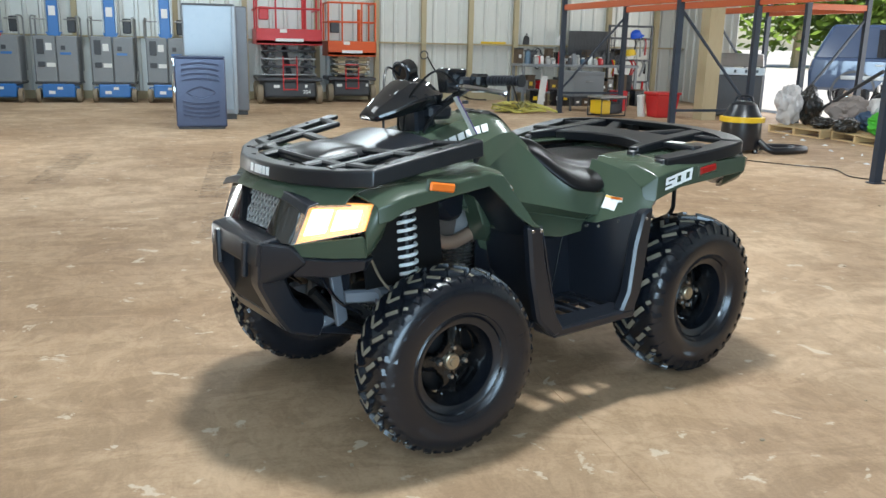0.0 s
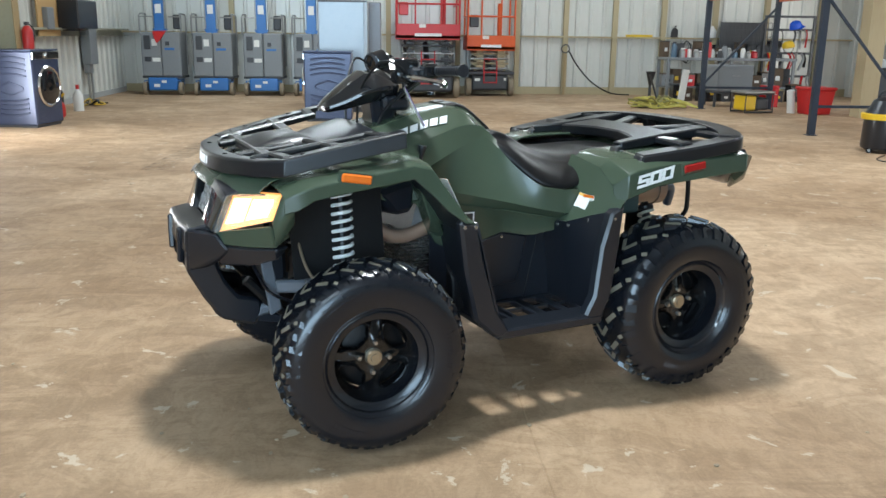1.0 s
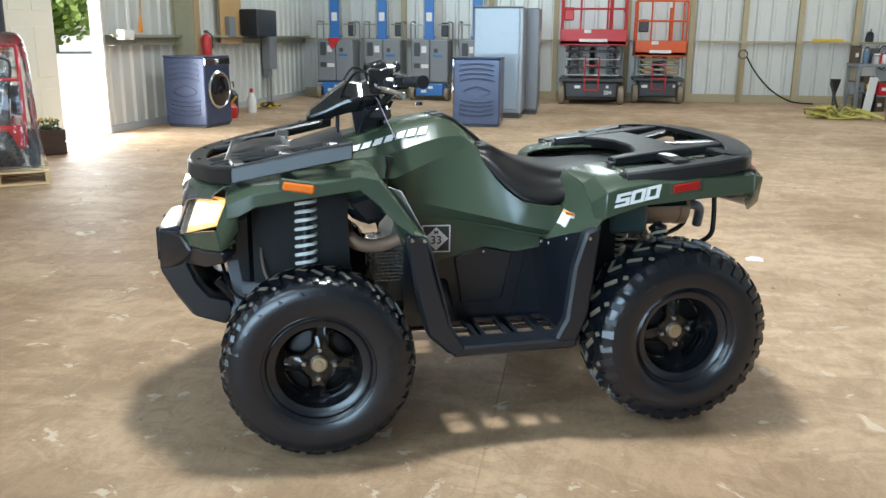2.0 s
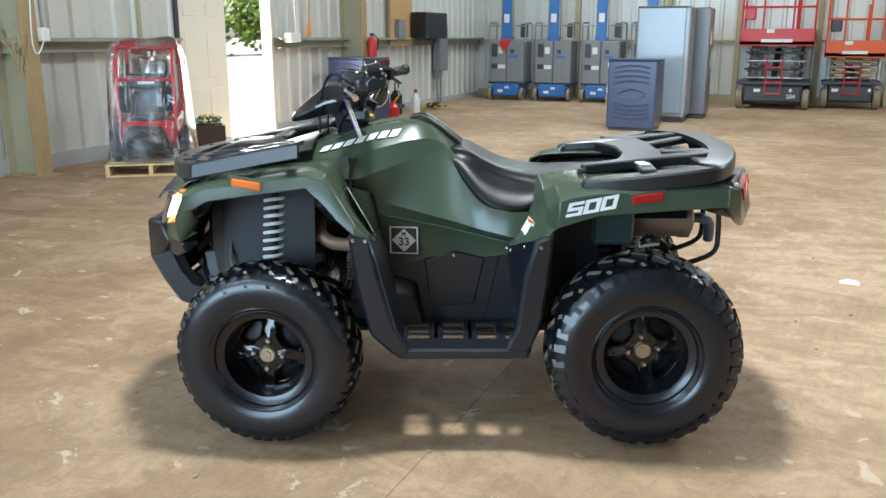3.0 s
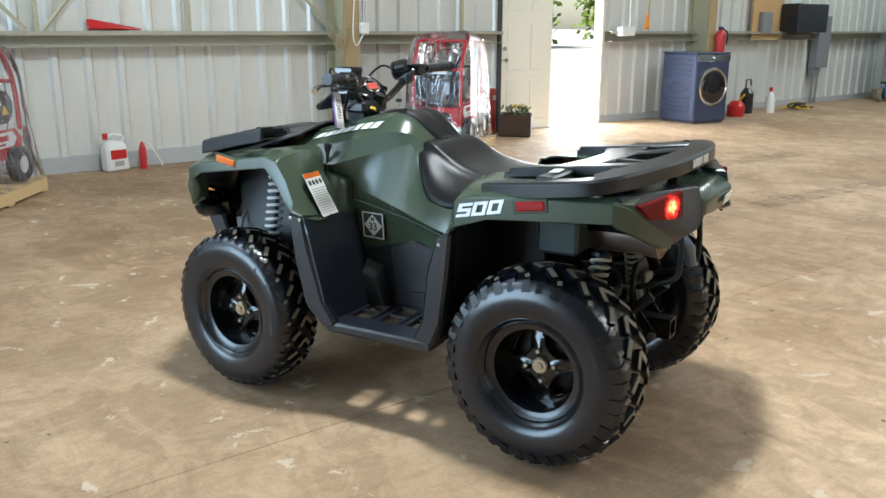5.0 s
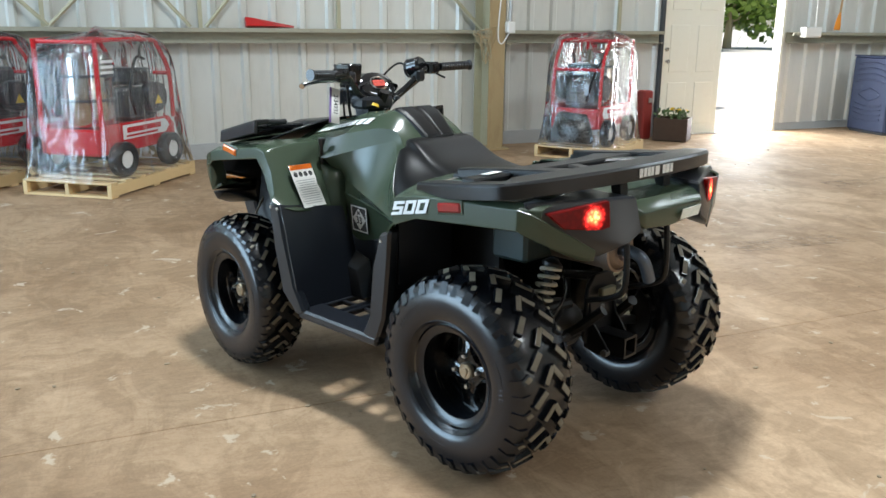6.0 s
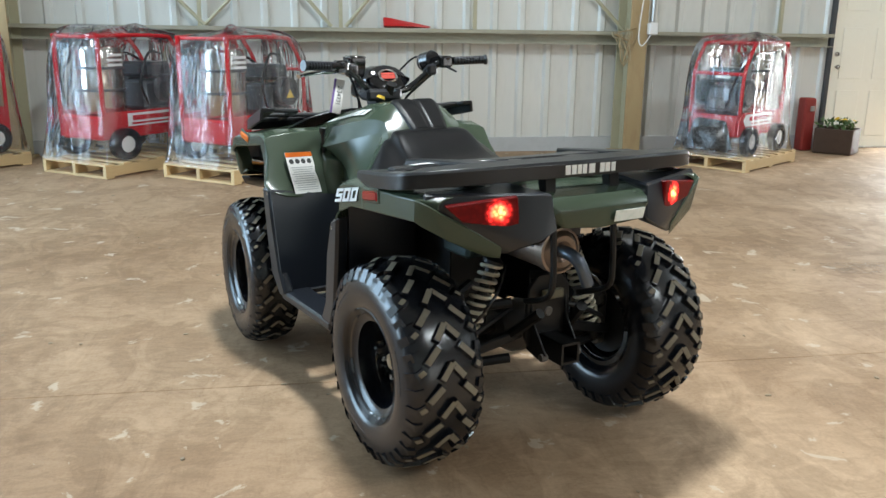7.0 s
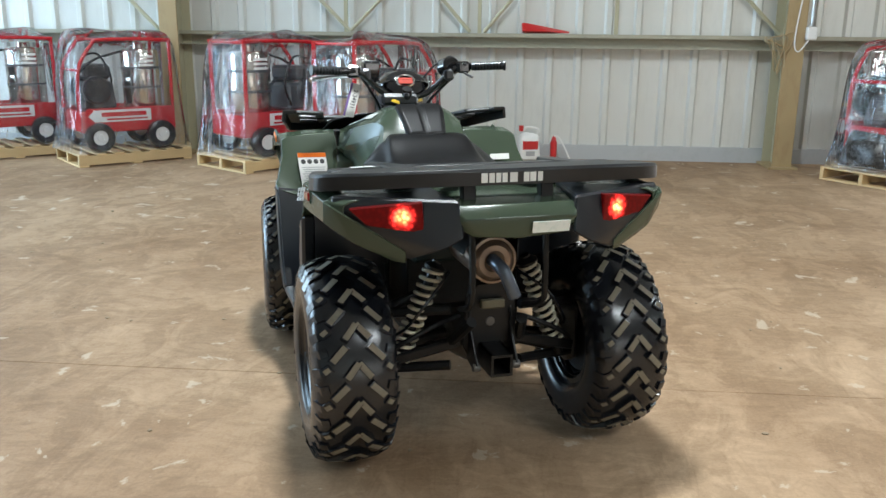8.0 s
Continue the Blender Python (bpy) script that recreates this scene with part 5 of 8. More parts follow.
for s in (1, -1):
    for x0, y0, z0, x1, y1, z1, tn in ((0.640, 0.190, 0.87, 0.652, 0.250, 0.50, 13), (-0.715, 0.150, 0.630, -0.705, 0.264, 0.338, 12)):
        a, b = Vector((x0, s * y0, z0)), Vector((x1, s * y1, z1))
        sh = part("shock_absorber", tube([a + (a - b) * 0.10, b + (b - a) * 0.12], 0.017, 10), FRAME_BLACK, QUAD)
        part("spring", coil(a, b, 0.034 if x0 > 0 else 0.031, 0.0066, tn), SPRING if x0 > 0 else SPRING_CREAM, sh, "pale coil spring")
        part("spring_cup", lathe([(0.012, 0.0), (0.034, 0.0), (0.036, 0.012), (0.018, 0.026), (0.012, 0.026)], 16, "z", close=True), FRAME_BLACK, sh, m=Matrix.Translation(a) @ (a - b).to_track_quat("Z", "Y").to_matrix().to_4x4())
    for z, x0 in ((0.36, 0.10), (0.55, 0.09)):
        for dx in (-0.14, 0.10):
            part("suspension_arm", tube([(0.63 + dx, s * 0.12, z - 0.01), (0.63, s * 0.36, z - 0.04)], 0.014, 8), FRAME_BLACK, QUAD)
            part("suspension_arm", tube([(-0.63 + dx, s * 0.11, z - 0.04), (-0.66, s * 0.33, z - 0.07)], 0.017, 8), FRAME_BLACK, QUAD)
    part("drive_shaft", tube([(0.63, s * 0.08, 0.37), (0.634, s * 0.36, 0.32)], 0.016, 10), FRAME_BLACK, QUAD)
    part("drive_shaft", tube([(-0.63, s * 0.08, 0.38), (-0.634, s * 0.33, 0.338)], 0.018, 10), FRAME_BLACK, QUAD)
    part("drive_boot", lathe([(0.02, 0), (0.035, 0.02), (0.028, 0.03), (0.042, 0.045), (0.034, 0.055), (0.050, 0.075), (0.0001, 0.08)], 12, "y"), RUBBER, QUAD, m=pose(0.634, s * 0.24, 0.34, 0, 0, 0))
    part("brake_disc", lathe([(0.03, -0.002), (0.085, -0.002), (0.085, 0.002), (0.03, 0.002)], 28, "y", close=True), BARE_STEEL, QUAD, m=pose(0.634, s * 0.385, 0.318, 0, 0, STEER))
    part("knuckle", box(0.634, s * 0.36, 0.34, 0.06, 0.05, 0.20, 0.012), CAST_GREY, QUAD)
    part("knuckle", box(-0.634, s * 0.335, 0.35, 0.07, 0.05, 0.20, 0.012), CAST_GREY, QUAD)
    part("frame_rail", tube([(0.95, s * 0.11, 0.52), (0.75, s * 0.12, 0.35), (0.3, s * 0.13, 0.31), (-0.4, s * 0.13, 0.31), (-0.70, s * 0.12, 0.36), (-0.88, s * 0.08, 0.50)], 0.018, 8, 4), FRAME_BLACK, QUAD)
    part("frame_rail", tube([(0.95, s * 0.11, 0.60), (0.70, s * 0.14, 0.82), (0.2, s * 0.15, 0.80), (-0.3, s * 0.15, 0.72), (-0.85, s * 0.13, 0.82)], 0.016, 8, 4), FRAME_BLACK, QUAD)
    part("grab_hoop", tube([(-0.96, s * 0.115, 0.84), (-0.975, s * 0.115, 0.66), (-0.955, s * 0.115, 0.58), (-0.83, s * 0.10, 0.53)], 0.010, 8, 5), FRAME_BLACK, QUAD)
RUST_TAN = mat("dusty_cast_tan", (0.16, 0.12, 0.08), (0.08, 0.055, 0.035), rough=0.7, scale=30, bump=0.3)
GREY_CAST = mat("grey_bracket_paint", (0.10, 0.11, 0.125), (0.06, 0.065, 0.075), rough=0.5, scale=40, bump=0.15)
for s in (1, -1):
    part("front_bracket", prism([(0.915, 0.60), (0.875, 0.61), (0.845, 0.42), (0.885, 0.40)], "xz", s * 0.150, s * 0.172, 0.004), GREY_CAST, QUAD, "grey front frame bracket")
    part("arm_mount", bar((0.865, s * 0.175, 0.505), (0.745, s * 0.265, 0.515), 0.030, 0.045, 0.008), GREY_CAST, QUAD)
    part("arm_bush", lathe([(0.012, -0.03), (0.028, -0.03), (0.028, 0.03), (0.012, 0.03)], 14, "x", close=True), GREY_CAST, QUAD, m=pose(0.76, s * 0.262, 0.515))
    part("steering_knuckle", hull([(0.70, s * 0.33, 0.50), (0.66, s * 0.37, 0.50), (0.72, s * 0.35, 0.42), (0.70, s * 0.31, 0.36), (0.64, s * 0.37, 0.34), (0.73, s * 0.33, 0.38)], 0.008), RUST_TAN, QUAD, "dusty cast steering knuckle")
    part("tie_rod", tube([(0.74, s * 0.08, 0.44), (0.72, s * 0.34, 0.41)], 0.009, 8), BARE_STEEL, QUAD)
    part("brake_caliper", box(0.70, s * 0.375, 0.315, 0.075, 0.045, 0.085, 0.012), GREY_CAST, QUAD)
    part("brake_hose", tube([(0.80, s * 0.19, 0.70), (0.79, s * 0.28, 0.58), (0.73, s * 0.33, 0.49), (0.70, s * 0.36, 0.36)], 0.005, 6, 5), RUST_TAN, QUAD)
    part("wiring", tube([(0.93, s * 0.12, 0.58), (0.90, s * 0.2, 0.50), (0.82, s * 0.2, 0.45), (0.78, s * 0.15, 0.42)], 0.006, 6, 5), RUBBER, QUAD)
part("engine", hull([(0.40, -0.13, 0.38), (0.40, 0.13, 0.38), (-0.30, -0.13, 0.34), (-0.30, 0.13, 0.34), (0.30, -0.12, 0.76), (0.30, 0.12, 0.76), (-0.20, -0.13, 0.62), (-0.20, 0.13, 0.62)], 0.03), CAST_GREY, QUAD, "grimy cast engine block")
for k in range(10):
    part("cooling_fin", box(0.30, 0.05, 0.49 + 0.013 * k, 0.20, 0.19 - 0.004 * (k % 2), 0.006, 0.002), BARE_STEEL, QUAD)
part("front_differential", lathe([(0.0001, -0.09), (0.06, -0.08), (0.085, -0.03), (0.085, 0.03), (0.06, 0.08), (0.0001, 0.09)], 16, "y"), CAST_GREY, QUAD, m=pose(0.63, 0, 0.37))
part("rear_differential", lathe([(0.0001, -0.09), (0.06, -0.08), (0.09, -0.03), (0.09, 0.03), (0.06, 0.08), (0.0001, 0.09)], 16, "y"), CAST_GREY, QUAD, m=pose(-0.63, 0, 0.37))
part("radiator_shroud", box(0.86, 0, 0.66, 0.07, 0.34, 0.30, 0.015), BLACK_PLASTIC, QUAD)
part("exhaust_header", tube([(0.50, 0.10, 0.70), (0.49, 0.155, 0.665), (0.45, 0.165, 0.635), (0.38, 0.160, 0.628), (0.28, 0.15, 0.655), (0.2, 0.13, 0.67)], 0.025, 12, 6), mat("hot_steel", (0.42, 0.27, 0.19), (0.30, 0.17, 0.11), rough=0.5, metal=0.5, scale=16), QUAD, "heat-stained exhaust header pipe")
part("air_box", hull([(0.52, 0.08, 0.78), (0.52, 0.20, 0.80), (0.36, 0.08, 0.82), (0.36, 0.20, 0.84), (0.46, 0.08, 0.70), (0.44, 0.20, 0.71), (0.36, 0.1, 0.72), (0.36, 0.19, 0.72)], 0.02), BLACK_PLASTIC, QUAD)
part("muffler", lathe([(0.0001, 0.010), (0.020, 0.010), (0.034, 0.0), (0.050, 0.0), (0.064, 0.012), (0.070, 0.03), (0.072, 0.40), (0.064, 0.42), (0.0001, 0.42)], 24, "x"), PIPE_RUST, QUAD, "rust-tinted steel muffler", m=pose(-0.90, 0.018, 0.695))
part("muffler_cap", lathe([(0.066, 0.010), (0.074, 0.012), (0.074, 0.05), (0.066, 0.05)], 24, "x", close=True), PIPE_RUST, QUAD, "rusty steel muffler band", m=pose(-0.90, 0.018, 0.695))
part("tail_pipe", tube([(-0.88, 0.022, 0.697), (-0.94, 0.022, 0.697), (-0.972, 0.008, 0.672), (-0.980, -0.020, 0.605)], 0.020, 12, 5), mat("blued_steel", (0.10, 0.12, 0.15), (0.05, 0.055, 0.065), rough=0.4, metal=0.6, scale=30), QUAD, "dark blued bent tail pipe")
part("tool_box", box(-0.57, 0.115, 0.695, 0.15, 0.17, 0.125, 0.012), mat("dark_teal_plastic", (0.030, 0.052, 0.050), (0.022, 0.040, 0.038), rough=0.5, scale=60), QUAD, "dark green storage box under the fender")
rf = part("rear_frame", prism([(-0.085, 0.40), (-0.075, 0.56), (-0.04, 0.60), (0.04, 0.60), (0.075, 0.56), (0.085, 0.40), (0.06, 0.345), (-0.06, 0.345)], "yz", -0.815, -0.80, 0.003), FRAME_BLACK, QUAD, "black rear frame plate")
part("frame_hole", lathe([(0.0001, -0.003), (0.013, -0.003), (0.016, 0.0), (0.0001, 0.001)], 14, "x"), CAST_GREY, rf, m=pose(-0.818, 0.0, 0.475))
for s in (1, -1):
    part("frame_gusset", prism([(-0.80, 0.60), (-0.80, 0.35), (-0.86, 0.335), (-0.90, 0.36), (-0.83, 0.45)], "xz", s * 0.060, s * 0.068, 0.002), FRAME_BLACK, rf)
    part("tow_lug", lathe([(0.0001, 0.012), (0.012, 0.012), (0.014, 0.0), (0.012, -0.012), (0.0001, -0.012)], 12, "y"), CAST_GREY, rf, m=pose(-0.885, s * 0.064, 0.35))
    part("trailing_arm", bar((-0.78, s * 0.075, 0.405), (-0.72, s * 0.315, 0.335), 0.030, 0.034, 0.006), FRAME_BLACK, QUAD, "black lower suspension arm")
    part("sway_bar", tube([(-0.70, s * 0.06, 0.46), (-0.74, s * 0.14, 0.455), (-0.74, s * 0.26, 0.40), (-0.70, s * 0.31, 0.36)], 0.009, 8, 4), FRAME_BLACK, QUAD)
    part("brake_hose", tube([(-0.72, s * 0.10, 0.62), (-0.80, s * 0.19, 0.56), (-0.77, s * 0.26, 0.46), (-0.68, s * 0.30, 0.40)], 0.005, 6, 5), RUBBER, QUAD)
part("heat_shield", sheet([[(x, 0.03 + 0.078 * math.cos(a), 0.69 + 0.078 * math.sin(a)) for a in np.linspace(0.3, 2.9, 9)] for x in (-0.86, -0.70, -0.55)]), FRAME_BLACK, QUAD, solid=0.003)
part("number_plate_bracket", box(-0.835, 0.0, 0.54, 0.02, 0.075, 0.03, 0.004), mat("dusty_olive_metal", (0.10, 0.09, 0.055), (0.06, 0.055, 0.035), rough=0.6, scale=40), QUAD, "dusty olive bracket")
hm = merge(box(-0.87, 0.031, 0.37, 0.14, 0.008, 0.07), box(-0.87, -0.031, 0.37, 0.14, 0.008, 0.07), box(-0.87, 0, 0.401, 0.14, 0.07, 0.008), box(-0.87, 0, 0.339, 0.14, 0.07, 0.008))
part("hitch_receiver", hm, FRAME_BLACK, QUAD, "square black tow hitch receiver")
part("belly_plate", box(0.0, 0, 0.295, 1.1, 0.30, 0.012, 0.004), BLACK_PLASTIC, QUAD)


def flare(root):
    """The body grows wider towards the nose: spread everything but the wheels and the handlebar."""
    def spread(p):
        k = 0.0436 * math.copysign(min(1.0, abs(p[1]) / 0.09), p[1])
        return Vector((p[0] - abs(k * p[1]), p[1] + k * (p[0] + 0.95), p[2]))

    for ob in root.children_recursive:
        top = ob
        while top.parent != root:
            top = top.parent
        if top.name.split(".")[0] in ("wheel", "handlebar", "steering_column", "cowl"):
            continue
        if ob.matrix_basis.translation.length > 1e-6:
            if ob.parent == root or top.matrix_basis.translation.length < 1e-6:
                ob.matrix_basis.translation = spread(ob.matrix_basis.translation)
        elif ob.parent == root or top.matrix_basis.translation.length < 1e-6:
            for v in ob.data.vertices:
                v.co = spread(v.co)


flare(QUAD)

# nose: green hood lip, mesh grille between gloss black cheeks, bumper with swept legs
lip_rows = []
for y in np.linspace(-0.405, 0.405, 23):
    a = abs(float(y))
    xt = along(a, [(0, 1.012), (0.20, 0.988), (0.34, 0.93), (0.475, 0.85)])
    xb = along(a, [(0, 1.058), (0.15, 1.048), (0.29, 1.006), (0.475, 0.892)])
    zb = along(a, [(0, 0.846), (0.15, 0.842), (0.29, 0.832), (0.475, 0.858)])
    zt = along(a, [(0, 0.892), (0.30, 0.890), (0.475, 0.885)])
    lip_rows.append([(xt - 0.04, y, zt + 0.012), (xt, y, zt), (xb - 0.010, y, zb + 0.016), (xb, y, zb), (xb - 0.03, y, zb - 0.010)])
part("hood_lip", sheet(lip_rows), GREEN, QUAD, "green hood lip above grille and headlights", angle=30, solid=0.006, bev=0.003)
GRILLE_METAL = mat("grille_metal", (0.42, 0.42, 0.41), (0.28, 0.28, 0.27), rough=0.35, metal=0.6, scale=60)
gx = lambda z: 1.040 - 0.41 * (z - 0.726)
mesh_bars = []
for k in range(-9, 10):
    for s in (1, -1):
        pts = []
        for q in range(9):
            z = 0.722 + 0.0142 * q
            y = 0.0245 * k + s * 0.6 * (z - 0.779)
            if abs(y) < along(z, [(0.722, 0.098), (0.835, 0.146)]):
                pts.append((gx(z), y, z))
        if len(pts) > 1:
            mesh_bars.append(tube(pts, 0.0036, 5))
part("grille", merge(*mesh_bars), GRILLE_METAL, QUAD, "dark diamond mesh grille")
part("grille_back", hull([(gx(z) - 0.030, y * w, z) for y in (-1, 1) for z, w in ((0.70, 0.13), (0.85, 0.17))] + [(0.93, y * 0.17, z) for y in (-1, 1) for z in (0.70, 0.85)]), FRAME_BLACK, QUAD)
for s in (1, -1):
    part("grille_cheek", hull([(1.066, s * 0.100, 0.712), (1.028, s * 0.150, 0.842), (1.060, s * 0.262, 0.706), (1.012, s * 0.276, 0.836), (1.074, s * 0.200, 0.702), (1.03, s * 0.094, 0.712), (0.98, s * 0.15, 0.842), (0.99, s * 0.26, 0.71), (0.96, s * 0.27, 0.836)], 0.005), GLOSS_BLACK, QUAD, "gloss black trim beside the grille")
    leg = prism([(1.128, 0.712), (1.134, 0.566), (1.085, 0.470), (1.032, 0.392), (0.918, 0.354), (0.896, 0.400), (0.900, 0.448), (0.972, 0.466), (1.012, 0.520), (1.036, 0.580), (1.010, 0.640), (0.985, 0.704)], "xz", s * 0.128, s * 0.200, 0.010)
    part("bumper_leg", leg, BLACK_PLASTIC, QUAD, "black bumper leg swept back under the nose")
    part("bumper_end", hull([(0.925, s * 0.15, 0.375), (0.925, s * 0.20, 0.375), (0.905, s * 0.15, 0.425), (0.905, s * 0.20, 0.425), (0.845, s * 0.165, 0.395), (0.845, s * 0.20, 0.395), (0.845, s * 0.165, 0.425), (0.845, s * 0.20, 0.425)], 0.012), GREY_CAST, QUAD)
for s in (1, -1):
    part("bumper_wing", hull([(1.126, s * 0.196, 0.708), (1.132, s * 0.196, 0.570), (1.055, s * 0.272, 0.704), (1.018, s * 0.305, 0.652), (1.070, s * 0.235, 0.585), (1.09, s * 0.17, 0.700), (1.09, s * 0.17, 0.580), (1.01, s * 0.24, 0.70), (0.99, s * 0.27, 0.645)], 0.006), BLACK_PLASTIC, QUAD, "black side of the bumper under the headlight")
bumper = part("bumper", hull([(1.131, y * 0.198, 0.708) for y in (-1, 1)] + [(1.136, y * 0.190, 0.628) for y in (-1, 1)] + [(1.05, y * 0.200, 0.724) for y in (-1, 1)] + [(1.05, y * 0.195, 0.628) for y in (-1, 1)] + [(1.140, y * 0.060, 0.700) for y in (-1, 1)] + [(1.143, y * 0.060, 0.630) for y in (-1, 1)], 0.008), BLACK_PLASTIC, QUAD, "black moulded front bumper")
for s in (1, -1):
    part("bumper_rib", bar((1.139, s * 0.115, 0.700), (1.141, s * 0.105, 0.580), 0.020, 0.022, 0.005), BLACK_PLASTIC, bumper)
part("winch_plate", box(1.070, 0, 0.540, 0.020, 0.30, 0.17, 0.006), FRAME_BLACK, QUAD)
part("bumper_foot", hull([(1.045, y * 0.19, 0.400) for y in (-1, 1)] + [(1.068, y * 0.17, 0.450) for y in (-1, 1)] + [(0.93, y * 0.19, 0.360) for y in (-1, 1)] + [(0.94, y * 0.18, 0.400) for y in (-1, 1)], 0.010), BLACK_PLASTIC, bumper)
part("skid_plate", hull([(0.99, -0.19, 0.385), (0.99, 0.19, 0.385), (0.60, -0.20, 0.30), (0.60, 0.20, 0.30), (0.60, -0.20, 0.33), (0.60, 0.20, 0.33), (0.97, -0.19, 0.41), (0.97, 0.19, 0.41)], 0.004), BLACK_PLASTIC, QUAD)


def rail(points, profile, n):
    """A moulded rail: a cross-section of (outward, up) swept along one side of a rack, mirrored to the other."""
    pts = glide(points, n)
    pts = pts + [Vector((p.x, -p.y, p.z)) for p in reversed(pts[:-1])]
    rows = []
    for i, p in enumerate(pts):
        d = pts[min(i + 1, len(pts) - 1)] - pts[max(i - 1, 0)]
        out = Vector((d.y, -d.x, 0)).normalized()
        mid = Vector((0.72, 0, 0)) if p.x > 0 else Vector((-0.70, 0, 0))
        if out.dot(p - mid) < 0:
            out = -out
        rows.append([p + out * u + Vector((0, 0, v)) for u, v in profile])
    bm = bmesh.new()
    vs = [[bm.verts.new(q) for q in row] for row in rows]
    m = len(profile)
    for a, b in zip(vs, vs[1:]):
        for k in range(m):
            bm.faces.new((a[k], a[(k + 1) % m], b[(k + 1) % m], b[k]))
    bm.faces.new(vs[0])
    bm.faces.new(vs[-1])
    return bm


# front rack: a bowed rail open to the rear, an inner rail and cross pieces
frk = part("front_rack", rail([(0.490, 0.505, 1.034), (0.60, 0.486, 1.012), (0.73, 0.466, 0.984), (0.862, 0.446, 0.955), (0.930, 0.365, 0.946), (1.000, 0.215, 0.941), (1.022, 0.090, 0.940), (1.026, 0.0, 0.940)],
                             [(0.0, 0.0), (0.006, -0.006), (0.010, -0.052), (-0.004, -0.054), (-0.008, -0.016), (-0.054, -0.016), (-0.056, 0.0)], 1), RACK_PLASTIC, QUAD, "black plastic front cargo rack", angle=24, bev=0.003)
for s in (1, -1):
    part("rack_bar", bar((0.930, s * 0.285, 0.938), (0.540, s * 0.345, 1.012), 0.036, 0.020), RACK_PLASTIC, frk)
    part("rack_bar", bar((0.955, s * 0.160, 0.932), (0.760, s * 0.170, 0.962), 0.050, 0.022), RACK_PLASTIC, frk)
    part("rack_bar", bar((0.862, s * 0.270, 0.950), (0.842, s * 0.415, 0.952), 0.045, 0.018), RACK_PLASTIC, frk)
    part("rack_bar", bar((0.705, s * 0.150, 0.972), (0.690, s * 0.425, 0.984), 0.050, 0.018), RACK_PLASTIC, frk)
    part("rack_bar", bar((0.560, s * 0.330, 1.008), (0.545, s * 0.460, 1.018), 0.040, 0.018), RACK_PLASTIC, frk)
    for x, y, z in ((0.93, 0.315, 0.9475), (0.80, 0.425, 0.968), (0.62, 0.455, 1.008), (0.985, 0.15, 0.942)):
        part("rack_bolt", lathe([(0.0001, 0.002), (0.007, 0.002), (0.009, -0.002), (0.0001, -0.002)], 10, "z"), FRAME_BLACK, frk, m=pose(x, s * y, z))
part("rack_bar", bar((0.875, -0.30, 0.944), (0.875, 0.30, 0.944), 0.045, 0.020), RACK_PLASTIC, frk)
part("rack_lid", hull([(0.885, -0.12, 0.955), (0.885, 0.12, 0.955), (0.70, -0.13, 0.985), (0.70, 0.13, 0.985), (0.905, -0.135, 0.925), (0.905, 0.135, 0.925), (0.66, -0.15, 0.955), (0.66, 0.15, 0.955), (0.80, -0.10, 0.982), (0.80, 0.10, 0.982)], 0.008), RACK_PLASTIC, frk)
lx = 0.0
for k, wd in enumerate((0.022, 0.020, 0.018, 0.018, 0.008, 0.020, 0.0, 0.020, 0.022, 0.018)):
    if wd:
        part("logo_bar", box(0, 0, 0, 0.002, wd, 0.027), WHITE_PRINT, frk, m=pose(1.0355 - 0.055 * (0.098 - lx - wd / 2) ** 2 * 20, 0.098 - lx - wd / 2, 0.912, 0, -5, 0))
    lx += (wd or 0.012) + 0.004

# rear rack: a broad bowed rail open to the front, with inner rails and a raised bridge behind the seat
rrk = part("rear_rack", rail([(-0.435, 0.492, 0.914), (-0.52, 0.514, 0.926), (-0.66, 0.536, 0.944), (-0.79, 0.545, 0.962), (-0.855, 0.525, 0.972), (-0.915, 0.430, 0.982), (-0.960, 0.280, 0.990), (-0.980, 0.140, 0.993), (-0.984, 0.0, 0.993)],
                            [(0.0, 0.0), (0.007, -0.008), (0.007, -0.047), (-0.010, -0.050), (-0.014, -0.020), (-0.078, -0.020), (-0.082, 0.0)], 5), RACK_PLASTIC, QUAD, "black plastic rear cargo rack", angle=24, bev=0.003)
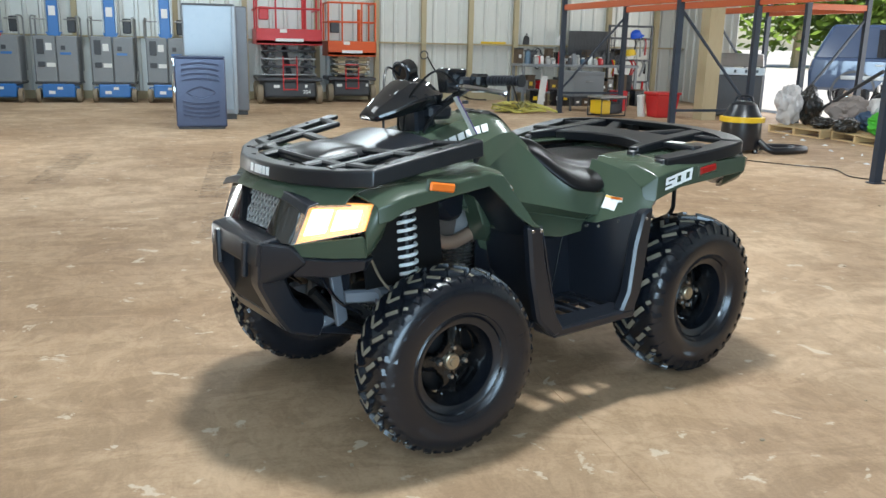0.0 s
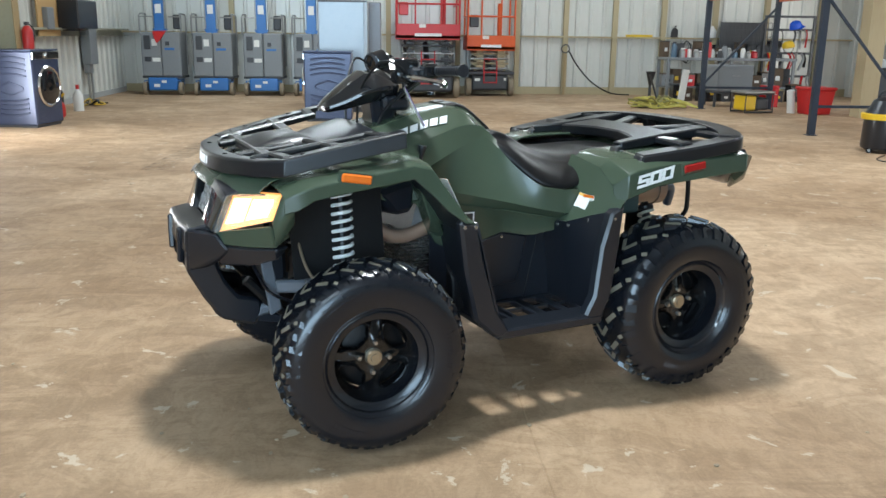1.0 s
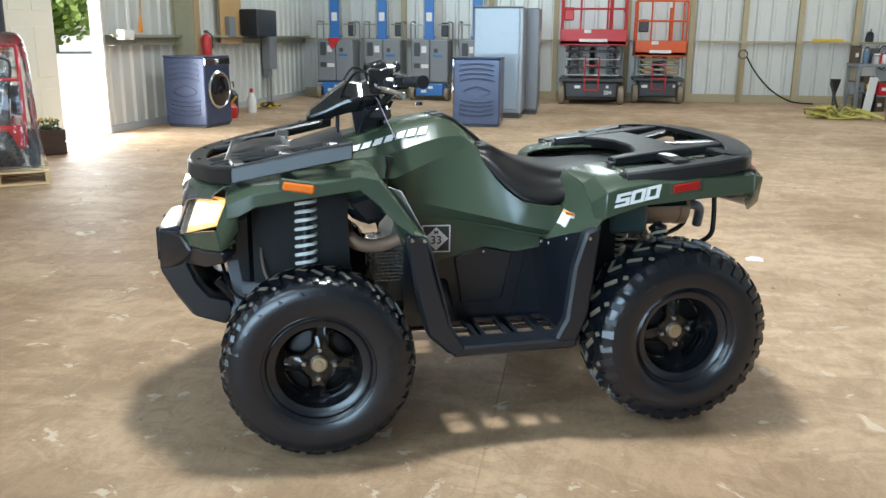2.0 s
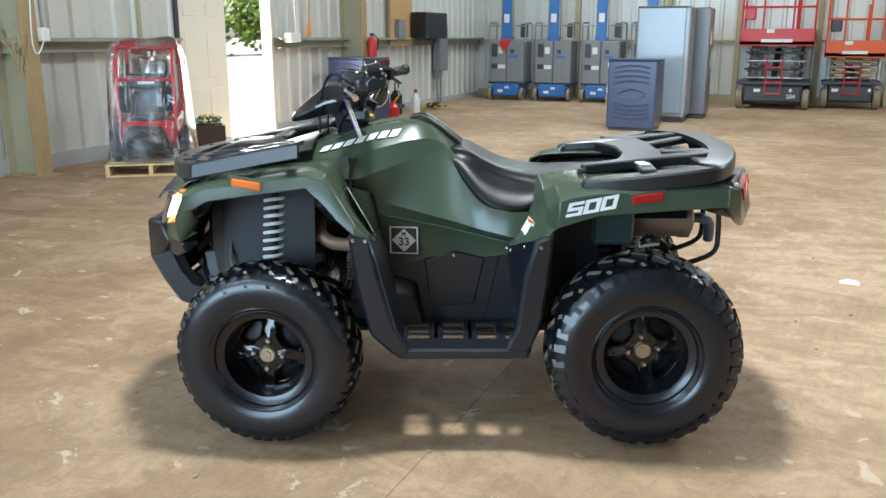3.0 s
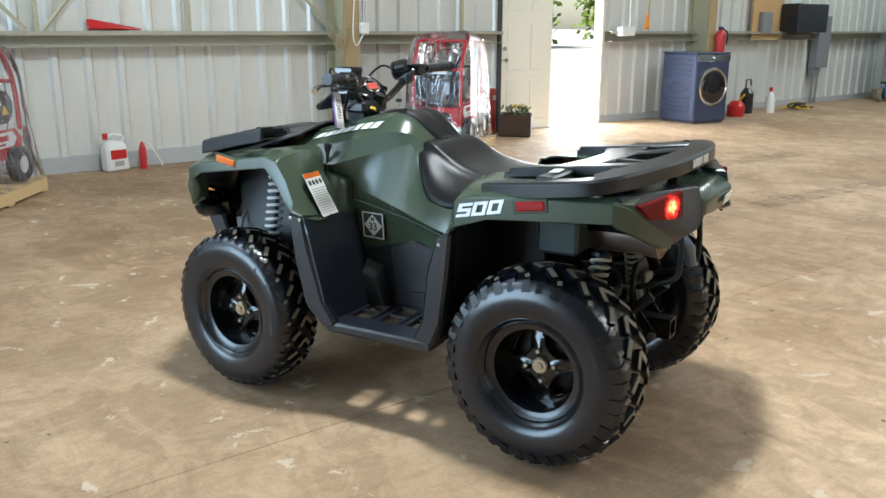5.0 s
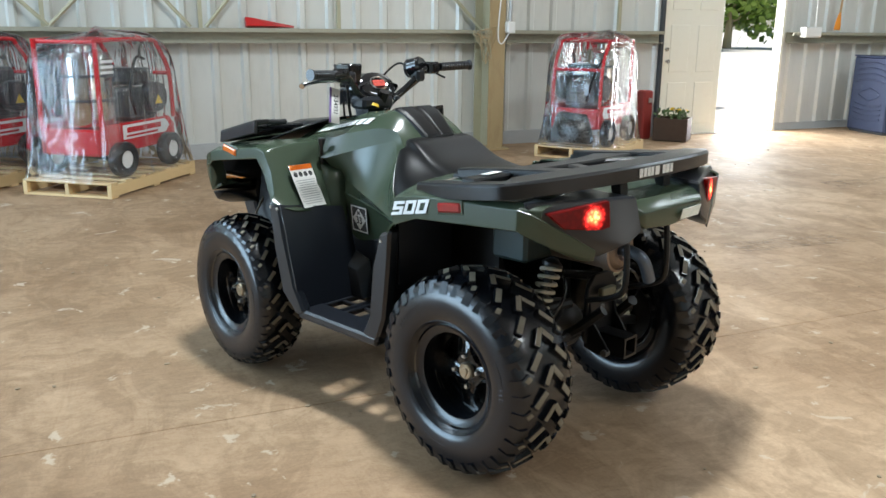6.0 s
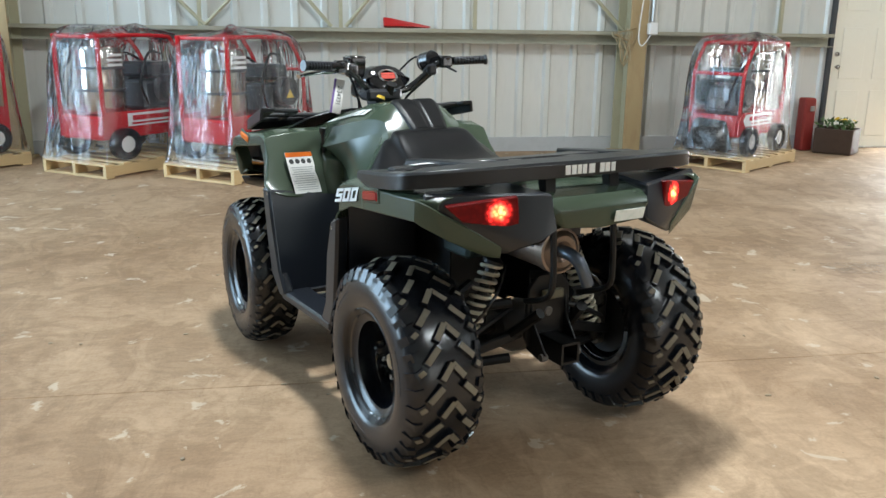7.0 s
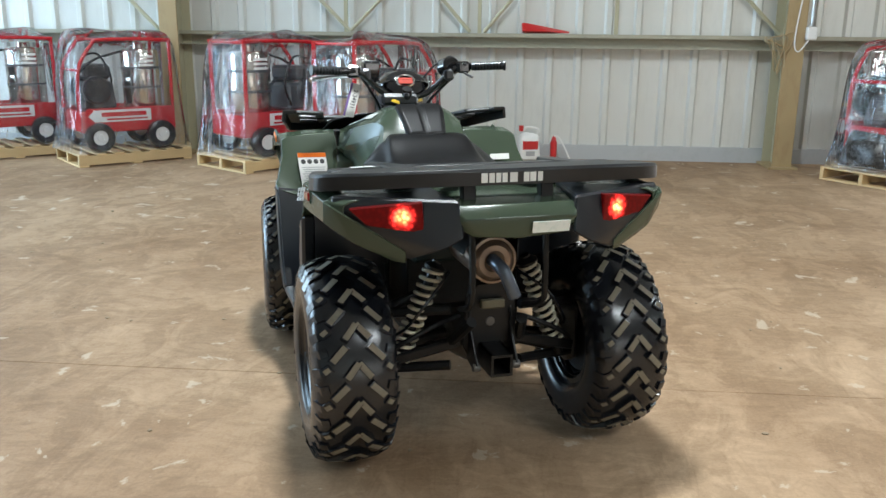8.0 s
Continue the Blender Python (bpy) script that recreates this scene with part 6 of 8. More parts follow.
for s in (1, -1):
    part("rack_bar", prism([(-0.445, 0.292), (-0.455, 0.335), (-0.64, 0.318), (-0.90, 0.330), (-0.90, 0.255), (-0.70, 0.245), (-0.56, 0.262)] if s > 0 else [(-0.445, -0.292), (-0.455, -0.335), (-0.64, -0.318), (-0.90, -0.330), (-0.90, -0.255), (-0.70, -0.245), (-0.56, -0.262)], "xy", 0.0, 0.034, 0.005), RACK_PLASTIC, rrk, m=pose(0, 0, 0.860, 0, 6, 0))
    part("rack_bar", bar((-0.648, s * 0.290, 0.942), (-0.640, s * 0.480, 0.938), 0.058, 0.024), RACK_PLASTIC, rrk)
    part("rack_bar", bar((-0.835, s * 0.30, 0.960), (-0.835, s * 0.46, 0.960), 0.060, 0.024), RACK_PLASTIC, rrk)
    part("rack_foot", hull([(-0.430, s * 0.485, 0.910), (-0.430, s * 0.435, 0.908), (-0.468, s * 0.495, 0.914), (-0.468, s * 0.435, 0.912), (-0.418, s * 0.480, 0.868), (-0.418, s * 0.440, 0.868), (-0.455, s * 0.490, 0.868), (-0.455, s * 0.440, 0.868)], 0.006), RACK_PLASTIC, rrk)
    part("rack_foot", hull([(-0.430, s * 0.335, 0.926), (-0.430, s * 0.290, 0.926), (-0.475, s * 0.335, 0.932), (-0.475, s * 0.290, 0.932), (-0.420, s * 0.332, 0.886), (-0.420, s * 0.295, 0.886), (-0.460, s * 0.332, 0.884), (-0.460, s * 0.295, 0.884)], 0.006), RACK_PLASTIC, rrk)
    part("rack_rod", tube([(-0.452, s * 0.325, 0.908), (-0.448, s * 0.442, 0.898)], 0.007, 8), BARE_STEEL, rrk, "bare steel rod")
    part("rack_strut", bar((-0.720, s * 0.085, 0.952), (-0.930, s * 0.215, 0.972), 0.050, 0.026), RACK_PLASTIC, rrk)
part("rack_bridge", prism([(-0.565, -0.262), (-0.600, -0.18), (-0.625, -0.08), (-0.625, 0.08), (-0.600, 0.18), (-0.565, 0.262), (-0.74, 0.258), (-0.755, 0.12), (-0.755, -0.12), (-0.74, -0.258)], "xy", 0.0, 0.044, 0.006), RACK_PLASTIC, rrk, "raised bridge of the rack behind the seat", m=pose(0, 0, 0.834, 0, 7, 0))
for y in (0.12, -0.12):
    part("rack_post", hull([(-0.90, y - 0.02, 0.975), (-0.90, y + 0.02, 0.975), (-0.95, y - 0.02, 0.975), (-0.95, y + 0.02, 0.975), (-0.93, y - 0.02, 0.89), (-0.93, y + 0.02, 0.89), (-0.96, y - 0.02, 0.89), (-0.96, y + 0.02, 0.89)], 0.003), FRAME_BLACK, rrk)
part("rack_label", box(0, 0, 0, 0.032, 0.074, 0.001), PAPER, rrk, "small white label", m=pose(-0.637, 0.372, 0.955, 0, 4, 8))
lx = 0.0
for k, wd in enumerate((0.016, 0.014, 0.013, 0.013, 0.006, 0.014, 0.0, 0.014, 0.016, 0.013)):
    if wd:
        part("logo_bar", box(0, 0, 0, 0.002, wd * 1.15, 0.027), WHITE_PRINT, rrk, m=pose(-0.9918, 0.088 - lx, 0.968))
    lx += (wd or 0.010) * 1.15 + 0.004

# ---- things in the hall ----
LIFT_BLUE = mat("lift_blue_paint", (0.03, 0.15, 0.42), (0.025, 0.11, 0.32), rough=0.4, scale=30)
LIFT_GREY = mat("lift_grey_cover", (0.20, 0.21, 0.22), (0.16, 0.165, 0.17), rough=0.5, scale=22)
LIFT_RED = mat("lift_red_paint", (0.52, 0.03, 0.035), (0.40, 0.025, 0.03), rough=0.42, scale=20)
LIFT_ORANGE = mat("lift_orange_paint", (0.66, 0.10, 0.02), (0.52, 0.08, 0.02), rough=0.42, scale=20)
DARK_STEEL = mat("dark_grey_steel", (0.045, 0.047, 0.052), (0.030, 0.031, 0.034), rough=0.5, scale=24, bump=0.1)
TAN_TYRE = mat("dusty_solid_tyre", (0.24, 0.19, 0.13), (0.15, 0.12, 0.09), rough=0.8, scale=40, bump=0.2)
TAN_STEEL = mat("dull_tan_steel", (0.38, 0.31, 0.19), (0.26, 0.20, 0.12), rough=0.5, scale=24)
TUBE_STEEL = mat("galvanised_tube", (0.34, 0.34, 0.33), (0.24, 0.24, 0.23), rough=0.4, metal=0.7, scale=30)
NAVY_METAL = mat("blue_grey_appliance", (0.055, 0.070, 0.125), (0.045, 0.058, 0.105), rough=0.32, metal=0.25, scale=90, big=3)
FRIDGE_GREY = mat("fridge_side_grey", (0.27, 0.29, 0.31), (0.23, 0.25, 0.27), rough=0.4, metal=0.3, scale=60)
FILM_BLUE = mat("pale_blue_film", (0.26, 0.32, 0.38), (0.22, 0.28, 0.34), rough=0.22, scale=12)
GLASS_DARK = mat("dark_door_glass", (0.010, 0.010, 0.012), (0.014, 0.014, 0.016), rough=0.08, scale=40, coat=0.5)
RACK_BLUE = mat("rack_upright_paint", (0.022, 0.032, 0.050), (0.016, 0.022, 0.034), rough=0.5, scale=30, bump=0.1)
RACK_ORANGE = mat("rack_beam_paint", (0.48, 0.10, 0.03), (0.36, 0.075, 0.025), rough=0.5, scale=26)
CART_RED = mat("cart_red_paint", (0.48, 0.012, 0.018), (0.38, 0.010, 0.014), rough=0.3, scale=30, coat=0.3)
STAINLESS = mat("stainless_coil", (0.62, 0.58, 0.52), (0.52, 0.47, 0.40), rough=0.22, metal=1.0, scale=30, stretch=(1, 1, 0.1))
SOFT_WHITE = mat("white_plastic", (0.72, 0.71, 0.68), (0.64, 0.63, 0.60), rough=0.45, scale=30)
RED_PLASTIC = mat("red_plastic", (0.50, 0.02, 0.02), (0.40, 0.015, 0.015), rough=0.4, scale=40)
BAG_WHITE = mat("white_bag_film", (0.60, 0.58, 0.57), (0.38, 0.37, 0.37), rough=0.35, scale=30, bump=0.8)
BAG_BLACK = mat("black_bag_film", (0.03, 0.028, 0.026), (0.05, 0.045, 0.04), rough=0.35, scale=30, bump=0.5)
BAG_GREEN = mat("green_cloth_bag", (0.06, 0.42, 0.03), (0.045, 0.32, 0.025), rough=0.7, scale=40, bump=0.4)
CLOTH_BLUE = mat("dull_blue_cloth", (0.05, 0.09, 0.16), (0.03, 0.05, 0.10), rough=0.8, scale=30, bump=0.4)
PLAID = mat("grey_plaid_cloth", (0.28, 0.24, 0.22), (0.10, 0.08, 0.08), rough=0.8, scale=16, bump=0.4)
WRAP = film_mat("clear_wrap_film")


def cyl(a, b, radius, seg=16):
    return tube([a, b], radius, seg)


def disc_wheel(name, parent, c, radius, width, tyre_mat, hub_mat, axis="y"):
    """A small tyre with a hub, turned on the y or x axis."""
    h = width / 2
    prof = [(radius * 0.5, h * 0.8), (radius * 0.8, h), (radius * 0.97, h * 0.7), (radius, 0), (radius * 0.97, -h * 0.7), (radius * 0.8, -h), (radius * 0.5, -h * 0.8)]
    t = part(name, lathe(prof, 24, axis, close=True), tyre_mat, parent, m=Matrix.Translation(c))
    part("hub", lathe([(0.0001, h * 0.75), (radius * 0.2, h * 0.75), (radius * 0.25, h * 0.55), (radius * 0.53, h * 0.6), (radius * 0.53, -h * 0.6), (0.0001, -h * 0.6)], 20, axis), hub_mat, t)
    return t


# four mast lifts by the north wall
def mast_lift(x, y, cloth=False):
    t = thing("mast_lift", pose(x, y, 0), "grey and blue mast lift by the wall" + (", red cloth on top" if cloth else ""), "mast lift", "mast lifts along the wall")
    part("base", box(0, 0.35, 0.23, 0.60, 0.70, 0.26, 0.02), LIFT_BLUE, t, "blue painted base")
    for sx in (-0.37, 0.37):
        disc_wheel("wheel", t, (sx, 0.06, 0.14), 0.14, 0.09, TAN_TYRE, DARK_STEEL, "x")
        part("outrigger", tube([(sx * 0.7, 0.02, 0.30), (sx, 0.02, 0.30), (sx, 0.02, 0.16)], 0.014, 6), LIFT_BLUE, t)
    part("cover", box(-0.20, 0.32, 0.84, 0.40, 0.62, 0.90, 0.02), LIFT_GREY, t, "grey moulded cover")
    part("cover", box(0.205, 0.32, 0.84, 0.39, 0.62, 0.90, 0.02), LIFT_GREY, t, "grey moulded cover")
    part("skirt", box(0, 0.34, 0.375, 0.84, 0.60, 0.05, 0.01), DARK_STEEL, t)
    part("control_panel", box(-0.27, 0.004, 1.08, 0.13, 0.02, 0.28, 0.006), DARK_STEEL, t)
    part("socket_panel", box(-0.27, 0.004, 0.74, 0.13, 0.02, 0.10, 0.006), DARK_STEEL, t)
    part("screen", box(0.14, 0.004, 1.06, 0.08, 0.02, 0.08, 0.004), DARK_STEEL, t)
    part("sticker", box(-0.12, 0.008, 1.08, 0.11, 0.01, 0.14), PAPER, t)
    part("sticker", box(-0.10, 0.008, 0.73, 0.16, 0.01, 0.08), PAPER, t)
    part("stripe", box(0.18, 0.008, 0.95, 0.20, 0.01, 0.045), LIFT_BLUE, t)
    part("sticker", box(-0.12, -0.004, 0.20, 0.12, 0.01, 0.06), PAPER, t)
    part("sticker", box(0.03, -0.004, 0.28, 0.10, 0.01, 0.05), PAPER, t)
    part("mast", box(-0.02, 0.16, 1.95, 0.20, 0.16, 1.5, 0.012), LIFT_BLUE, t, "blue mast")
    part("mast_foot", hull([(-0.17, 0.08, 1.36), (0.13, 0.08, 1.36), (-0.17, 0.24, 1.36), (0.13, 0.24, 1.36), (-0.05, 0.1, 1.18), (0.02, 0.1, 1.18), (-0.05, 0.2, 1.18), (0.02, 0.2, 1.18)], 0.008), LIFT_BLUE, t)
    for sx in (-0.14, 0.10):
        part("mast_rail", box(sx, 0.16, 2.0, 0.03, 0.10, 1.4, 0.004), TUBE_STEEL, t)
    part("sticker", box(-0.02, 0.075, 1.76, 0.12, 0.01, 0.18), PAPER, t)
    for sx in (-0.42, 0.42):
        part("guard_rail", tube([(sx, 0.08, 1.26), (sx, 0.08, 1.62), (sx * 0.95, 0.12, 1.66), (sx * 0.95, 0.50, 1.66), (sx, 0.56, 1.62), (sx, 0.56, 0.60)], 0.018, 8), TUBE_STEEL, t)
        part("guard_rail", tube([(sx, 0.10, 1.60), (sx * 0.4, 0.14, 1.60)], 0.014, 8), TUBE_STEEL, t)
    part("seat_back", box(0.27, 0.45, 1.50, 0.16, 0.10, 0.30, 0.02), DARK_STEEL, t)
    if cloth:
        c = part("red_cloth", hull([(-0.16, -0.01, 1.30), (0.14, -0.01, 1.30), (-0.10, -0.03, 1.10), (0.05, -0.03, 1.18), (-0.15, 0.1, 1.32), (0.12, 0.1, 1.32), (-0.06, -0.04, 1.04)], 0.02), RED_PLASTIC, t, "crumpled red cloth")
    return t


for k, x in enumerate((-3.90, -2.84, -1.80, -0.76)):
    mast_lift(x, 18.3, k == 0)


# front-loading dryers with pressed side panels
def dryer(m, label):
    """Front towards +x, sides towards -y and +y."""
    t = thing("dryer", m, label, "dryer", "front-loading dryers")
    part("body", box(0, 0, 0.53, 0.72, 0.68, 1.00, 0.02), NAVY_METAL, t)
    part("top_panel", box(0.0, 0, 1.04, 0.73, 0.69, 0.025, 0.01), NAVY_METAL, t)
    part("foot_strip", box(0, 0, 0.02, 0.66, 0.62, 0.04), DARK_STEEL, t)
    for s in (-1, 1):
        for k in range(9):
            z0 = 0.92 - 0.075 * k if k < 4 else 0.40 - 0.065 * (k - 5)
            if k == 4:
                continue
            w0 = 0.26
            part("pressed_ridge", tube([(w0 * u, s * 0.341, z0 + 0.035 * (1 - u * u) * (1 if k < 4 else -1)) for u in np.linspace(-1, 1, 9)], 0.013, 8), NAVY_METAL, t)
        part("pressed_panel", tube([(0.16 * math.cos(a) ** 3 + 0.04 * math.cos(a), s * 0.341, 0.53 + 0.085 * math.sin(a)) for a in np.linspace(0, 2 * math.pi, 25)], 0.012, 8), NAVY_METAL, t)
    part("control_strip", box(0.362, 0, 0.97, 0.02, 0.66, 0.10, 0.006), CHROME, t, "bright control strip")
    part("dial", lathe([(0.0001, 0.03), (0.035, 0.03), (0.04, 0.0), (0.0001, 0.0)], 20, "x"), CHROME, t, m=pose(0.37, 0, 0.97))
    d = part("door", lathe([(0.0001, 0.03), (0.20, 0.045), (0.245, 0.03), (0.26, 0.0), (0.0001, 0.0)], 36, "x"), GLASS_DARK, t, "round dark glass door", m=pose(0.36, 0, 0.55))
    part("door_ring", lathe([(0.245, 0.03), (0.265, 0.04), (0.285, 0.02), (0.285, 0.0), (0.245, 0.0)], 36, "x", close=True), CHROME, d, "bright door ring")
    return t


dryer(pose(-0.10, 13.36, 0, 0, 0, 180), "blue-grey front-loading dryer standing in the open hall")
dryer(pose(-4.29, 12.30, 0, 0, 0, -9), "blue-grey front-loading dryer beside the metal wall")

# tall refrigerator with blue film, and a second one behind
fr = thing("refrigerator", pose(0.06, 14.85, 0), "tall grey refrigerator with pale blue film on its front", "refrigerator")
part("body", box(0, 0.05, 0.97, 0.84, 0.66, 1.76, 0.02), FRIDGE_GREY, fr)
part("film_panel", box(-0.02, -0.292, 0.99, 0.74, 0.012, 1.66, 0.004), FILM_BLUE, fr, "pale blue film over the front panel")
part("edge_guard", box(0.385, -0.295, 0.97, 0.05, 0.016, 1.76, 0.004), FRIDGE_GREY, fr)
part("top_guard", box(0, -0.295, 1.83, 0.82, 0.018, 0.03, 0.004), DARK_STEEL, fr)
part("foot", box(0, 0.05, 0.045, 0.78, 0.6, 0.09), DARK_STEEL, fr)
fr2 = thing("refrigerator", pose(0.30, 15.75, 0), "tall dark grey refrigerator with paper labels behind the other", "refrigerator")
part("body", box(0, 0, 0.96, 0.80, 0.62, 1.78, 0.02), mat("fridge_dark_side", (0.16, 0.16, 0.17), (0.12, 0.12, 0.13), rough=0.4, metal=0.3, scale=40), fr2)
part("label_sheet", box(0.404, -0.08, 1.35, 0.006, 0.16, 0.22), PAPER, fr2)
part("label_sheet", box(0.404, 0.10, 1.0, 0.006, 0.12, 0.30), PAPER, fr2)
part("foot", box(0, 0, 0.035, 0.74, 0.56, 0.07), DARK_STEEL, fr2)


# scissor lifts
def scissor_lift(x, y, wide, deck_z, deck_h, paint, stack_mat, label):
    t = thing("scissor_lift", pose(x, y, 0), label, "scissor lift", "scissor lifts along the wall")
    h = wide / 2
    part("chassis", box(0, 0.75, 0.30, wide - 0.26, 1.5, 0.34, 0.03), DARK_STEEL, t)
    part("chassis_top", box(0, 0.75, 0.50, wide, 1.6, 0.07, 0.015), DARK_STEEL, t)
    for sx in (-1, 1):
        for sy in (0.12, 1.35):
            disc_wheel("wheel", t, (sx * (h - 0.06), sy, 0.20), 0.20, 0.13, TAN_TYRE, DARK_STEEL, "x")
    part("front_plate", box(0, -0.01, 0.30, wide - 0.36, 0.02, 0.26, 0.006), DARK_STEEL, t)
    for w_, x_, z_ in ((0.12, -0.28, 0.36), (0.05, 0.33, 0.37)):
        part("sticker", box(x_, -0.024, z_, w_, 0.006, 0.06), PAPER, t)
    n = 4
    z0, dz = 0.56, (deck_z - 0.56) / 4
    for k in range(n):
        za, zb = z0 + k * dz, z0 + (k + 1) * dz
        for sx in (-1, 1):
            part("scissor_arm", bar((sx * (h - 0.20), 0.08, za + 0.02), (sx * (h - 0.20), 1.45, zb - 0.02), 0.05, 0.07, 0.004), stack_mat, t)
            part("scissor_arm", bar((sx * (h - 0.28), 1.45, za + 0.02), (sx * (h - 0.28), 0.08, zb - 0.02), 0.05, 0.07, 0.004), stack_mat, t)
        part("cross_tube", cyl((-h + 0.12, 0.08, za + 0.04), (h - 0.12, 0.08, za + 0.04), 0.022, 10), stack_mat if k % 2 else TUBE_STEEL, t)
        part("pivot_block", box(-h + 0.30, 0.06, za + 0.09, 0.16, 0.10, 0.06, 0.01), stack_mat, t)
        part("pivot_block", box(h - 0.30, 0.06, za + 0.09, 0.16, 0.10, 0.06, 0.01), stack_mat, t)
    part("ram", cyl((0, 0.2, 0.62), (0, 1.3, deck_z - 0.1), 0.06, 12), DARK_STEEL, t)
    part("deck", box(0, 0.78, deck_z + 0.05, wide, 1.7, 0.10, 0.012), paint, t)
    part("toe_board", box(0, -0.06, deck_z + deck_h / 2 + 0.02, wide, 0.02, deck_h, 0.006), paint, t)
    for sx in (-1, 1):
        part("toe_board", box(sx * (h - 0.012), 0.78, deck_z + deck_h / 2 + 0.02, 0.02, 1.7, deck_h, 0.006), paint, t)
        for yy in (-0.05, 0.75, 1.6):
            part("rail_post", cyl((sx * (h - 0.02), yy, deck_z + deck_h), (sx * (h - 0.02), yy, deck_z + 1.12), 0.020, 8), paint, t)
        for zz in (0.72, 1.12):
            part("rail", cyl((sx * (h - 0.02), -0.05, deck_z + zz), (sx * (h - 0.02), 1.6, deck_z + zz), 0.020, 8), paint, t)
    for xx in (-0.16, 0.16):
        part("gate_post", cyl((xx * wide / 0.8, -0.05, deck_z + deck_h), (xx * wide / 0.8, -0.05, deck_z + 1.12), 0.018, 8), paint, t)
    for yy in (-0.05, 1.6):
        for zz in (0.72, 1.12):
            part("rail", cyl((-h + 0.02, yy, deck_z + zz), (h - 0.02, yy, deck_z + zz), 0.020, 8), paint, t)
    part("control_box", box(-h + 0.16, 0.02, deck_z + 0.62, 0.20, 0.14, 0.26, 0.02), paint if paint is LIFT_RED else DARK_STEEL, t)
    part("hydraulic_mast", cyl((h - 0.32, 0.3, deck_z + 0.1), (h - 0.32, 0.3, deck_z + 1.0), 0.04, 10), paint, t)
    for xx in (-0.14, 0.14):
        part("ladder_rail", cyl((xx, -0.05, 0.28), (xx, -0.05, deck_z - 0.22), 0.014, 8), LIFT_RED, t)
    for zz in (0.30, 0.52, 0.80):
        part("ladder_rung", cyl((-0.14, -0.05, zz), (0.14, -0.05, zz), 0.014, 8), LIFT_RED, t)
    part("sign_plate", box(0.0, -0.074, deck_z + 0.10, wide * 0.42, 0.006, 0.06), PAPER, t)
    part("sign_plate", box(-0.12, -0.074, deck_z + deck_h - 0.02, 0.14, 0.006, 0.07), PAPER, t)
    return t


red_lift = scissor_lift(1.66, 18.05, 1.34, 1.20, 0.30, LIFT_RED, DARK_STEEL, "red scissor lift with a dark folded stack and dusty tyres")
words("204", 0.11, WHITE_PRINT, red_lift, Matrix.Translation((0.34, -0.024, 0.25)) @ Matrix.Rotation(radians(90), 4, "X"), "lift_number")
scissor_lift(3.06, 18.70, 1.06, 0.98, 0.30, LIFT_ORANGE, TAN_STEEL, "orange scissor lift with a tan folded stack")


# pallets with wrapped hot-water washers
def pallet(m, lx, ly):
    t = thing("pallet", m, "pale new timber shipping pallet on the floor", "pallet", "pallets along the wall")
    for k in range(7):
        x = -lx / 2 + 0.05 + k * (lx - 0.10) / 6
        part("deck_board", box(x, 0, 0.121, 0.095, ly, 0.018, 0.002), PALLET_WOOD, t)
    for y in (-ly / 2 + 0.02, 0, ly / 2 - 0.02):
        part("stringer", box(0, y, 0.065, lx, 0.04, 0.092, 0.003), PALLET_WOOD, t)
    for x in (-lx / 2 + 0.05, 0, lx / 2 - 0.05):
        part("bottom_board", box(x, 0, 0.010, 0.095, ly, 0.018, 0.002), PALLET_WOOD, t)
    return t


def wrap_skin(lx, ly, h, seed):
    """A loose film cover over a cart: taut over the top, in folds down the sides, spreading at the hem."""
    rnd = random.Random(seed)
    n, rows = 56, []
    ph = [rnd.uniform(0, 6.28) for _ in range(6)]
    for j, z in enumerate((0.0, 0.12, 0.35, 0.62, 0.86, 0.97, 1.0)):
        row = []
        for k in range(n):
            a = 2 * math.pi * k / n
            c, s = math.cos(a), math.sin(a)
            e = 0.30
            ux, uy = math.copysign(abs(c) ** e, c), math.copysign(abs(s) ** e, s)
            grow = (1.05, 1.0, 0.95, 0.93, 0.90, 0.80, 0.60)[j]
            fold = 1 + (0.030 if j < 5 else 0.008) * (math.sin(9 * a + ph[0] + j * 0.7) + 0.7 * math.sin(17 * a + ph[1] - j)) * (1.3 - z)
            top = 0.055 * math.sin(2 * a + ph[2]) + 0.03 * math.sin(5 * a + ph[3])
            row.append((ux * lx / 2 * grow * fold, uy * ly / 2 * grow * fold, h * z + (top if j >= 4 else 0)))
        rows.append(row + [row[0]])
    rows.append([(p[0] * 0.02, p[1] * 0.02, h * 1.03) for p in rows[-1]])
    bm = sheet(rows)
    bmesh.ops.remove_doubles(bm, verts=bm.verts, dist=1e-4)
    return bm


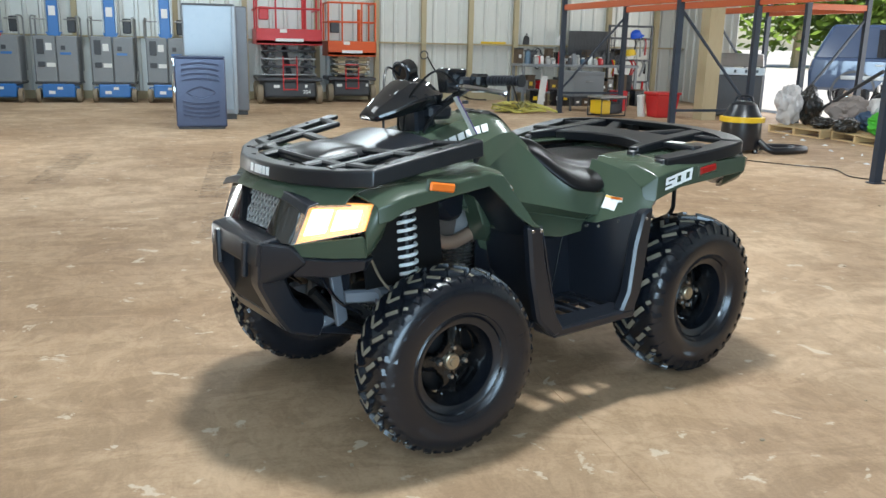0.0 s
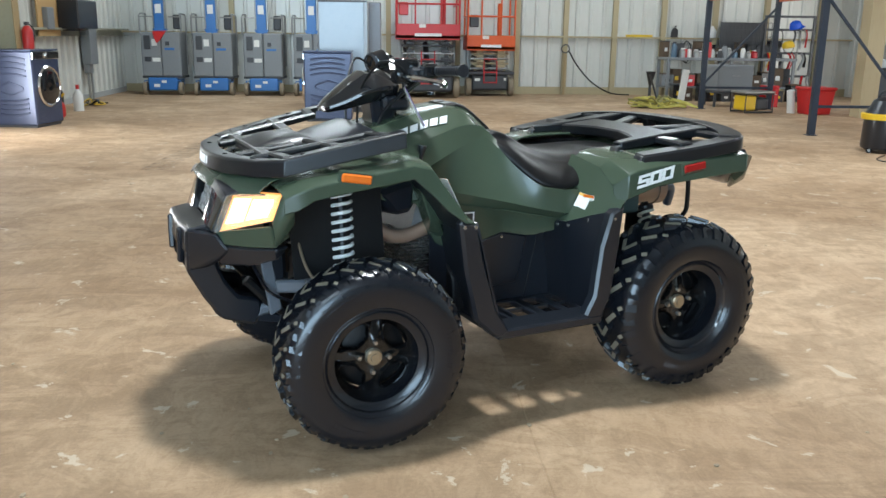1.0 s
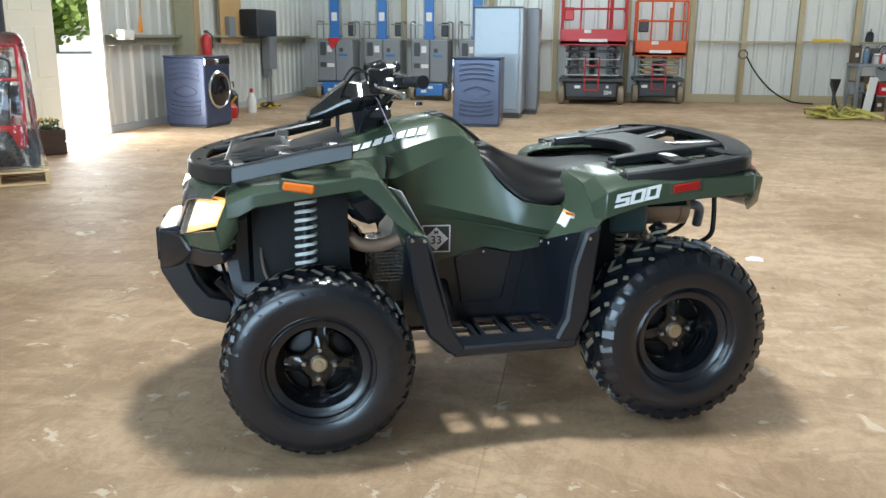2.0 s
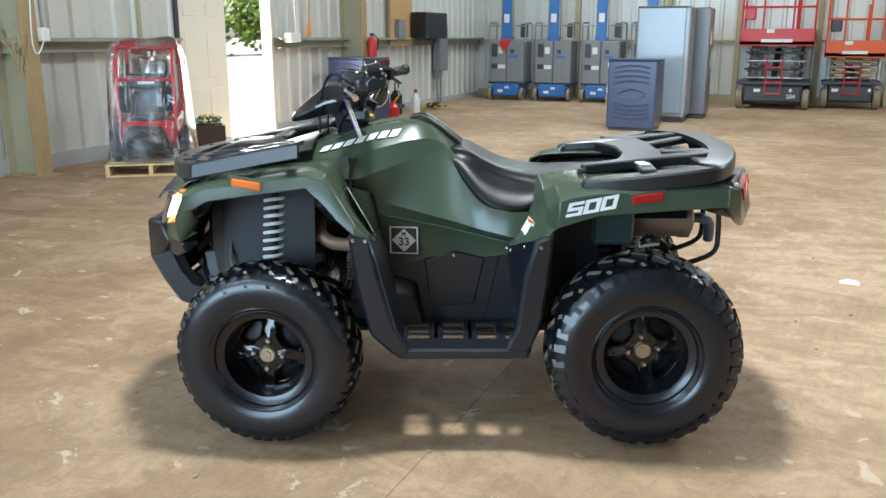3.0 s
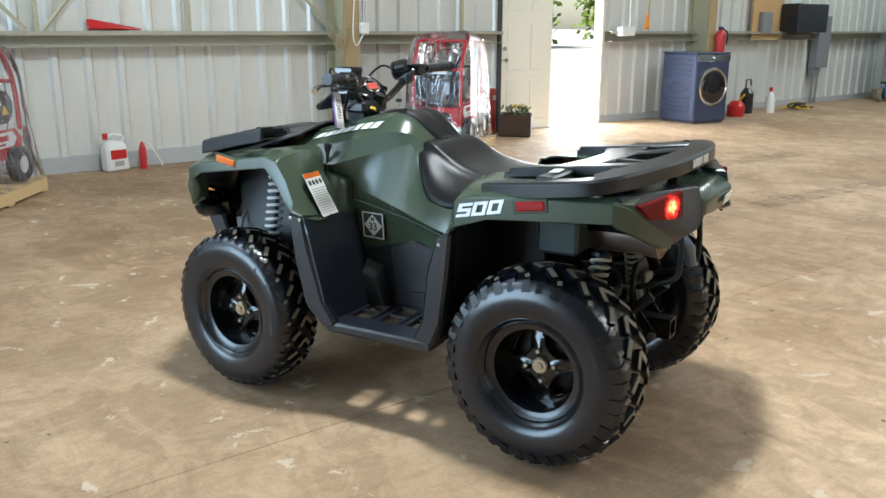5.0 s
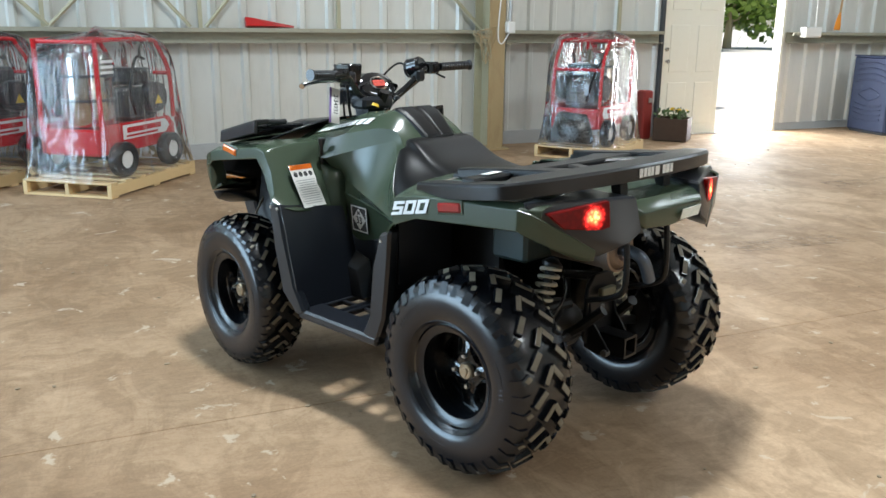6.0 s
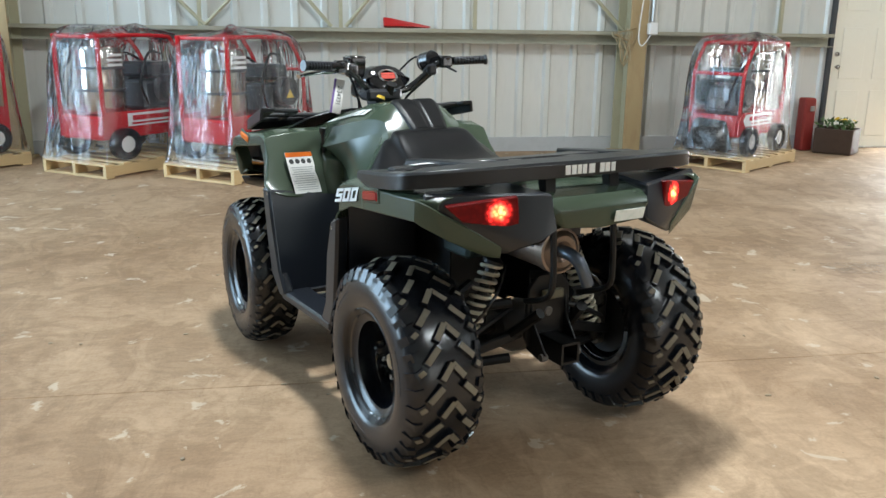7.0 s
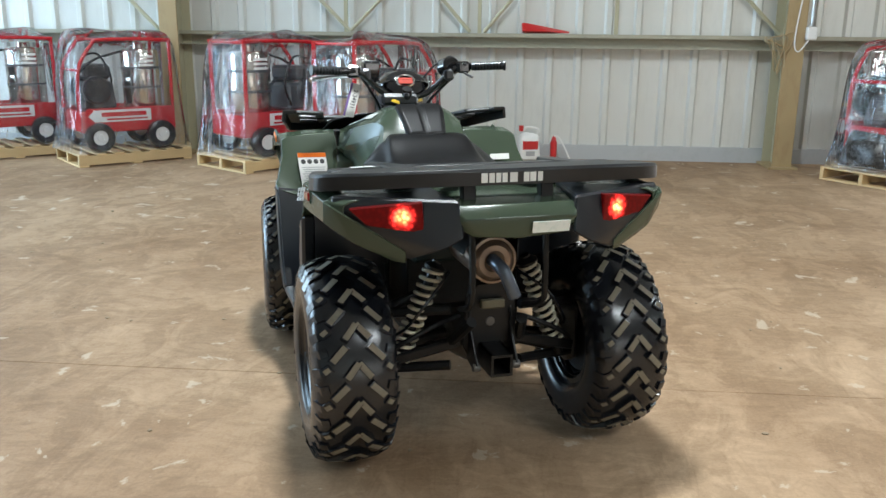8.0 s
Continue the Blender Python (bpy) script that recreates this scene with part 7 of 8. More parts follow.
def wrapped_cart(m, seed, bag=False):
    """A red hot-water washer cart; its engine end is towards +x."""
    t = thing("pressure_washer", m, "red pressure washer cart wrapped in clear film" + (" with black bag" if bag else ""), "pressure washer", "wrapped washers on pallets")
    part("chassis", box(0, 0, 0.30, 0.98, 0.50, 0.22, 0.02), CART_RED, t, "red sheet metal chassis")
    for s in (-1, 1):
        part("side_plate", prism([(-0.48, 0.20), (0.50, 0.20), (0.50, 0.36), (0.42, 0.44), (-0.48, 0.44)], "xz", s * 0.26, s * 0.275, 0.004), CART_RED, t)
        part("name_plate", prism([(-0.22, 0.30), (0.36, 0.30), (0.42, 0.36), (0.36, 0.42), (-0.22, 0.42)], "xz", s * 0.276, s * 0.279), WHITE_PRINT, t)
        part("name_bar", box(0.06, s * 0.2805, 0.375, 0.46, 0.003, 0.045), CART_RED, t)
        part("name_bar", box(0.03, s * 0.2805, 0.325, 0.42, 0.003, 0.018), CART_RED, t)
        part("roll_hoop", tube([(-0.46, s * 0.27, 0.42), (-0.46, s * 0.27, 1.05), (-0.40, s * 0.27, 1.12), (0.22, s * 0.27, 1.12), (0.34, s * 0.27, 1.06), (0.48, s * 0.27, 0.82), (0.50, s * 0.27, 0.42)], 0.019, 8, 4), CART_RED, t, "red tube frame")
        for x in (-0.30, 0.34):
            disc_wheel("wheel", t, (x, s * 0.32, 0.15), 0.15, 0.10, RUBBER, SOFT_WHITE, "y")
    for x, z in ((-0.44, 1.11), (0.22, 1.12), (0.48, 0.82)):
        part("cross_bar", cyl((x, -0.27, z), (x, 0.27, z), 0.017, 8), CART_RED, t)
    coil_tank = part("coil_tank", lathe([(0.0001, 0.42), (0.19, 0.42), (0.195, 0.44), (0.195, 0.98), (0.18, 1.02), (0.07, 1.03), (0.07, 1.08), (0.0001, 1.08)], 32, "z"), STAINLESS, t, "stainless heating coil tank", m=pose(-0.24, 0, 0))
    for z in (0.62, 0.82):
        part("tank_band", lathe([(0.196, z), (0.200, z + 0.005), (0.200, z + 0.02), (0.196, z + 0.025)], 32, "z", close=True), DARK_STEEL, coil_tank)
    for k in range(3):
        part("tank_label", box(-0.24, -0.198, 0.86 + 0.045 * k, 0.14, 0.006, 0.022), PAPER, t)
        part("tank_label", box(-0.24, 0.198, 0.86 + 0.045 * k, 0.14, 0.006, 0.022), PAPER, t)
    part("engine", hull([(0.08, -0.17, 0.42), (0.08, 0.17, 0.42), (0.44, -0.17, 0.42), (0.44, 0.17, 0.42), (0.10, -0.14, 0.70), (0.10, 0.14, 0.70), (0.40, -0.14, 0.70), (0.40, 0.14, 0.70)], 0.03), DARK_STEEL, t)
    part("fuel_tank", box(0.26, 0, 0.80, 0.26, 0.38, 0.15, 0.03), BLACK_PLASTIC, t)
    part("engine_label", box(0.392, 0.0, 0.80, 0.006, 0.16, 0.06), PAPER, t)
    part("burner_fan", lathe([(0.0001, -0.05), (0.13, -0.05), (0.14, -0.03), (0.14, 0.03), (0.12, 0.05), (0.0001, 0.05)], 24, "y"), BLACK_PLASTIC, t, m=pose(0.30, 0.22, 0.62))
    part("burner_fan", lathe([(0.0001, -0.05), (0.13, -0.05), (0.14, -0.03), (0.14, 0.03), (0.12, 0.05), (0.0001, 0.05)], 24, "y"), BLACK_PLASTIC, t, m=pose(0.30, -0.22, 0.62))
    part("warning_sign", prism([(0.25, 0.56), (0.35, 0.56), (0.30, 0.64)], "xz", -0.274, -0.271), YELLOW, t, "yellow warning triangle")
    part("pump", box(0.42, 0.0, 0.52, 0.10, 0.22, 0.12, 0.02), CAST_GREY, t)
    part("hose", tube([(0.46, 0.10, 0.50), (0.50, 0.16, 0.66), (0.44, 0.18, 0.80), (0.30, 0.20, 0.92), (0.10, 0.18, 0.98), (-0.02, 0.10, 1.0)], 0.014, 8, 5), RUBBER, t)
    part("hose", tube([(0.10, -0.18, 0.48), (0.0, -0.22, 0.7), (0.12, -0.20, 0.96), (0.30, -0.16, 0.95)], 0.012, 8, 5), RUBBER, t)
    if bag:
        part("black_bag", hull([(0.50, -0.30, 0.05), (0.50, 0.26, 0.05), (0.62, -0.24, 0.05), (0.62, 0.22, 0.05), (0.54, -0.20, 0.36), (0.54, 0.14, 0.34), (0.50, -0.2, 0.40), (0.50, 0.16, 0.38), (0.62, -0.1, 0.26), (0.63, 0.1, 0.2)], 0.04), BAG_BLACK, t)
        part("blue_tag", box(0.545, 0.13, 0.62, 0.004, 0.05, 0.12), FILM_BLUE, t)
    film = part("wrap_film", wrap_skin(1.20, 0.80, 1.17, seed), WRAP, t, "loose clear plastic film", angle=80, sub=1)
    film.visible_shadow = False
    return t


CARTS = [(-3.86, 2.18, 143, 1.32, 0.84, False), (-4.26, 1.03, 143, 1.32, 0.84, False), (-4.31, -0.63, -46, 1.18, 0.80, False), (-4.45, -2.0, -46, 1.18, 0.80, False), (-4.0, 7.27, -54, 1.18, 0.86, True)]
for k, (x, y, a, lx, ly, bag) in enumerate(CARTS):
    pallet(pose(x, y, 0, 0, 0, a), lx, ly)
    wrapped_cart(pose(x, y, 0.131, 0, 0, a) @ Matrix.Diagonal((lx / 1.18, ly / 0.80 if not bag else 1.0, 1.0, 1)), 40 + k, bag)


def blob(c, sx, sy, sz, seed, rough=0.16, sub=4):
    """A crumpled soft heap resting on z = c[2]."""
    bm = bmesh.new()
    bmesh.ops.create_icosphere(bm, subdivisions=sub, radius=1)
    off = Vector((seed * 3.7, seed * 1.3, seed * 2.1))
    for v in bm.verts:
        n = noise.noise(v.co * 1.6 + off) * rough * 2 + noise.noise(v.co * 4.5 + off) * rough - abs(noise.noise(v.co * 6 + off)) * rough * 1.1 - abs(noise.noise(v.co * 13 - off)) * rough * 0.5
        p = v.co * (1 + n)
        v.co = Vector((c[0] + p.x * sx, c[1] + p.y * sy, c[2] + max(0.0, (p.z * 0.62 + 0.55) * sz)))
    return bm


def crate(name, m, sx, sy, sz, material, label, category, lid=True):
    t = thing(name, m, label, category)
    part("body", box(0, 0, sz / 2, sx, sy, sz, 0.012), material, t)
    if lid:
        part("lid", box(0, 0, sz * 0.92, sx + 0.012, sy + 0.012, sz * 0.14, 0.008), material, t)
    part("handle", tube([(-0.07, -sy / 2 - 0.004, sz * 0.6), (-0.07, -sy / 2 - 0.035, sz * 0.6), (0.07, -sy / 2 - 0.035, sz * 0.6), (0.07, -sy / 2 - 0.004, sz * 0.6)], 0.006, 6), TUBE_STEEL, t)
    return t


# pallet racking by the east side
def rack_frame(parent, x0, x1, y, h, flip):
    for x in (x0, x1):
        u = part("upright", merge(box(x, y - 0.035, h / 2, 0.09, 0.006, h), box(x - 0.042, y, h / 2, 0.006, 0.075, h), box(x + 0.042, y, h / 2, 0.006, 0.075, h)), RACK_BLUE, parent, "dark blue-grey punched rack upright")
        part("foot_plate", box(x, y, 0.006, 0.14, 0.12, 0.012), RACK_BLUE, u)
        for k in range(30):
            z = 0.15 + k * 0.1
            if z < h:
                part("slot", box(x - 0.0462, y, z, 0.0015, 0.014, 0.022), INK, u)
    za = 0.45
    while za + 1.5 < h + 0.2:
        a, b = ((x0, y, za), (x1, y, za + 1.45)) if flip else ((x1, y, za), (x0, y, za + 1.45))
        part("frame_brace", bar(a, b, 0.03, 0.04, 0.004), RACK_BLUE, parent)
        part("frame_brace", bar((x0, y, za - 0.05), (x1, y, za - 0.05), 0.03, 0.04, 0.004), RACK_BLUE, parent)
        za += 1.5
        flip = not flip


ra = thing("pallet_rack", pose(0, 0, 0), "pallet rack with blue-grey uprights and orange beams, cluttered", "pallet rack", "pallet racks")
rack_frame(ra, 6.76, 8.08, 15.8, 2.9, True)
rack_frame(ra, 6.76, 8.08, 11.5, 2.9, False)
rack_frame(ra, 6.66, 7.98, 7.18, 2.9, True)
for y0, y1 in ((11.5, 15.8), (7.18, 11.5)):
    for x in (6.76, 8.08):
        part("beam", box(x, (y0 + y1) / 2, 2.03, 0.05, y1 - y0 - 0.08, 0.11, 0.008), RACK_ORANGE, ra, "orange rack beam")
rb = thing("pallet_rack", pose(0, 0, 0), "second pallet rack with orange beams beside the open bay", "pallet rack", "pallet racks")
rack_frame(rb, 9.80, 11.0, 12.57, 2.9, True)
rack_frame(rb, 9.80, 11.0, 15.3, 2.9, False)
for x in (9.80, 11.0):
    part("beam", box(x, 13.93, 2.03, 0.05, 2.65, 0.11, 0.008), RACK_ORANGE, rb, "orange rack beam")
part("beam", box(10.4, 12.57, 2.05, 1.2, 0.05, 0.10, 0.008), RACK_ORANGE, rb, "orange rack beam")

# a grey work bench with clutter behind the rack, against the north wall
wb = thing("work_bench", pose(8.3, 18.6, 0), "grey steel work bench loaded with tools and jars", "work bench")
part("top", box(0, 0, 0.86, 2.9, 0.75, 0.06, 0.008), LIFT_GREY, wb)
part("shelf", box(0, 0, 0.25, 2.8, 0.7, 0.04, 0.006), LIFT_GREY, wb)
for x in (-1.4, 0, 1.4):
    for y in (-0.33, 0.33):
        part("leg", box(x, y, 0.42, 0.06, 0.06, 0.84, 0.004), LIFT_GREY, wb)
cg = thing("wire_cage", pose(8.75, 18.75, 0.89), "black wire cage standing on the bench", "cage")
for k in range(13):
    part("wire", cyl((-0.5 + k * 0.0833, -0.2, 0), (-0.5 + k * 0.0833, -0.2, 0.75), 0.007, 5), DARK_STEEL, cg)
for k in range(6):
    part("wire", cyl((-0.5, -0.2, k * 0.15), (0.5, -0.2, k * 0.15), 0.007, 5), DARK_STEEL, cg)
part("back", box(0, 0.2, 0.38, 1.0, 0.02, 0.76, 0.004), DARK_STEEL, cg)
rnd = random.Random(5)
CLUTTER = [mat("jar_glass_blue", (0.10, 0.16, 0.22), (0.07, 0.11, 0.16), rough=0.2, scale=40), DARK_STEEL, TUBE_STEEL, RED_PLASTIC, YELLOW, LIFT_GREY, SOFT_WHITE, CART_RED]
for k in range(16):
    x, r0, h0 = 7.05 + 0.125 * k + rnd.uniform(-0.03, 0.03), rnd.uniform(0.04, 0.075), rnd.uniform(0.14, 0.38)
    j = thing("jar", pose(x, 18.35 + rnd.uniform(-0.05, 0.1), 0.89), "small workshop jar standing on the bench", "jar", "jars on the bench")
    mt = CLUTTER[rnd.randrange(len(CLUTTER))]
    part("body", lathe([(0.0001, 0), (r0, 0), (r0, h0 * 0.7), (r0 * 0.6, h0 * 0.85), (r0 * 0.5, h0 * 0.88)], 14, "z"), mt, j)
    part("cap", lathe([(0.0001, h0), (r0 * 0.55, h0), (r0 * 0.58, h0 * 0.88), (0.0001, h0 * 0.87)], 14, "z"), SOFT_WHITE if k % 3 else DARK_STEEL, j)
crate("tool_chest", pose(7.55, 16.5, 0.30, 0, 0, 4), 0.72, 0.55, 0.50, LIFT_GREY, "grey steel tool chest on a low stand", "tool chest")
st = thing("low_stand", pose(7.55, 16.5, 0), "low dark steel stand under the tool chest", "stand")
part("plate", box(0, 0, 0.28, 0.8, 0.6, 0.03, 0.004), DARK_STEEL, st)
for x in (-0.36, 0.36):
    for y in (-0.26, 0.26):
        part("leg", box(x, y, 0.133, 0.04, 0.04, 0.265), DARK_STEEL, st)
crate("gas_can", pose(8.35, 16.4, 0), 0.26, 0.3, 0.42, CART_RED, "red steel fuel can on the floor", "fuel can")
gen = thing("generator", pose(7.45, 15.1, 0, 0, 0, 15), "yellow and black portable generator with a pale top", "generator")
part("frame", merge(*[tube([(-0.30, y, 0.02), (-0.30, y, 0.34), (0.30, y, 0.34), (0.30, y, 0.02), (-0.30, y, 0.02)], 0.014, 8) for y in (-0.2, 0.2)]), DARK_STEEL, gen)
part("engine", box(-0.16, 0, 0.18, 0.24, 0.34, 0.26, 0.02), YELLOW, gen, "yellow engine shroud")
part("alternator", box(0.12, 0, 0.16, 0.26, 0.30, 0.22, 0.03), DARK_STEEL, gen)
part("top_tank", box(0, 0, 0.37, 0.66, 0.42, 0.04, 0.012), TUBE_STEEL, gen)
pr = thing("cardboard_tube", pose(8.15, 15.0, 0, 8, -10, 0), "pale cardboard tube leaning by the rack", "tube")
part("roll", lathe([(0.07, 0), (0.07, 0.42), (0.055, 0.42), (0.055, 0)], 16, "z", close=True), SOFT_WHITE, pr)
bn = thing("red_bin", pose(8.5, 14.85, 0, 0, 0, 6) @ Matrix.Diagonal((0.72, 0.72, 0.86, 1)), "large red plastic bin with a lid", "bin")
part("body", hull([(-0.30, -0.24, 0.0), (0.30, -0.24, 0.0), (-0.30, 0.24, 0), (0.30, 0.24, 0), (-0.36, -0.29, 0.50), (0.36, -0.29, 0.50), (-0.36, 0.29, 0.50), (0.36, 0.29, 0.50)], 0.02), RED_PLASTIC, bn)
part("lid", box(0, 0, 0.53, 0.78, 0.64, 0.06, 0.02), RED_PLASTIC, bn)
hs = thing("plank", pose(6.45, 16.1, 0, 4, 5, 10), "pale plank standing against the rack upright", "plank")
part("board", box(0, 0, 0.36, 0.14, 0.03, 0.72, 0.004), SOFT_WHITE, hs)
for k in range(3):
    c = thing("hanging_cable", pose(7.62 + 0.05 * k, 19.405, 1.20 - 0.03 * k), "coiled cable hung on the wall rail", "cable", "cables on the wall")
    part("coil", tube([(0.10 * math.cos(a), 0.0, -0.18 + 0.24 * math.sin(a)) for a in np.linspace(0, 6.283, 22)], 0.012, 6), RUBBER if k % 2 else TUBE_STEEL, c)
def helmet(m, material, label):
    t = thing("hard_hat", m, label, "hard hat", "hats on the cage")
    part("shell", lathe([(0.0001, 0.15), (0.06, 0.145), (0.11, 0.11), (0.13, 0.05), (0.135, 0.0), (0.125, 0.0), (0.12, 0.05), (0.0001, 0.13)], 20, "z"), material, t)
    part("brim", hull([(0.10, -0.10, 0.0), (0.10, 0.10, 0.0), (0.20, -0.06, -0.01), (0.20, 0.06, -0.01), (0.10, -0.10, 0.012), (0.10, 0.10, 0.012), (0.20, -0.06, 0.004), (0.20, 0.06, 0.004)]), material, t)
    part("strap", tube([(0.0, -0.12, 0.01), (0.02, -0.05, -0.10), (0.02, 0.05, -0.10), (0.0, 0.12, 0.01)], 0.006, 6, 4), RUBBER, t)


HAT_BLUE = mat("hat_blue", (0.02, 0.10, 0.60), (0.018, 0.08, 0.50), rough=0.3, scale=30)
helmet(pose(9.72, 18.4, 1.55, 25, 0, -70), HAT_BLUE, "bright blue hard hat hung on the wall rack")
helmet(pose(9.55, 18.3, 1.12, 10, 0, -110), YELLOW, "yellow hard hat hung on the wall rack")
wr = thing("wall_rack", pose(9.65, 18.55, 0), "dark steel peg rack loaded with tools", "rack")
for x in (-0.55, 0.55):
    part("post", box(x, 0, 0.9, 0.05, 0.05, 1.8, 0.004), DARK_STEEL, wr)
for z in (0.5, 1.0, 1.5, 1.78):
    part("rail", box(0, 0, z, 1.14, 0.04, 0.05, 0.004), DARK_STEEL, wr)
for k in range(22):
    x, z = rnd.uniform(-0.52, 0.52), rnd.choice((0.5, 1.0, 1.5))
    part("hung_tool", tube([(x, -0.03, z), (x + rnd.uniform(-0.05, 0.05), -0.09, z - 0.12), (x + rnd.uniform(-0.08, 0.08), -0.07, z - rnd.uniform(0.25, 0.42))], rnd.uniform(0.012, 0.03), 6, 3), rnd.choice((DARK_STEEL, RUBBER, CART_RED, TUBE_STEEL, YELLOW)), wr)
BROWN_BOX = mat("stained_brown_board", (0.10, 0.065, 0.04), (0.05, 0.035, 0.025), rough=0.8, scale=20)
for k in range(34):
    row = k % 3
    x = 6.95 + 0.245 * (k // 3) + rnd.uniform(-0.05, 0.05)
    z = (0.272, 0.89, 0.0)[row]
    y = (18.55, 18.75, 17.75)[row] + rnd.uniform(-0.08, 0.08)
    sx, sy, sz = rnd.uniform(0.14, 0.26), rnd.uniform(0.18, 0.3), rnd.uniform(0.16, 0.45)
    bx = thing("storage_box", pose(x, y, z, 0, 0, rnd.uniform(-9, 9)), "small dark storage box among the workshop clutter", "box", "boxes about the bench")
    mt = rnd.choice((BROWN_BOX, DARK_STEEL, DARK_STEEL, BROWN_BOX, LIFT_GREY, RUBBER, CART_RED))
    part("body", box(0, 0, sz / 2, sx, sy, sz, 0.008), mt, bx)
    part("lid", box(0, 0, sz + 0.012, sx + 0.012, sy + 0.012, 0.024, 0.004), rnd.choice((DARK_STEEL, BROWN_BOX, mt)), bx)
    part("label", box(0, -sy / 2 - 0.001, sz * 0.5, sx * 0.4, 0.002, sz * 0.25), rnd.choice((PAPER, YELLOW, INK)), bx)
# yellow straps and a red jack on the floor by the north wall
STRAP = mat("strap_webbing", (0.46, 0.40, 0.09), (0.22, 0.20, 0.07), rough=0.8, scale=50)
DULL_STRAP = mat("dull_strap", (0.22, 0.20, 0.07), rough=0.8)
sp = thing("strap_heap", pose(5.75, 15.9, 0), "heap of yellow lifting straps on the floor", "straps")
for k in range(15):
    pts = [(rnd.gauss(0.1, 0.24), rnd.gauss(0, 0.16), rnd.uniform(0.02, 0.06 if q % 2 else 0.24)) for q in range(7)]
    part("strap", tube(pts, 0.016, 6, 5), STRAP if k % 3 else DULL_STRAP, sp)
jk = thing("floor_jack", pose(6.25, 16.2, 0, 0, 0, 30), "red trolley floor jack with its handle up", "jack")
part("body", hull([(-0.35, -0.12, 0.03), (-0.35, 0.12, 0.03), (0.35, -0.08, 0.03), (0.35, 0.08, 0.03), (-0.35, -0.12, 0.16), (-0.35, 0.12, 0.16), (0.3, -0.07, 0.09), (0.3, 0.07, 0.09)], 0.01), RED_PLASTIC, jk)
part("handle", cyl((-0.3, 0, 0.12), (-0.55, 0, 0.62), 0.018, 8), DARK_STEEL, jk)
for x, y in ((-0.28, -0.14), (-0.28, 0.14), (0.3, -0.1), (0.3, 0.1)):
    disc_wheel("wheel", jk, (x, y, 0.045), 0.045, 0.03, DARK_STEEL, TUBE_STEEL, "y")
fn = thing("funnel", pose(6.25, 17.4, 0), "black funnel on a stand", "funnel")
part("stand", cyl((0, 0, 0), (0, 0, 0.35), 0.03, 10), DARK_STEEL, fn)
part("cone", lathe([(0.03, 0.35), (0.10, 0.62), (0.095, 0.62), (0.025, 0.36)], 18, "z", close=True), BLACK_PLASTIC, fn)
# bottle, level and jug on the north rail; stake and hose
bt = thing("oil_bottle", pose(7.36, 19.42, 1.31), "black oil bottle on the wall rail", "bottle")
part("body", hull([(-0.08, -0.04, 0), (0.08, -0.04, 0), (-0.08, 0.04, 0), (0.08, 0.04, 0), (-0.08, -0.04, 0.17), (0.08, -0.04, 0.17), (-0.04, -0.03, 0.22), (0.04, 0.03, 0.22)], 0.012), BLACK_PLASTIC, bt)
part("cap", cyl((0.02, 0, 0.22), (0.02, 0, 0.26), 0.02, 10), DARK_STEEL, bt)
lv = thing("spirit_level", pose(6.55, 19.43, 1.31), "yellow spirit level lying on the rail", "level")
part("bar", box(0, 0, 0.025, 0.62, 0.03, 0.05, 0.004), YELLOW, lv)
jg = thing("jug", pose(8.25, 19.42, 1.31), "white jug on the wall rail", "jug")
part("body", lathe([(0.0001, 0), (0.09, 0), (0.095, 0.15), (0.04, 0.22), (0.03, 0.26), (0.0001, 0.26)], 16, "z"), SOFT_WHITE, jg)
sk = thing("rusty_stake", pose(4.84, 19.33, 0), "rusty notched steel stake against the wall with a ring", "stake")
part("bar", box(0, 0, 0.48, 0.05, 0.03, 0.96, 0.004), RUSTY, sk)
part("ring", tube([(0.09 * math.cos(a), -0.02, 1.03 + 0.09 * math.sin(a)) for a in np.linspace(0, 6.283, 17)], 0.014, 6), DARK_STEEL, sk)
part("hose", tube([(0.08, -0.03, 0.98), (0.28, -0.05, 0.66), (0.62, -0.06, 0.30), (1.05, -0.1, 0.06), (1.5, -0.12, 0.02)], 0.016, 8, 6), RUBBER, sk)

# shop vacuum
vc = thing("shop_vacuum", pose(6.78, 9.75, 0, 0, 0, -20), "black and yellow shop vacuum with a coiled hose", "vacuum")
part("drum", lathe([(0.0001, 0.05), (0.25, 0.05), (0.26, 0.08), (0.25, 0.40), (0.0001, 0.40)], 28, "z"), BLACK_PLASTIC, vc)
part("band", lathe([(0.25, 0.40), (0.285, 0.40), (0.29, 0.46), (0.25, 0.47)], 28, "z", close=True), YELLOW, vc, "yellow rim band")
part("head", lathe([(0.0001, 0.66), (0.10, 0.66), (0.17, 0.62), (0.20, 0.55), (0.25, 0.47), (0.0001, 0.46)], 28, "z"), BLACK_PLASTIC, vc)
part("handle", tube([(-0.12, 0, 0.62), (-0.08, 0, 0.72), (0.08, 0, 0.72), (0.12, 0, 0.62)], 0.016, 8, 5), BLACK_PLASTIC, vc)
for a in range(4):
    disc_wheel("castor", vc, (0.24 * math.cos(a * 1.571 + 0.7), 0.24 * math.sin(a * 1.571 + 0.7), 0.035), 0.035, 0.025, RUBBER, TUBE_STEEL, "y")
part("hose", tube([(0.20, -0.16, 0.16), (0.34, -0.24, 0.06), (0.60, -0.16, 0.05), (0.86, 0.04, 0.05), (0.80, 0.24, 0.05), (0.50, 0.26, 0.05), (0.30, 0.18, 0.05)], 0.045, 12, 7), BLACK_PLASTIC, vc, "black ribbed hose")
cd = thing("power_cord", pose(0, 0, 0), "thin dark power cord lying on the floor", "cord")
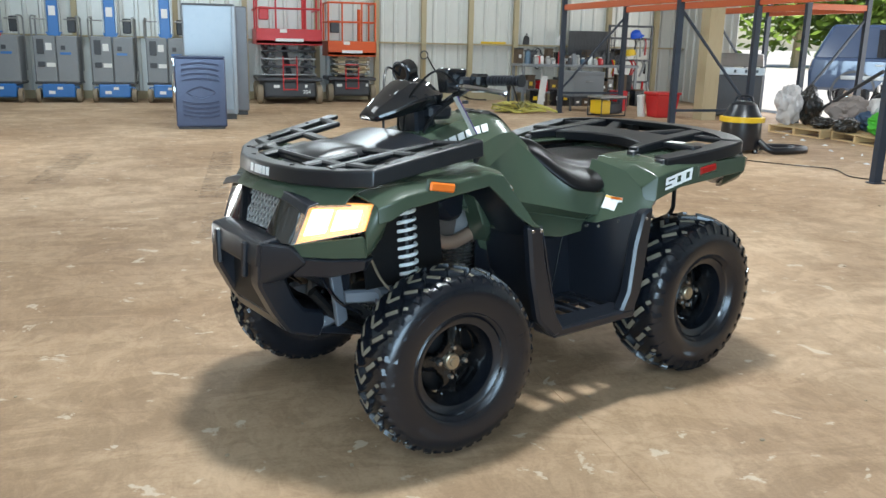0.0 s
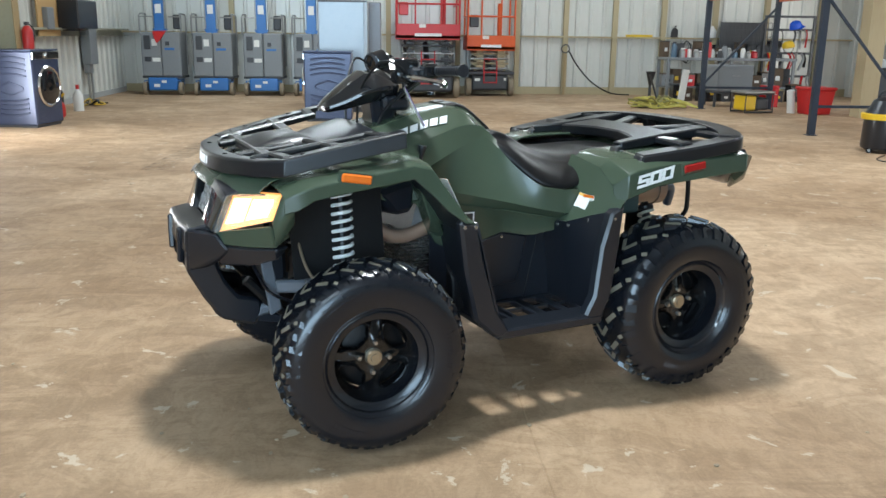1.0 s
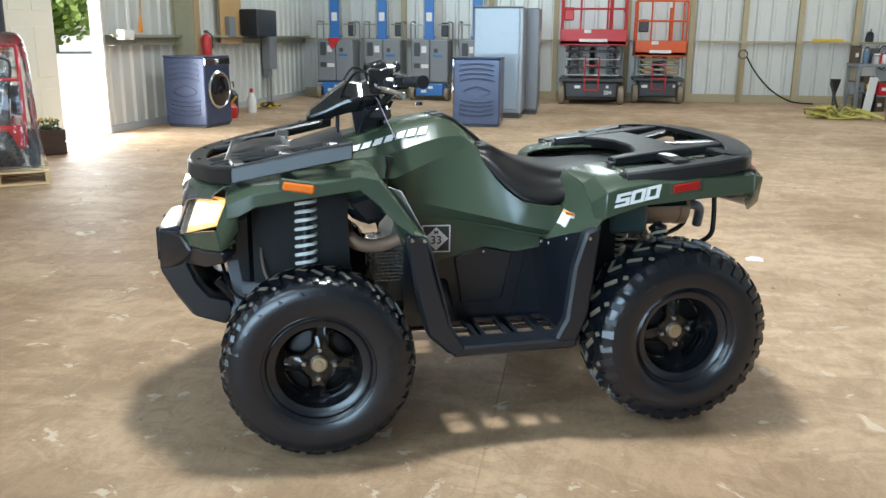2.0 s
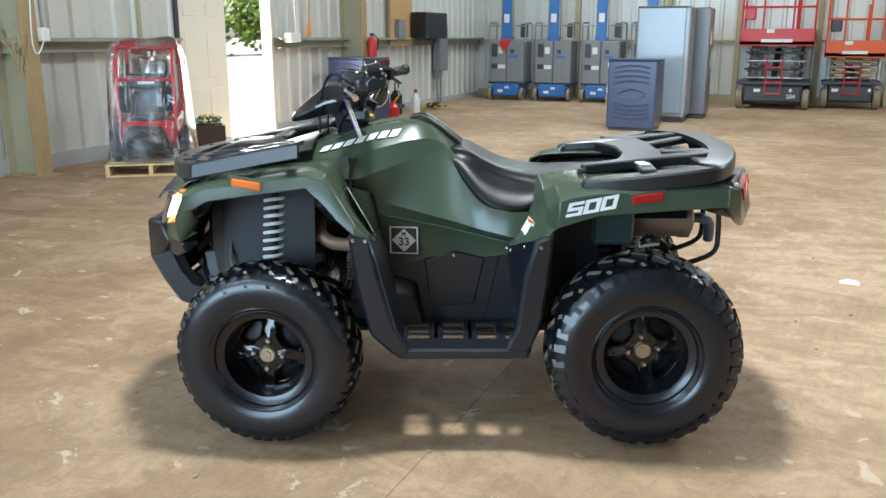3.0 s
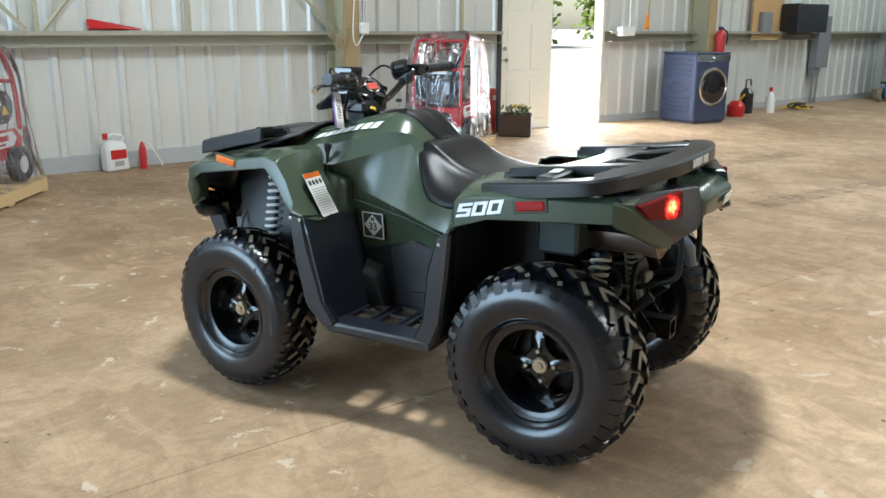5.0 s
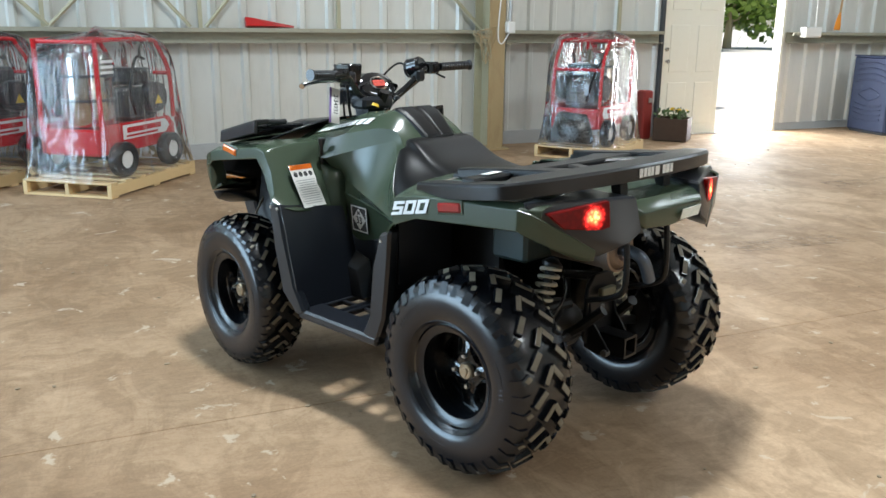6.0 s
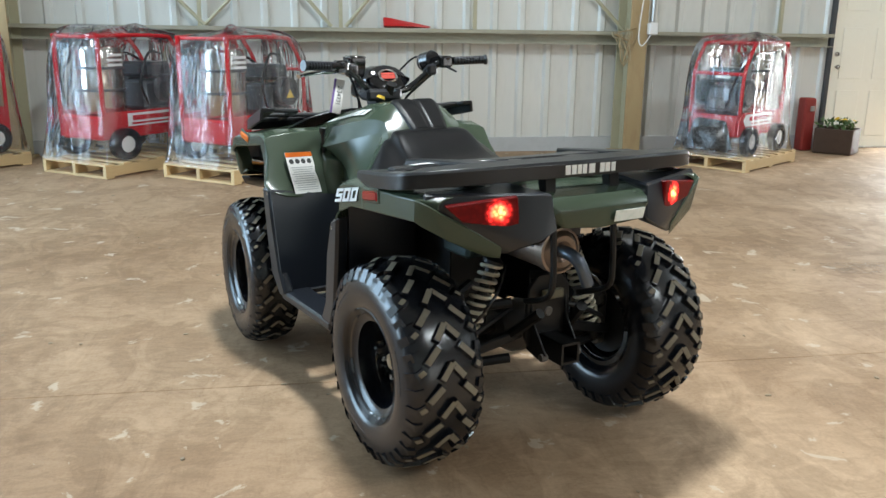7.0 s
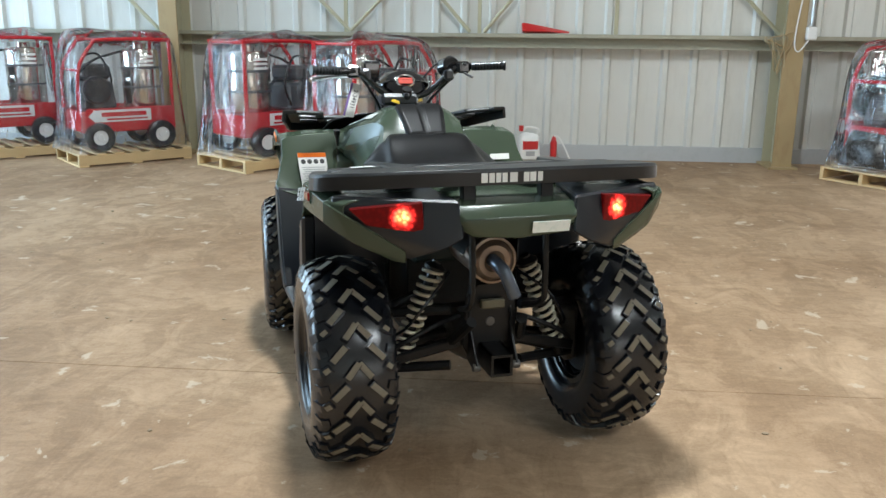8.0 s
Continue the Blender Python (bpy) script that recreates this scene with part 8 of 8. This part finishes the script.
part("cord", tube([(6.6, 9.4, 0.01), (6.3, 9.0, 0.008), (6.6, 8.5, 0.008), (6.9, 8.1, 0.008), (6.7, 7.5, 0.008), (7.2, 7.0, 0.008)], 0.007, 6, 7), RUBBER, cd)

# barbecue, pallets of bags and scrap before the open bay
bq = thing("barbecue_grill", pose(10.25, 15.0, 0, 0, 0, -30) @ Matrix.Diagonal((0.76, 0.9, 1, 1)), "black and steel gas barbecue grill", "grill")
part("cabinet", box(0, 0, 0.42, 1.15, 0.55, 0.80, 0.02), DARK_STEEL, bq)
part("panel", box(0, -0.285, 0.90, 1.2, 0.02, 0.14, 0.006), TUBE_STEEL, bq)
part("hood", hull([(-0.58, -0.27, 0.98), (0.58, -0.27, 0.98), (-0.58, 0.27, 0.98), (0.58, 0.27, 0.98), (-0.56, -0.12, 1.24), (0.56, -0.12, 1.24), (-0.56, 0.2, 1.24), (0.56, 0.2, 1.24)], 0.03), TUBE_STEEL, bq)
for k in range(4):
    part("knob", lathe([(0.0001, -0.03), (0.03, -0.03), (0.035, 0.0), (0.0001, 0.0)], 14, "y"), DARK_STEEL, bq, m=pose(-0.4 + 0.27 * k, -0.295, 0.90))
for x, y, a in ((9.6, 11.65, 8), (9.8, 10.4, -4)):
    pallet(pose(x, y, 0, 0, 0, a), 1.2, 1.1)
heaps = [("trash_bag", (9.20, 12.0, 0.131), 0.22, 0.20, 0.56, BAG_WHITE, "translucent white rubbish bag, full"), ("trash_bag", (9.60, 12.0, 0.131), 0.22, 0.22, 0.50, BAG_BLACK, "dark crumpled rubbish bag"),
         ("blanket", (9.85, 11.35, 0.131), 0.34, 0.32, 0.44, PLAID, "grey plaid blanket in a heap"), ("trash_bag", (10.05, 10.75, 0.131), 0.30, 0.26, 0.56, BAG_WHITE, "white plastic bags in a heap"),
         ("trash_bag", (10.1, 10.25, 0.131), 0.24, 0.24, 0.42, BAG_WHITE, "small white plastic bag on a pallet"), ("green_bag", (9.50, 10.15, 0.131), 0.30, 0.25, 0.30, BAG_GREEN, "bright green cloth bag lying on a pallet"),
         ("trash_bag", (9.30, 10.75, 0.131), 0.22, 0.18, 0.20, BAG_BLACK, "black bag lying flat on a pallet"), ("trash_bag", (9.35, 11.35, 0.131), 0.16, 0.20, 0.16, BAG_BLACK, "small black bag on a pallet"),
         ("jacket", (9.75, 10.80, 0.131), 0.22, 0.20, 0.26, CLOTH_BLUE, "dull blue jacket dropped among the bags")]
for k, (nm, c, sx, sy, sz, mt, lb) in enumerate(heaps):
    ob = part(nm, blob((0, 0, 0), sx, sy, sz, k + 1), mt, angle=48, m=pose(*c))
    tagged(ob, lb, {"blanket": "blanket", "jacket": "jacket"}.get(nm, "bag"))
for k in range(26):
    x, y = rnd.uniform(7.6, 9.3), rnd.uniform(8.4, 12.6)
    pz = thing("paper_scrap", pose(x, y, 0, 0, 0, rnd.uniform(0, 360)) @ Matrix.Diagonal((rnd.uniform(0.4, 1.3), rnd.uniform(0.4, 1.2), rnd.uniform(0.6, 1.5), 1)), "crumpled pale scrap of litter on the floor", "paper", "litter by the bags")
    part("sheet", hull([(-0.05, -0.03, 0), (0.05, -0.035, 0), (0.06, 0.03, 0), (-0.05, 0.04, 0), (-0.02, 0, 0.022), (0.03, 0.01, 0.018)]), PAPER if k % 3 else BAG_WHITE, pz)
whl = thing("spare_wheel", pose(10.3, 11.35, 0.131, 12, 0, 60), "old car wheel standing among the bags", "wheel")
disc_wheel("tyre", whl, (0, 0, 0.40), 0.34, 0.22, RUBBER, CHROME, "y")
for k, (a, b) in enumerate((((9.7, 12.2, 0.2), (9.6, 10.5, 1.05)), ((10.1, 11.8, 0.2), (10.4, 10.2, 1.4)))):
    br = thing("scrap_bar", pose(0, 0, 0), "dark metal bar leaning in the scrap heap", "bar", "scrap bars")
    part("bar", cyl(a, b, 0.03, 8), DARK_STEEL, br)

# west wall: door, panel board, boxes and tools
dr = thing("door_1", pose(WEST, 0, 0), "cream six-panel double door with one leaf open", "door")
dr["kind"] = "structure"
part("door_leaf", box(0.0, (DOOR_Y0 + 0.99 + DOOR_Y0 + 0.03) / 2, 1.05, 0.045, 0.98, 2.08, 0.004), DOOR_WHITE, dr)
for zc, hh in ((0.42, 0.55), (1.13, 0.60), (1.80, 0.36)):
    for yc in (DOOR_Y0 + 0.30, DOOR_Y0 + 0.74):
        part("door_panel", box(0.026, yc, zc, 0.012, 0.30, hh, 0.005), DOOR_WHITE, dr)
part("knob", lathe([(0.0001, 0.07), (0.022, 0.065), (0.028, 0.05), (0.012, 0.03), (0.012, 0.0), (0.0001, 0.0)], 14, "x"), BARE_STEEL, dr, "metal door knob", m=pose(0.022, DOOR_Y0 + 0.10, 0.97))
part("deadbolt", lathe([(0.0001, 0.02), (0.025, 0.018), (0.028, 0.0), (0.0001, 0.0)], 14, "x"), BARE_STEEL, dr, m=pose(0.022, DOOR_Y0 + 0.10, 1.12))
part("door_leaf", box(0.0, 0, 1.05, 0.045, 0.90, 2.08, 0.004), DOOR_WHITE, dr, "open leaf", m=Matrix.Translation((-0.10, DOOR_Y1 + 0.50, 0)))
for y in (DOOR_Y0 - 0.02, DOOR_Y1 + 0.02):
    part("jamb", box(0.02, y, DOOR_H / 2, 0.13, 0.05, DOOR_H, 0.004), DOOR_WHITE if y > 10 else DARK_STEEL, dr)
part("head", box(0.02, (DOOR_Y0 + DOOR_Y1) / 2, DOOR_H + 0.02, 0.13, DOOR_Y1 - DOOR_Y0 + 0.09, 0.05, 0.004), DOOR_WHITE, dr)
part("threshold", box(0.02, (DOOR_Y0 + DOOR_Y1) / 2, 0.008, 0.16, DOOR_Y1 - DOOR_Y0, 0.016, 0.003), BARE_STEEL, dr)

pb = thing("panel_board", pose(WEST + 0.10, 15.45, 0), "plywood board with grey boxes and a black cabinet on the wall", "panel board")
part("board", box(0.0, -0.25, 1.9, 0.03, 0.95, 1.40, 0.003), PLY, pb, "plywood backing board")
part("grey_box", box(0.06, -0.40, 1.50, 0.10, 0.28, 0.36, 0.01), LIFT_GREY, pb)
part("black_cabinet", box(0.20, 0.62, 1.58, 0.36, 1.00, 0.50, 0.02), BLACK_PLASTIC, pb, "black wall cabinet")
part("bracket", box(0.12, 0.62, 1.31, 0.22, 0.60, 0.03, 0.004), DARK_STEEL, pb)
eb = thing("breaker_box", pose(WEST + 0.12, 17.0, 0), "grey breaker box with conduits down to the floor", "breaker box")
part("box", box(0.02, 0, 1.15, 0.18, 0.40, 0.95, 0.012), LIFT_GREY, eb)
part("small_box", box(0.0, -0.08, 0.62, 0.12, 0.20, 0.22, 0.01), LIFT_GREY, eb)
for y in (-0.12, 0.06):
    part("conduit", cyl((0.0, y, 0.0), (0.0, y, 0.70), 0.022, 10), TUBE_STEEL, eb)
sh = thing("junction_box", pose(WEST + 0.20, 11.30, 1.33), "white junction box with a cord on the girt", "junction box")
part("box", box(0, 0, 0.02, 0.12, 0.30, 0.14, 0.015), SOFT_WHITE, sh)
part("cord", tube([(0.02, 0.06, 0.09), (0.0, 0.05, 1.0), (0, 0.05, 2.4)], 0.010, 6), SOFT_WHITE, sh)
sv = thing("shovel", pose(WEST + 0.13, 11.85, 1.36), "shovel with an orange D-grip standing on the girt", "shovel")
part("grip", hull([(-0.01, -0.06, 0.02), (0.01, -0.06, 0.02), (-0.01, 0.07, 0.02), (0.01, 0.07, 0.02), (-0.01, -0.03, 0.16), (0.01, 0.03, 0.16), (-0.01, 0.02, 0.28), (0.01, 0.05, 0.28)], 0.01), mat("orange_plastic", (0.75, 0.25, 0.01), (0.62, 0.2, 0.01), rough=0.4, scale=30), sv, "orange grip")
part("shaft", cyl((0, 0.03, 0.26), (0.02, 0.12, 1.5), 0.014, 8), PLY, sv)
fe = thing("fire_extinguisher", pose(WEST + 0.52, 13.22, 1.02), "red fire extinguisher hung on the column", "extinguisher")
part("body", lathe([(0.0001, 0), (0.075, 0.0), (0.078, 0.02), (0.078, 0.27), (0.05, 0.33), (0.025, 0.35), (0.0001, 0.35)], 20, "z"), RED_PLASTIC, fe)
part("valve", box(0, 0, 0.38, 0.05, 0.09, 0.05, 0.008), DARK_STEEL, fe)
part("hose", tube([(0.0, 0.04, 0.38), (0.05, 0.11, 0.30), (0.05, 0.10, 0.12)], 0.010, 6, 4), RUBBER, fe)
pc = thing("column_pipe", pose(WEST + 0.47, 6.50, 0), "pale conduit with a white socket box on the column", "conduit")
part("pipe", cyl((0, 0, 1.45), (0, 0, 4.9), 0.022, 10), TUBE_STEEL, pc)
part("socket_box", box(0.0, 0, 1.38, 0.08, 0.10, 0.13, 0.012), SOFT_WHITE, pc)
part("cord", tube([(0.02, -0.02, 1.32), (0.03, -0.12, 1.20), (0.02, -0.16, 1.34), (0.0, -0.1, 1.9)], 0.007, 6, 5), SOFT_WHITE, pc)
rp = thing("rope_bundle", pose(WEST + 0.42, 6.24, 1.35), "bundle of tangled brown cord hung on the column", "rope")
for k in range(5):
    part("cord", tube([(rnd.uniform(-0.02, 0.05), rnd.uniform(-0.16, 0.12), rnd.uniform(-0.45 if q % 2 else -0.1, 0.06)) for q in range(7)], 0.006, 5, 5), RUSTY if k % 2 else TAN_STEEL, rp)
# small things along the wall foot
gc = thing("gas_can", pose(-4.35, 13.55, 0), "red plastic petrol can on the floor", "fuel can")
part("body", lathe([(0.0001, 0), (0.13, 0), (0.14, 0.03), (0.14, 0.18), (0.08, 0.25), (0.0001, 0.26)], 18, "z"), RED_PLASTIC, gc)
part("spout", cyl((0.04, 0, 0.24), (0.14, 0, 0.36), 0.018, 8), YELLOW, gc)
spz = thing("garden_sprayer", pose(-4.55, 14.15, 0), "black and white pump sprayer", "sprayer")
part("tank", lathe([(0.0001, 0), (0.10, 0), (0.11, 0.05), (0.11, 0.34), (0.05, 0.42), (0.0001, 0.43)], 18, "z"), BLACK_PLASTIC, spz)
part("pump", tube([(0, -0.05, 0.42), (0, -0.05, 0.56), (0, 0.08, 0.56), (0, 0.10, 0.46)], 0.014, 8), DARK_STEEL, spz)
wbz = thing("bottle", pose(-4.35, 14.55, 0), "white bottle with a red cap", "bottle")
part("body", lathe([(0.0001, 0), (0.08, 0), (0.085, 0.25), (0.04, 0.33), (0.03, 0.36), (0.0001, 0.36)], 16, "z"), SOFT_WHITE, wbz)
part("cap", cyl((0, 0, 0.36), (0, 0, 0.43), 0.028, 12), RED_PLASTIC, wbz)
tz = thing("tape_heap", pose(-4.5, 15.6, 0), "yellow and black cables in a small heap", "cables")
for k in range(5):
    part("cable", tube([(rnd.uniform(-0.1, 0.25), rnd.uniform(-0.3, 0.3), rnd.uniform(0.015, 0.12)) for _ in range(6)], 0.012, 6, 5), YELLOW if k % 2 else RUBBER, tz)
jz = thing("detergent_jug", pose(-4.86, 3.72, 0, 0, 0, 15), "white plastic jug with a red label on the floor", "jug")
part("body", hull([(-0.07, -0.12, 0), (0.07, -0.12, 0), (-0.07, 0.12, 0), (0.07, 0.12, 0), (-0.07, -0.12, 0.24), (0.07, -0.12, 0.24), (-0.07, 0.10, 0.28), (0.07, 0.10, 0.28), (0, -0.08, 0.32)], 0.02), SOFT_WHITE, jz)
part("handle", tube([(0, 0.08, 0.27), (0, 0.10, 0.33), (0, -0.02, 0.36), (0, -0.08, 0.32)], 0.016, 8, 4), SOFT_WHITE, jz)
part("cap", cyl((0, -0.09, 0.32), (0, -0.09, 0.38), 0.026, 12), RED_PLASTIC, jz)
part("label", box(0.073, 0.0, 0.17, 0.003, 0.17, 0.09), RED_PLASTIC, jz)
part("label_text", box(0.075, 0.0, 0.08, 0.002, 0.10, 0.05), PALE_INK, jz)
rz = thing("red_bottle", pose(-4.84, 3.99, 0), "slim red bottle with a white hose", "bottle")
part("body", lathe([(0.0001, 0), (0.035, 0), (0.037, 0.2), (0.018, 0.26), (0.0001, 0.28)], 14, "z"), RED_PLASTIC, rz)
part("hose", tube([(0, 0.0, 0.27), (0.02, 0.05, 0.26), (0.03, 0.12, 0.15), (0.04, 0.18, 0.02)], 0.009, 6, 5), SOFT_WHITE, rz)
rg = thing("red_rag", pose(WEST + 0.12, 3.85, 1.355), "red rag lying on the girt", "rag")
part("cloth", hull([(-0.05, -0.24, 0.0), (0.04, -0.24, 0.02), (-0.04, -0.25, 0.12), (0.0, -0.1, 0.07), (-0.05, 0.05, 0.0), (0.05, 0.05, 0.03), (0.03, 0.26, 0.0), (-0.03, 0.28, 0.02)], 0.01), RED_PLASTIC, rg)
pl = thing("planter", pose(-4.60, 8.88, 0, 0, 0, 42), "dark wooden planter box with yellow flowers", "planter")
part("box", merge(box(0, -0.17, 0.15, 0.42, 0.025, 0.28, 0.004), box(0, 0.17, 0.15, 0.42, 0.025, 0.28, 0.004), box(-0.2, 0, 0.15, 0.025, 0.34, 0.28, 0.004), box(0.2, 0, 0.15, 0.025, 0.34, 0.28, 0.004), box(0, 0, 0.12, 0.38, 0.32, 0.2)), mat("dark_planter_wood", (0.06, 0.035, 0.022), (0.035, 0.02, 0.013), rough=0.7, scale=20), pl)
LEAF = mat("leaf_green", (0.07, 0.14, 0.03), (0.04, 0.09, 0.02), rough=0.5, scale=20, each=0.3)
lf = bmesh.new()
for k in range(90):
    c = Vector((rnd.uniform(-0.19, 0.19), rnd.uniform(-0.15, 0.15), rnd.uniform(0.27, 0.37)))
    d = Vector((rnd.uniform(-1, 1), rnd.uniform(-1, 1), rnd.uniform(0.1, 1))).normalized() * 0.07
    n = d.orthogonal().normalized() * 0.016
    lf.faces.new([lf.verts.new(p) for p in (c, c + d * 0.5 + n, c + d, c + d * 0.5 - n)])
tagged(part("leaves", lf, LEAF, pl, "green leaves", solid=0.001), kind="stuff")
for k in range(6):
    fl = part("flower", lathe([(0.0001, 0.008), (0.016, 0.012), (0.032, 0.004), (0.0001, 0.0)], 10, "z"), YELLOW, pl, "yellow flower", m=pose(rnd.uniform(-0.02, 0.16), rnd.uniform(-0.1, 0.1), rnd.uniform(0.36, 0.41), rnd.uniform(-30, 30), rnd.uniform(-30, 30), 0))
rs = thing("red_tool_box", pose(-4.86, 8.62, 0, 0, 0, 0), "tall dull red metal case against the wall", "case")
part("case", box(0, 0, 0.31, 0.16, 0.15, 0.62, 0.02), mat("dull_red_enamel", (0.24, 0.022, 0.016), (0.15, 0.014, 0.010), rough=0.6, scale=18), rs)
part("latch", box(0.115, 0, 0.5, 0.02, 0.05, 0.06, 0.004), TUBE_STEEL, rs)

# scraps of paper and grit on the floor
pp = thing("paper_scrap", pose(2.65, 5.42, 0.0), "crumpled white scrap of paper on the floor", "paper")
part("sheet", hull([(-0.05, -0.03, 0), (0.05, -0.035, 0), (0.06, 0.03, 0), (-0.05, 0.04, 0), (-0.02, 0, 0.022), (0.03, 0.01, 0.018)]), PAPER, pp)
gr = bmesh.new()
for k in range(520):
    x, y = rnd.uniform(-3.6, 6.5), rnd.uniform(-1.0, 13.0)
    r0 = rnd.uniform(0.003, 0.011) * (1.6 if rnd.random() < 0.06 else 1)
    b = bmesh.ops.create_icosphere(gr, subdivisions=1, radius=r0, matrix=Matrix.Translation((x, y, r0 * 0.2)) @ Matrix.Diagonal((1, rnd.uniform(0.6, 1.6), 0.5, 1)))
GRIT = mat("grit_crumbs", (0.30, 0.23, 0.15), (0.07, 0.055, 0.04), rough=0.9, scale=3, big=2)
tagged(part("floor_grit", gr, GRIT), "crumbs of dirt and dry leaf on the floor", "grit", kind="stuff")

# ---- outside ----
SUN_LEAF = mat("sunlit_foliage", (0.20, 0.30, 0.05), (0.12, 0.21, 0.04), rough=0.5, scale=2, big=0.8)

def tree(x, y, h, seed):
    """A far tree: a tapered trunk with limbs, and a broad crown of leaf clumps down to its foot."""
    t = thing("tree", pose(x, y, -0.3), "leafy green tree in the sun far off outside", "tree", "trees beyond the yard")
    r = random.Random(seed)
    limbs = [tube([(0, 0, 0), (0.1, 0.05, h * 0.3), (0, 0.1, h * 0.6)], [0.035 * h, 0.022 * h, 0.010 * h], 8)]
    tips = []
    for k in range(10):
        a = r.uniform(0, 6.28)
        e = Vector((math.cos(a) * h * r.uniform(0.15, 0.34), math.sin(a) * h * r.uniform(0.15, 0.34), h * r.uniform(0.25, 0.85)))
        tips.append(e)
        limbs.append(tube([(0, 0.05, e.z * 0.55), e * 0.6 + Vector((0, 0, 0.05 * h)), e], [0.010 * h, 0.006 * h, 0.003 * h], 6))
    part("trunk", merge(*limbs), WOOD_POST, t, "brown trunk with limbs")
    vs, fs = [], []
    for k in range(2400):
        c = tips[r.randrange(10)] * r.uniform(0.8, 1.1) + Vector((r.gauss(0, 0.10), r.gauss(0, 0.10), r.gauss(0, 0.09))) * h
        c.z = max(0.1, c.z)
        d = Vector((r.uniform(-1, 1), r.uniform(-1, 1), r.uniform(-0.6, 0.8))).normalized() * r.uniform(0.04, 0.09) * h
        n = d.orthogonal().normalized() * 0.025 * h
        i = len(vs)
        vs += [c, c + d * 0.5 + n, c + d, c + d * 0.5 - n]
        fs.append((i, i + 1, i + 2, i + 3))
    me = bpy.data.meshes.new("crown")
    me.from_pydata(vs, [], fs)
    me.materials.append(SUN_LEAF)
    ob = new("crown", me)
    ob.parent = t
    tagged(ob, "broad crown of green leaves", kind="stuff")


for k, (x, y, h) in enumerate(((-52, 44, 9), (-55, 54, 11), (-49, 62, 10), (-60, 38, 10), (-62, 49, 12), (-45, 70, 11), (-66, 30, 11), (-40, 78, 11),
                               (38, 80, 12), (46, 74, 11), (53, 69, 13), (59, 62, 11), (66, 57, 12), (72, 49, 13), (49, 84, 13), (63, 72, 14))):
    tree(x, y, h, 90 + k)

TRUCK_BLUE = mat("dark_blue_car_paint", (0.040, 0.062, 0.115), (0.032, 0.050, 0.095), rough=0.2, scale=40, coat=0.8)
def parked_suv(m):
    """A parked car seen from its side; nose towards -x, sides towards -y and +y."""
    t = thing("parked_car", m, "blue-grey parked sport-utility car outside the bay", "car")
    low = prism([(-2.3, 0.42), (-2.35, 0.75), (-2.2, 1.0), (-1.1, 1.10), (2.3, 1.12), (2.38, 0.8), (2.35, 0.45)], "xz", -0.92, 0.92, 0.06)
    b = part("body", low, TRUCK_BLUE, t)
    part("cabin", hull([(-1.15, s * 0.86, 1.08) for s in (-1, 1)] + [(-0.45, s * 0.72, 1.80) for s in (-1, 1)] + [(1.95, s * 0.72, 1.80) for s in (-1, 1)] + [(2.32, s * 0.86, 1.08) for s in (-1, 1)], 0.05), TRUCK_BLUE, t)
    for s in (-1, 1):
        for x0, x1 in ((-0.62, 0.30), (0.38, 1.02)):
            top0 = max(x0, -0.36)
            part("side_window", hull([(x0, s * 0.862, 1.14), (x1, s * 0.862, 1.14), (top0, s * 0.752, 1.70), (x1, s * 0.752, 1.70), (x0, s * 0.84, 1.14), (x1, s * 0.84, 1.14), (top0, s * 0.73, 1.70), (x1, s * 0.73, 1.70)]), GLASS_DARK, t)
        for x in (-1.45, 1.42):
            disc_wheel("wheel", t, (x, s * 0.80, 0.36), 0.37, 0.24, RUBBER, CHROME, "y")
            part("wheel_arch", lathe([(0.42, 0.0), (0.47, 0.0), (0.47, 0.02), (0.42, 0.02)], 28, "y", close=True), DARK_STEEL, t, m=pose(x, s * 0.91, 0.40))
        part("side_trim", box(0.0, s * 0.93, 0.72, 3.4, 0.03, 0.08, 0.008), TUBE_STEEL, t)
        for x in (0.1, 0.95):
            part("door_handle", box(x, s * 0.935, 0.98, 0.16, 0.03, 0.03, 0.006), TUBE_STEEL, t)
        part("mirror", box(-0.72, s * 1.02, 1.16, 0.14, 0.20, 0.15, 0.03), TRUCK_BLUE, t)
    part("windscreen", hull([(-1.10, -0.76, 1.14), (-1.10, 0.76, 1.14), (-0.52, -0.66, 1.74), (-0.52, 0.66, 1.74), (-1.0, -0.76, 1.12), (-1.0, 0.76, 1.12), (-0.46, -0.66, 1.72), (-0.46, 0.66, 1.72)]), GLASS_DARK, t)
    return t


parked_suv(pose(15.6, 15.9, -0.02, 0, 0, 142) @ Matrix.Diagonal((1, 1, 1.07, 1)))
tp = part("covered_machine", blob((0, 0, 0), 0.8, 0.9, 1.1, 9, 0.22), SOFT_WHITE, angle=80, m=pose(-8.6, 11.6, -0.02))
tagged(tp, "machine under a white cover in the sun outside the door", "covered machine")
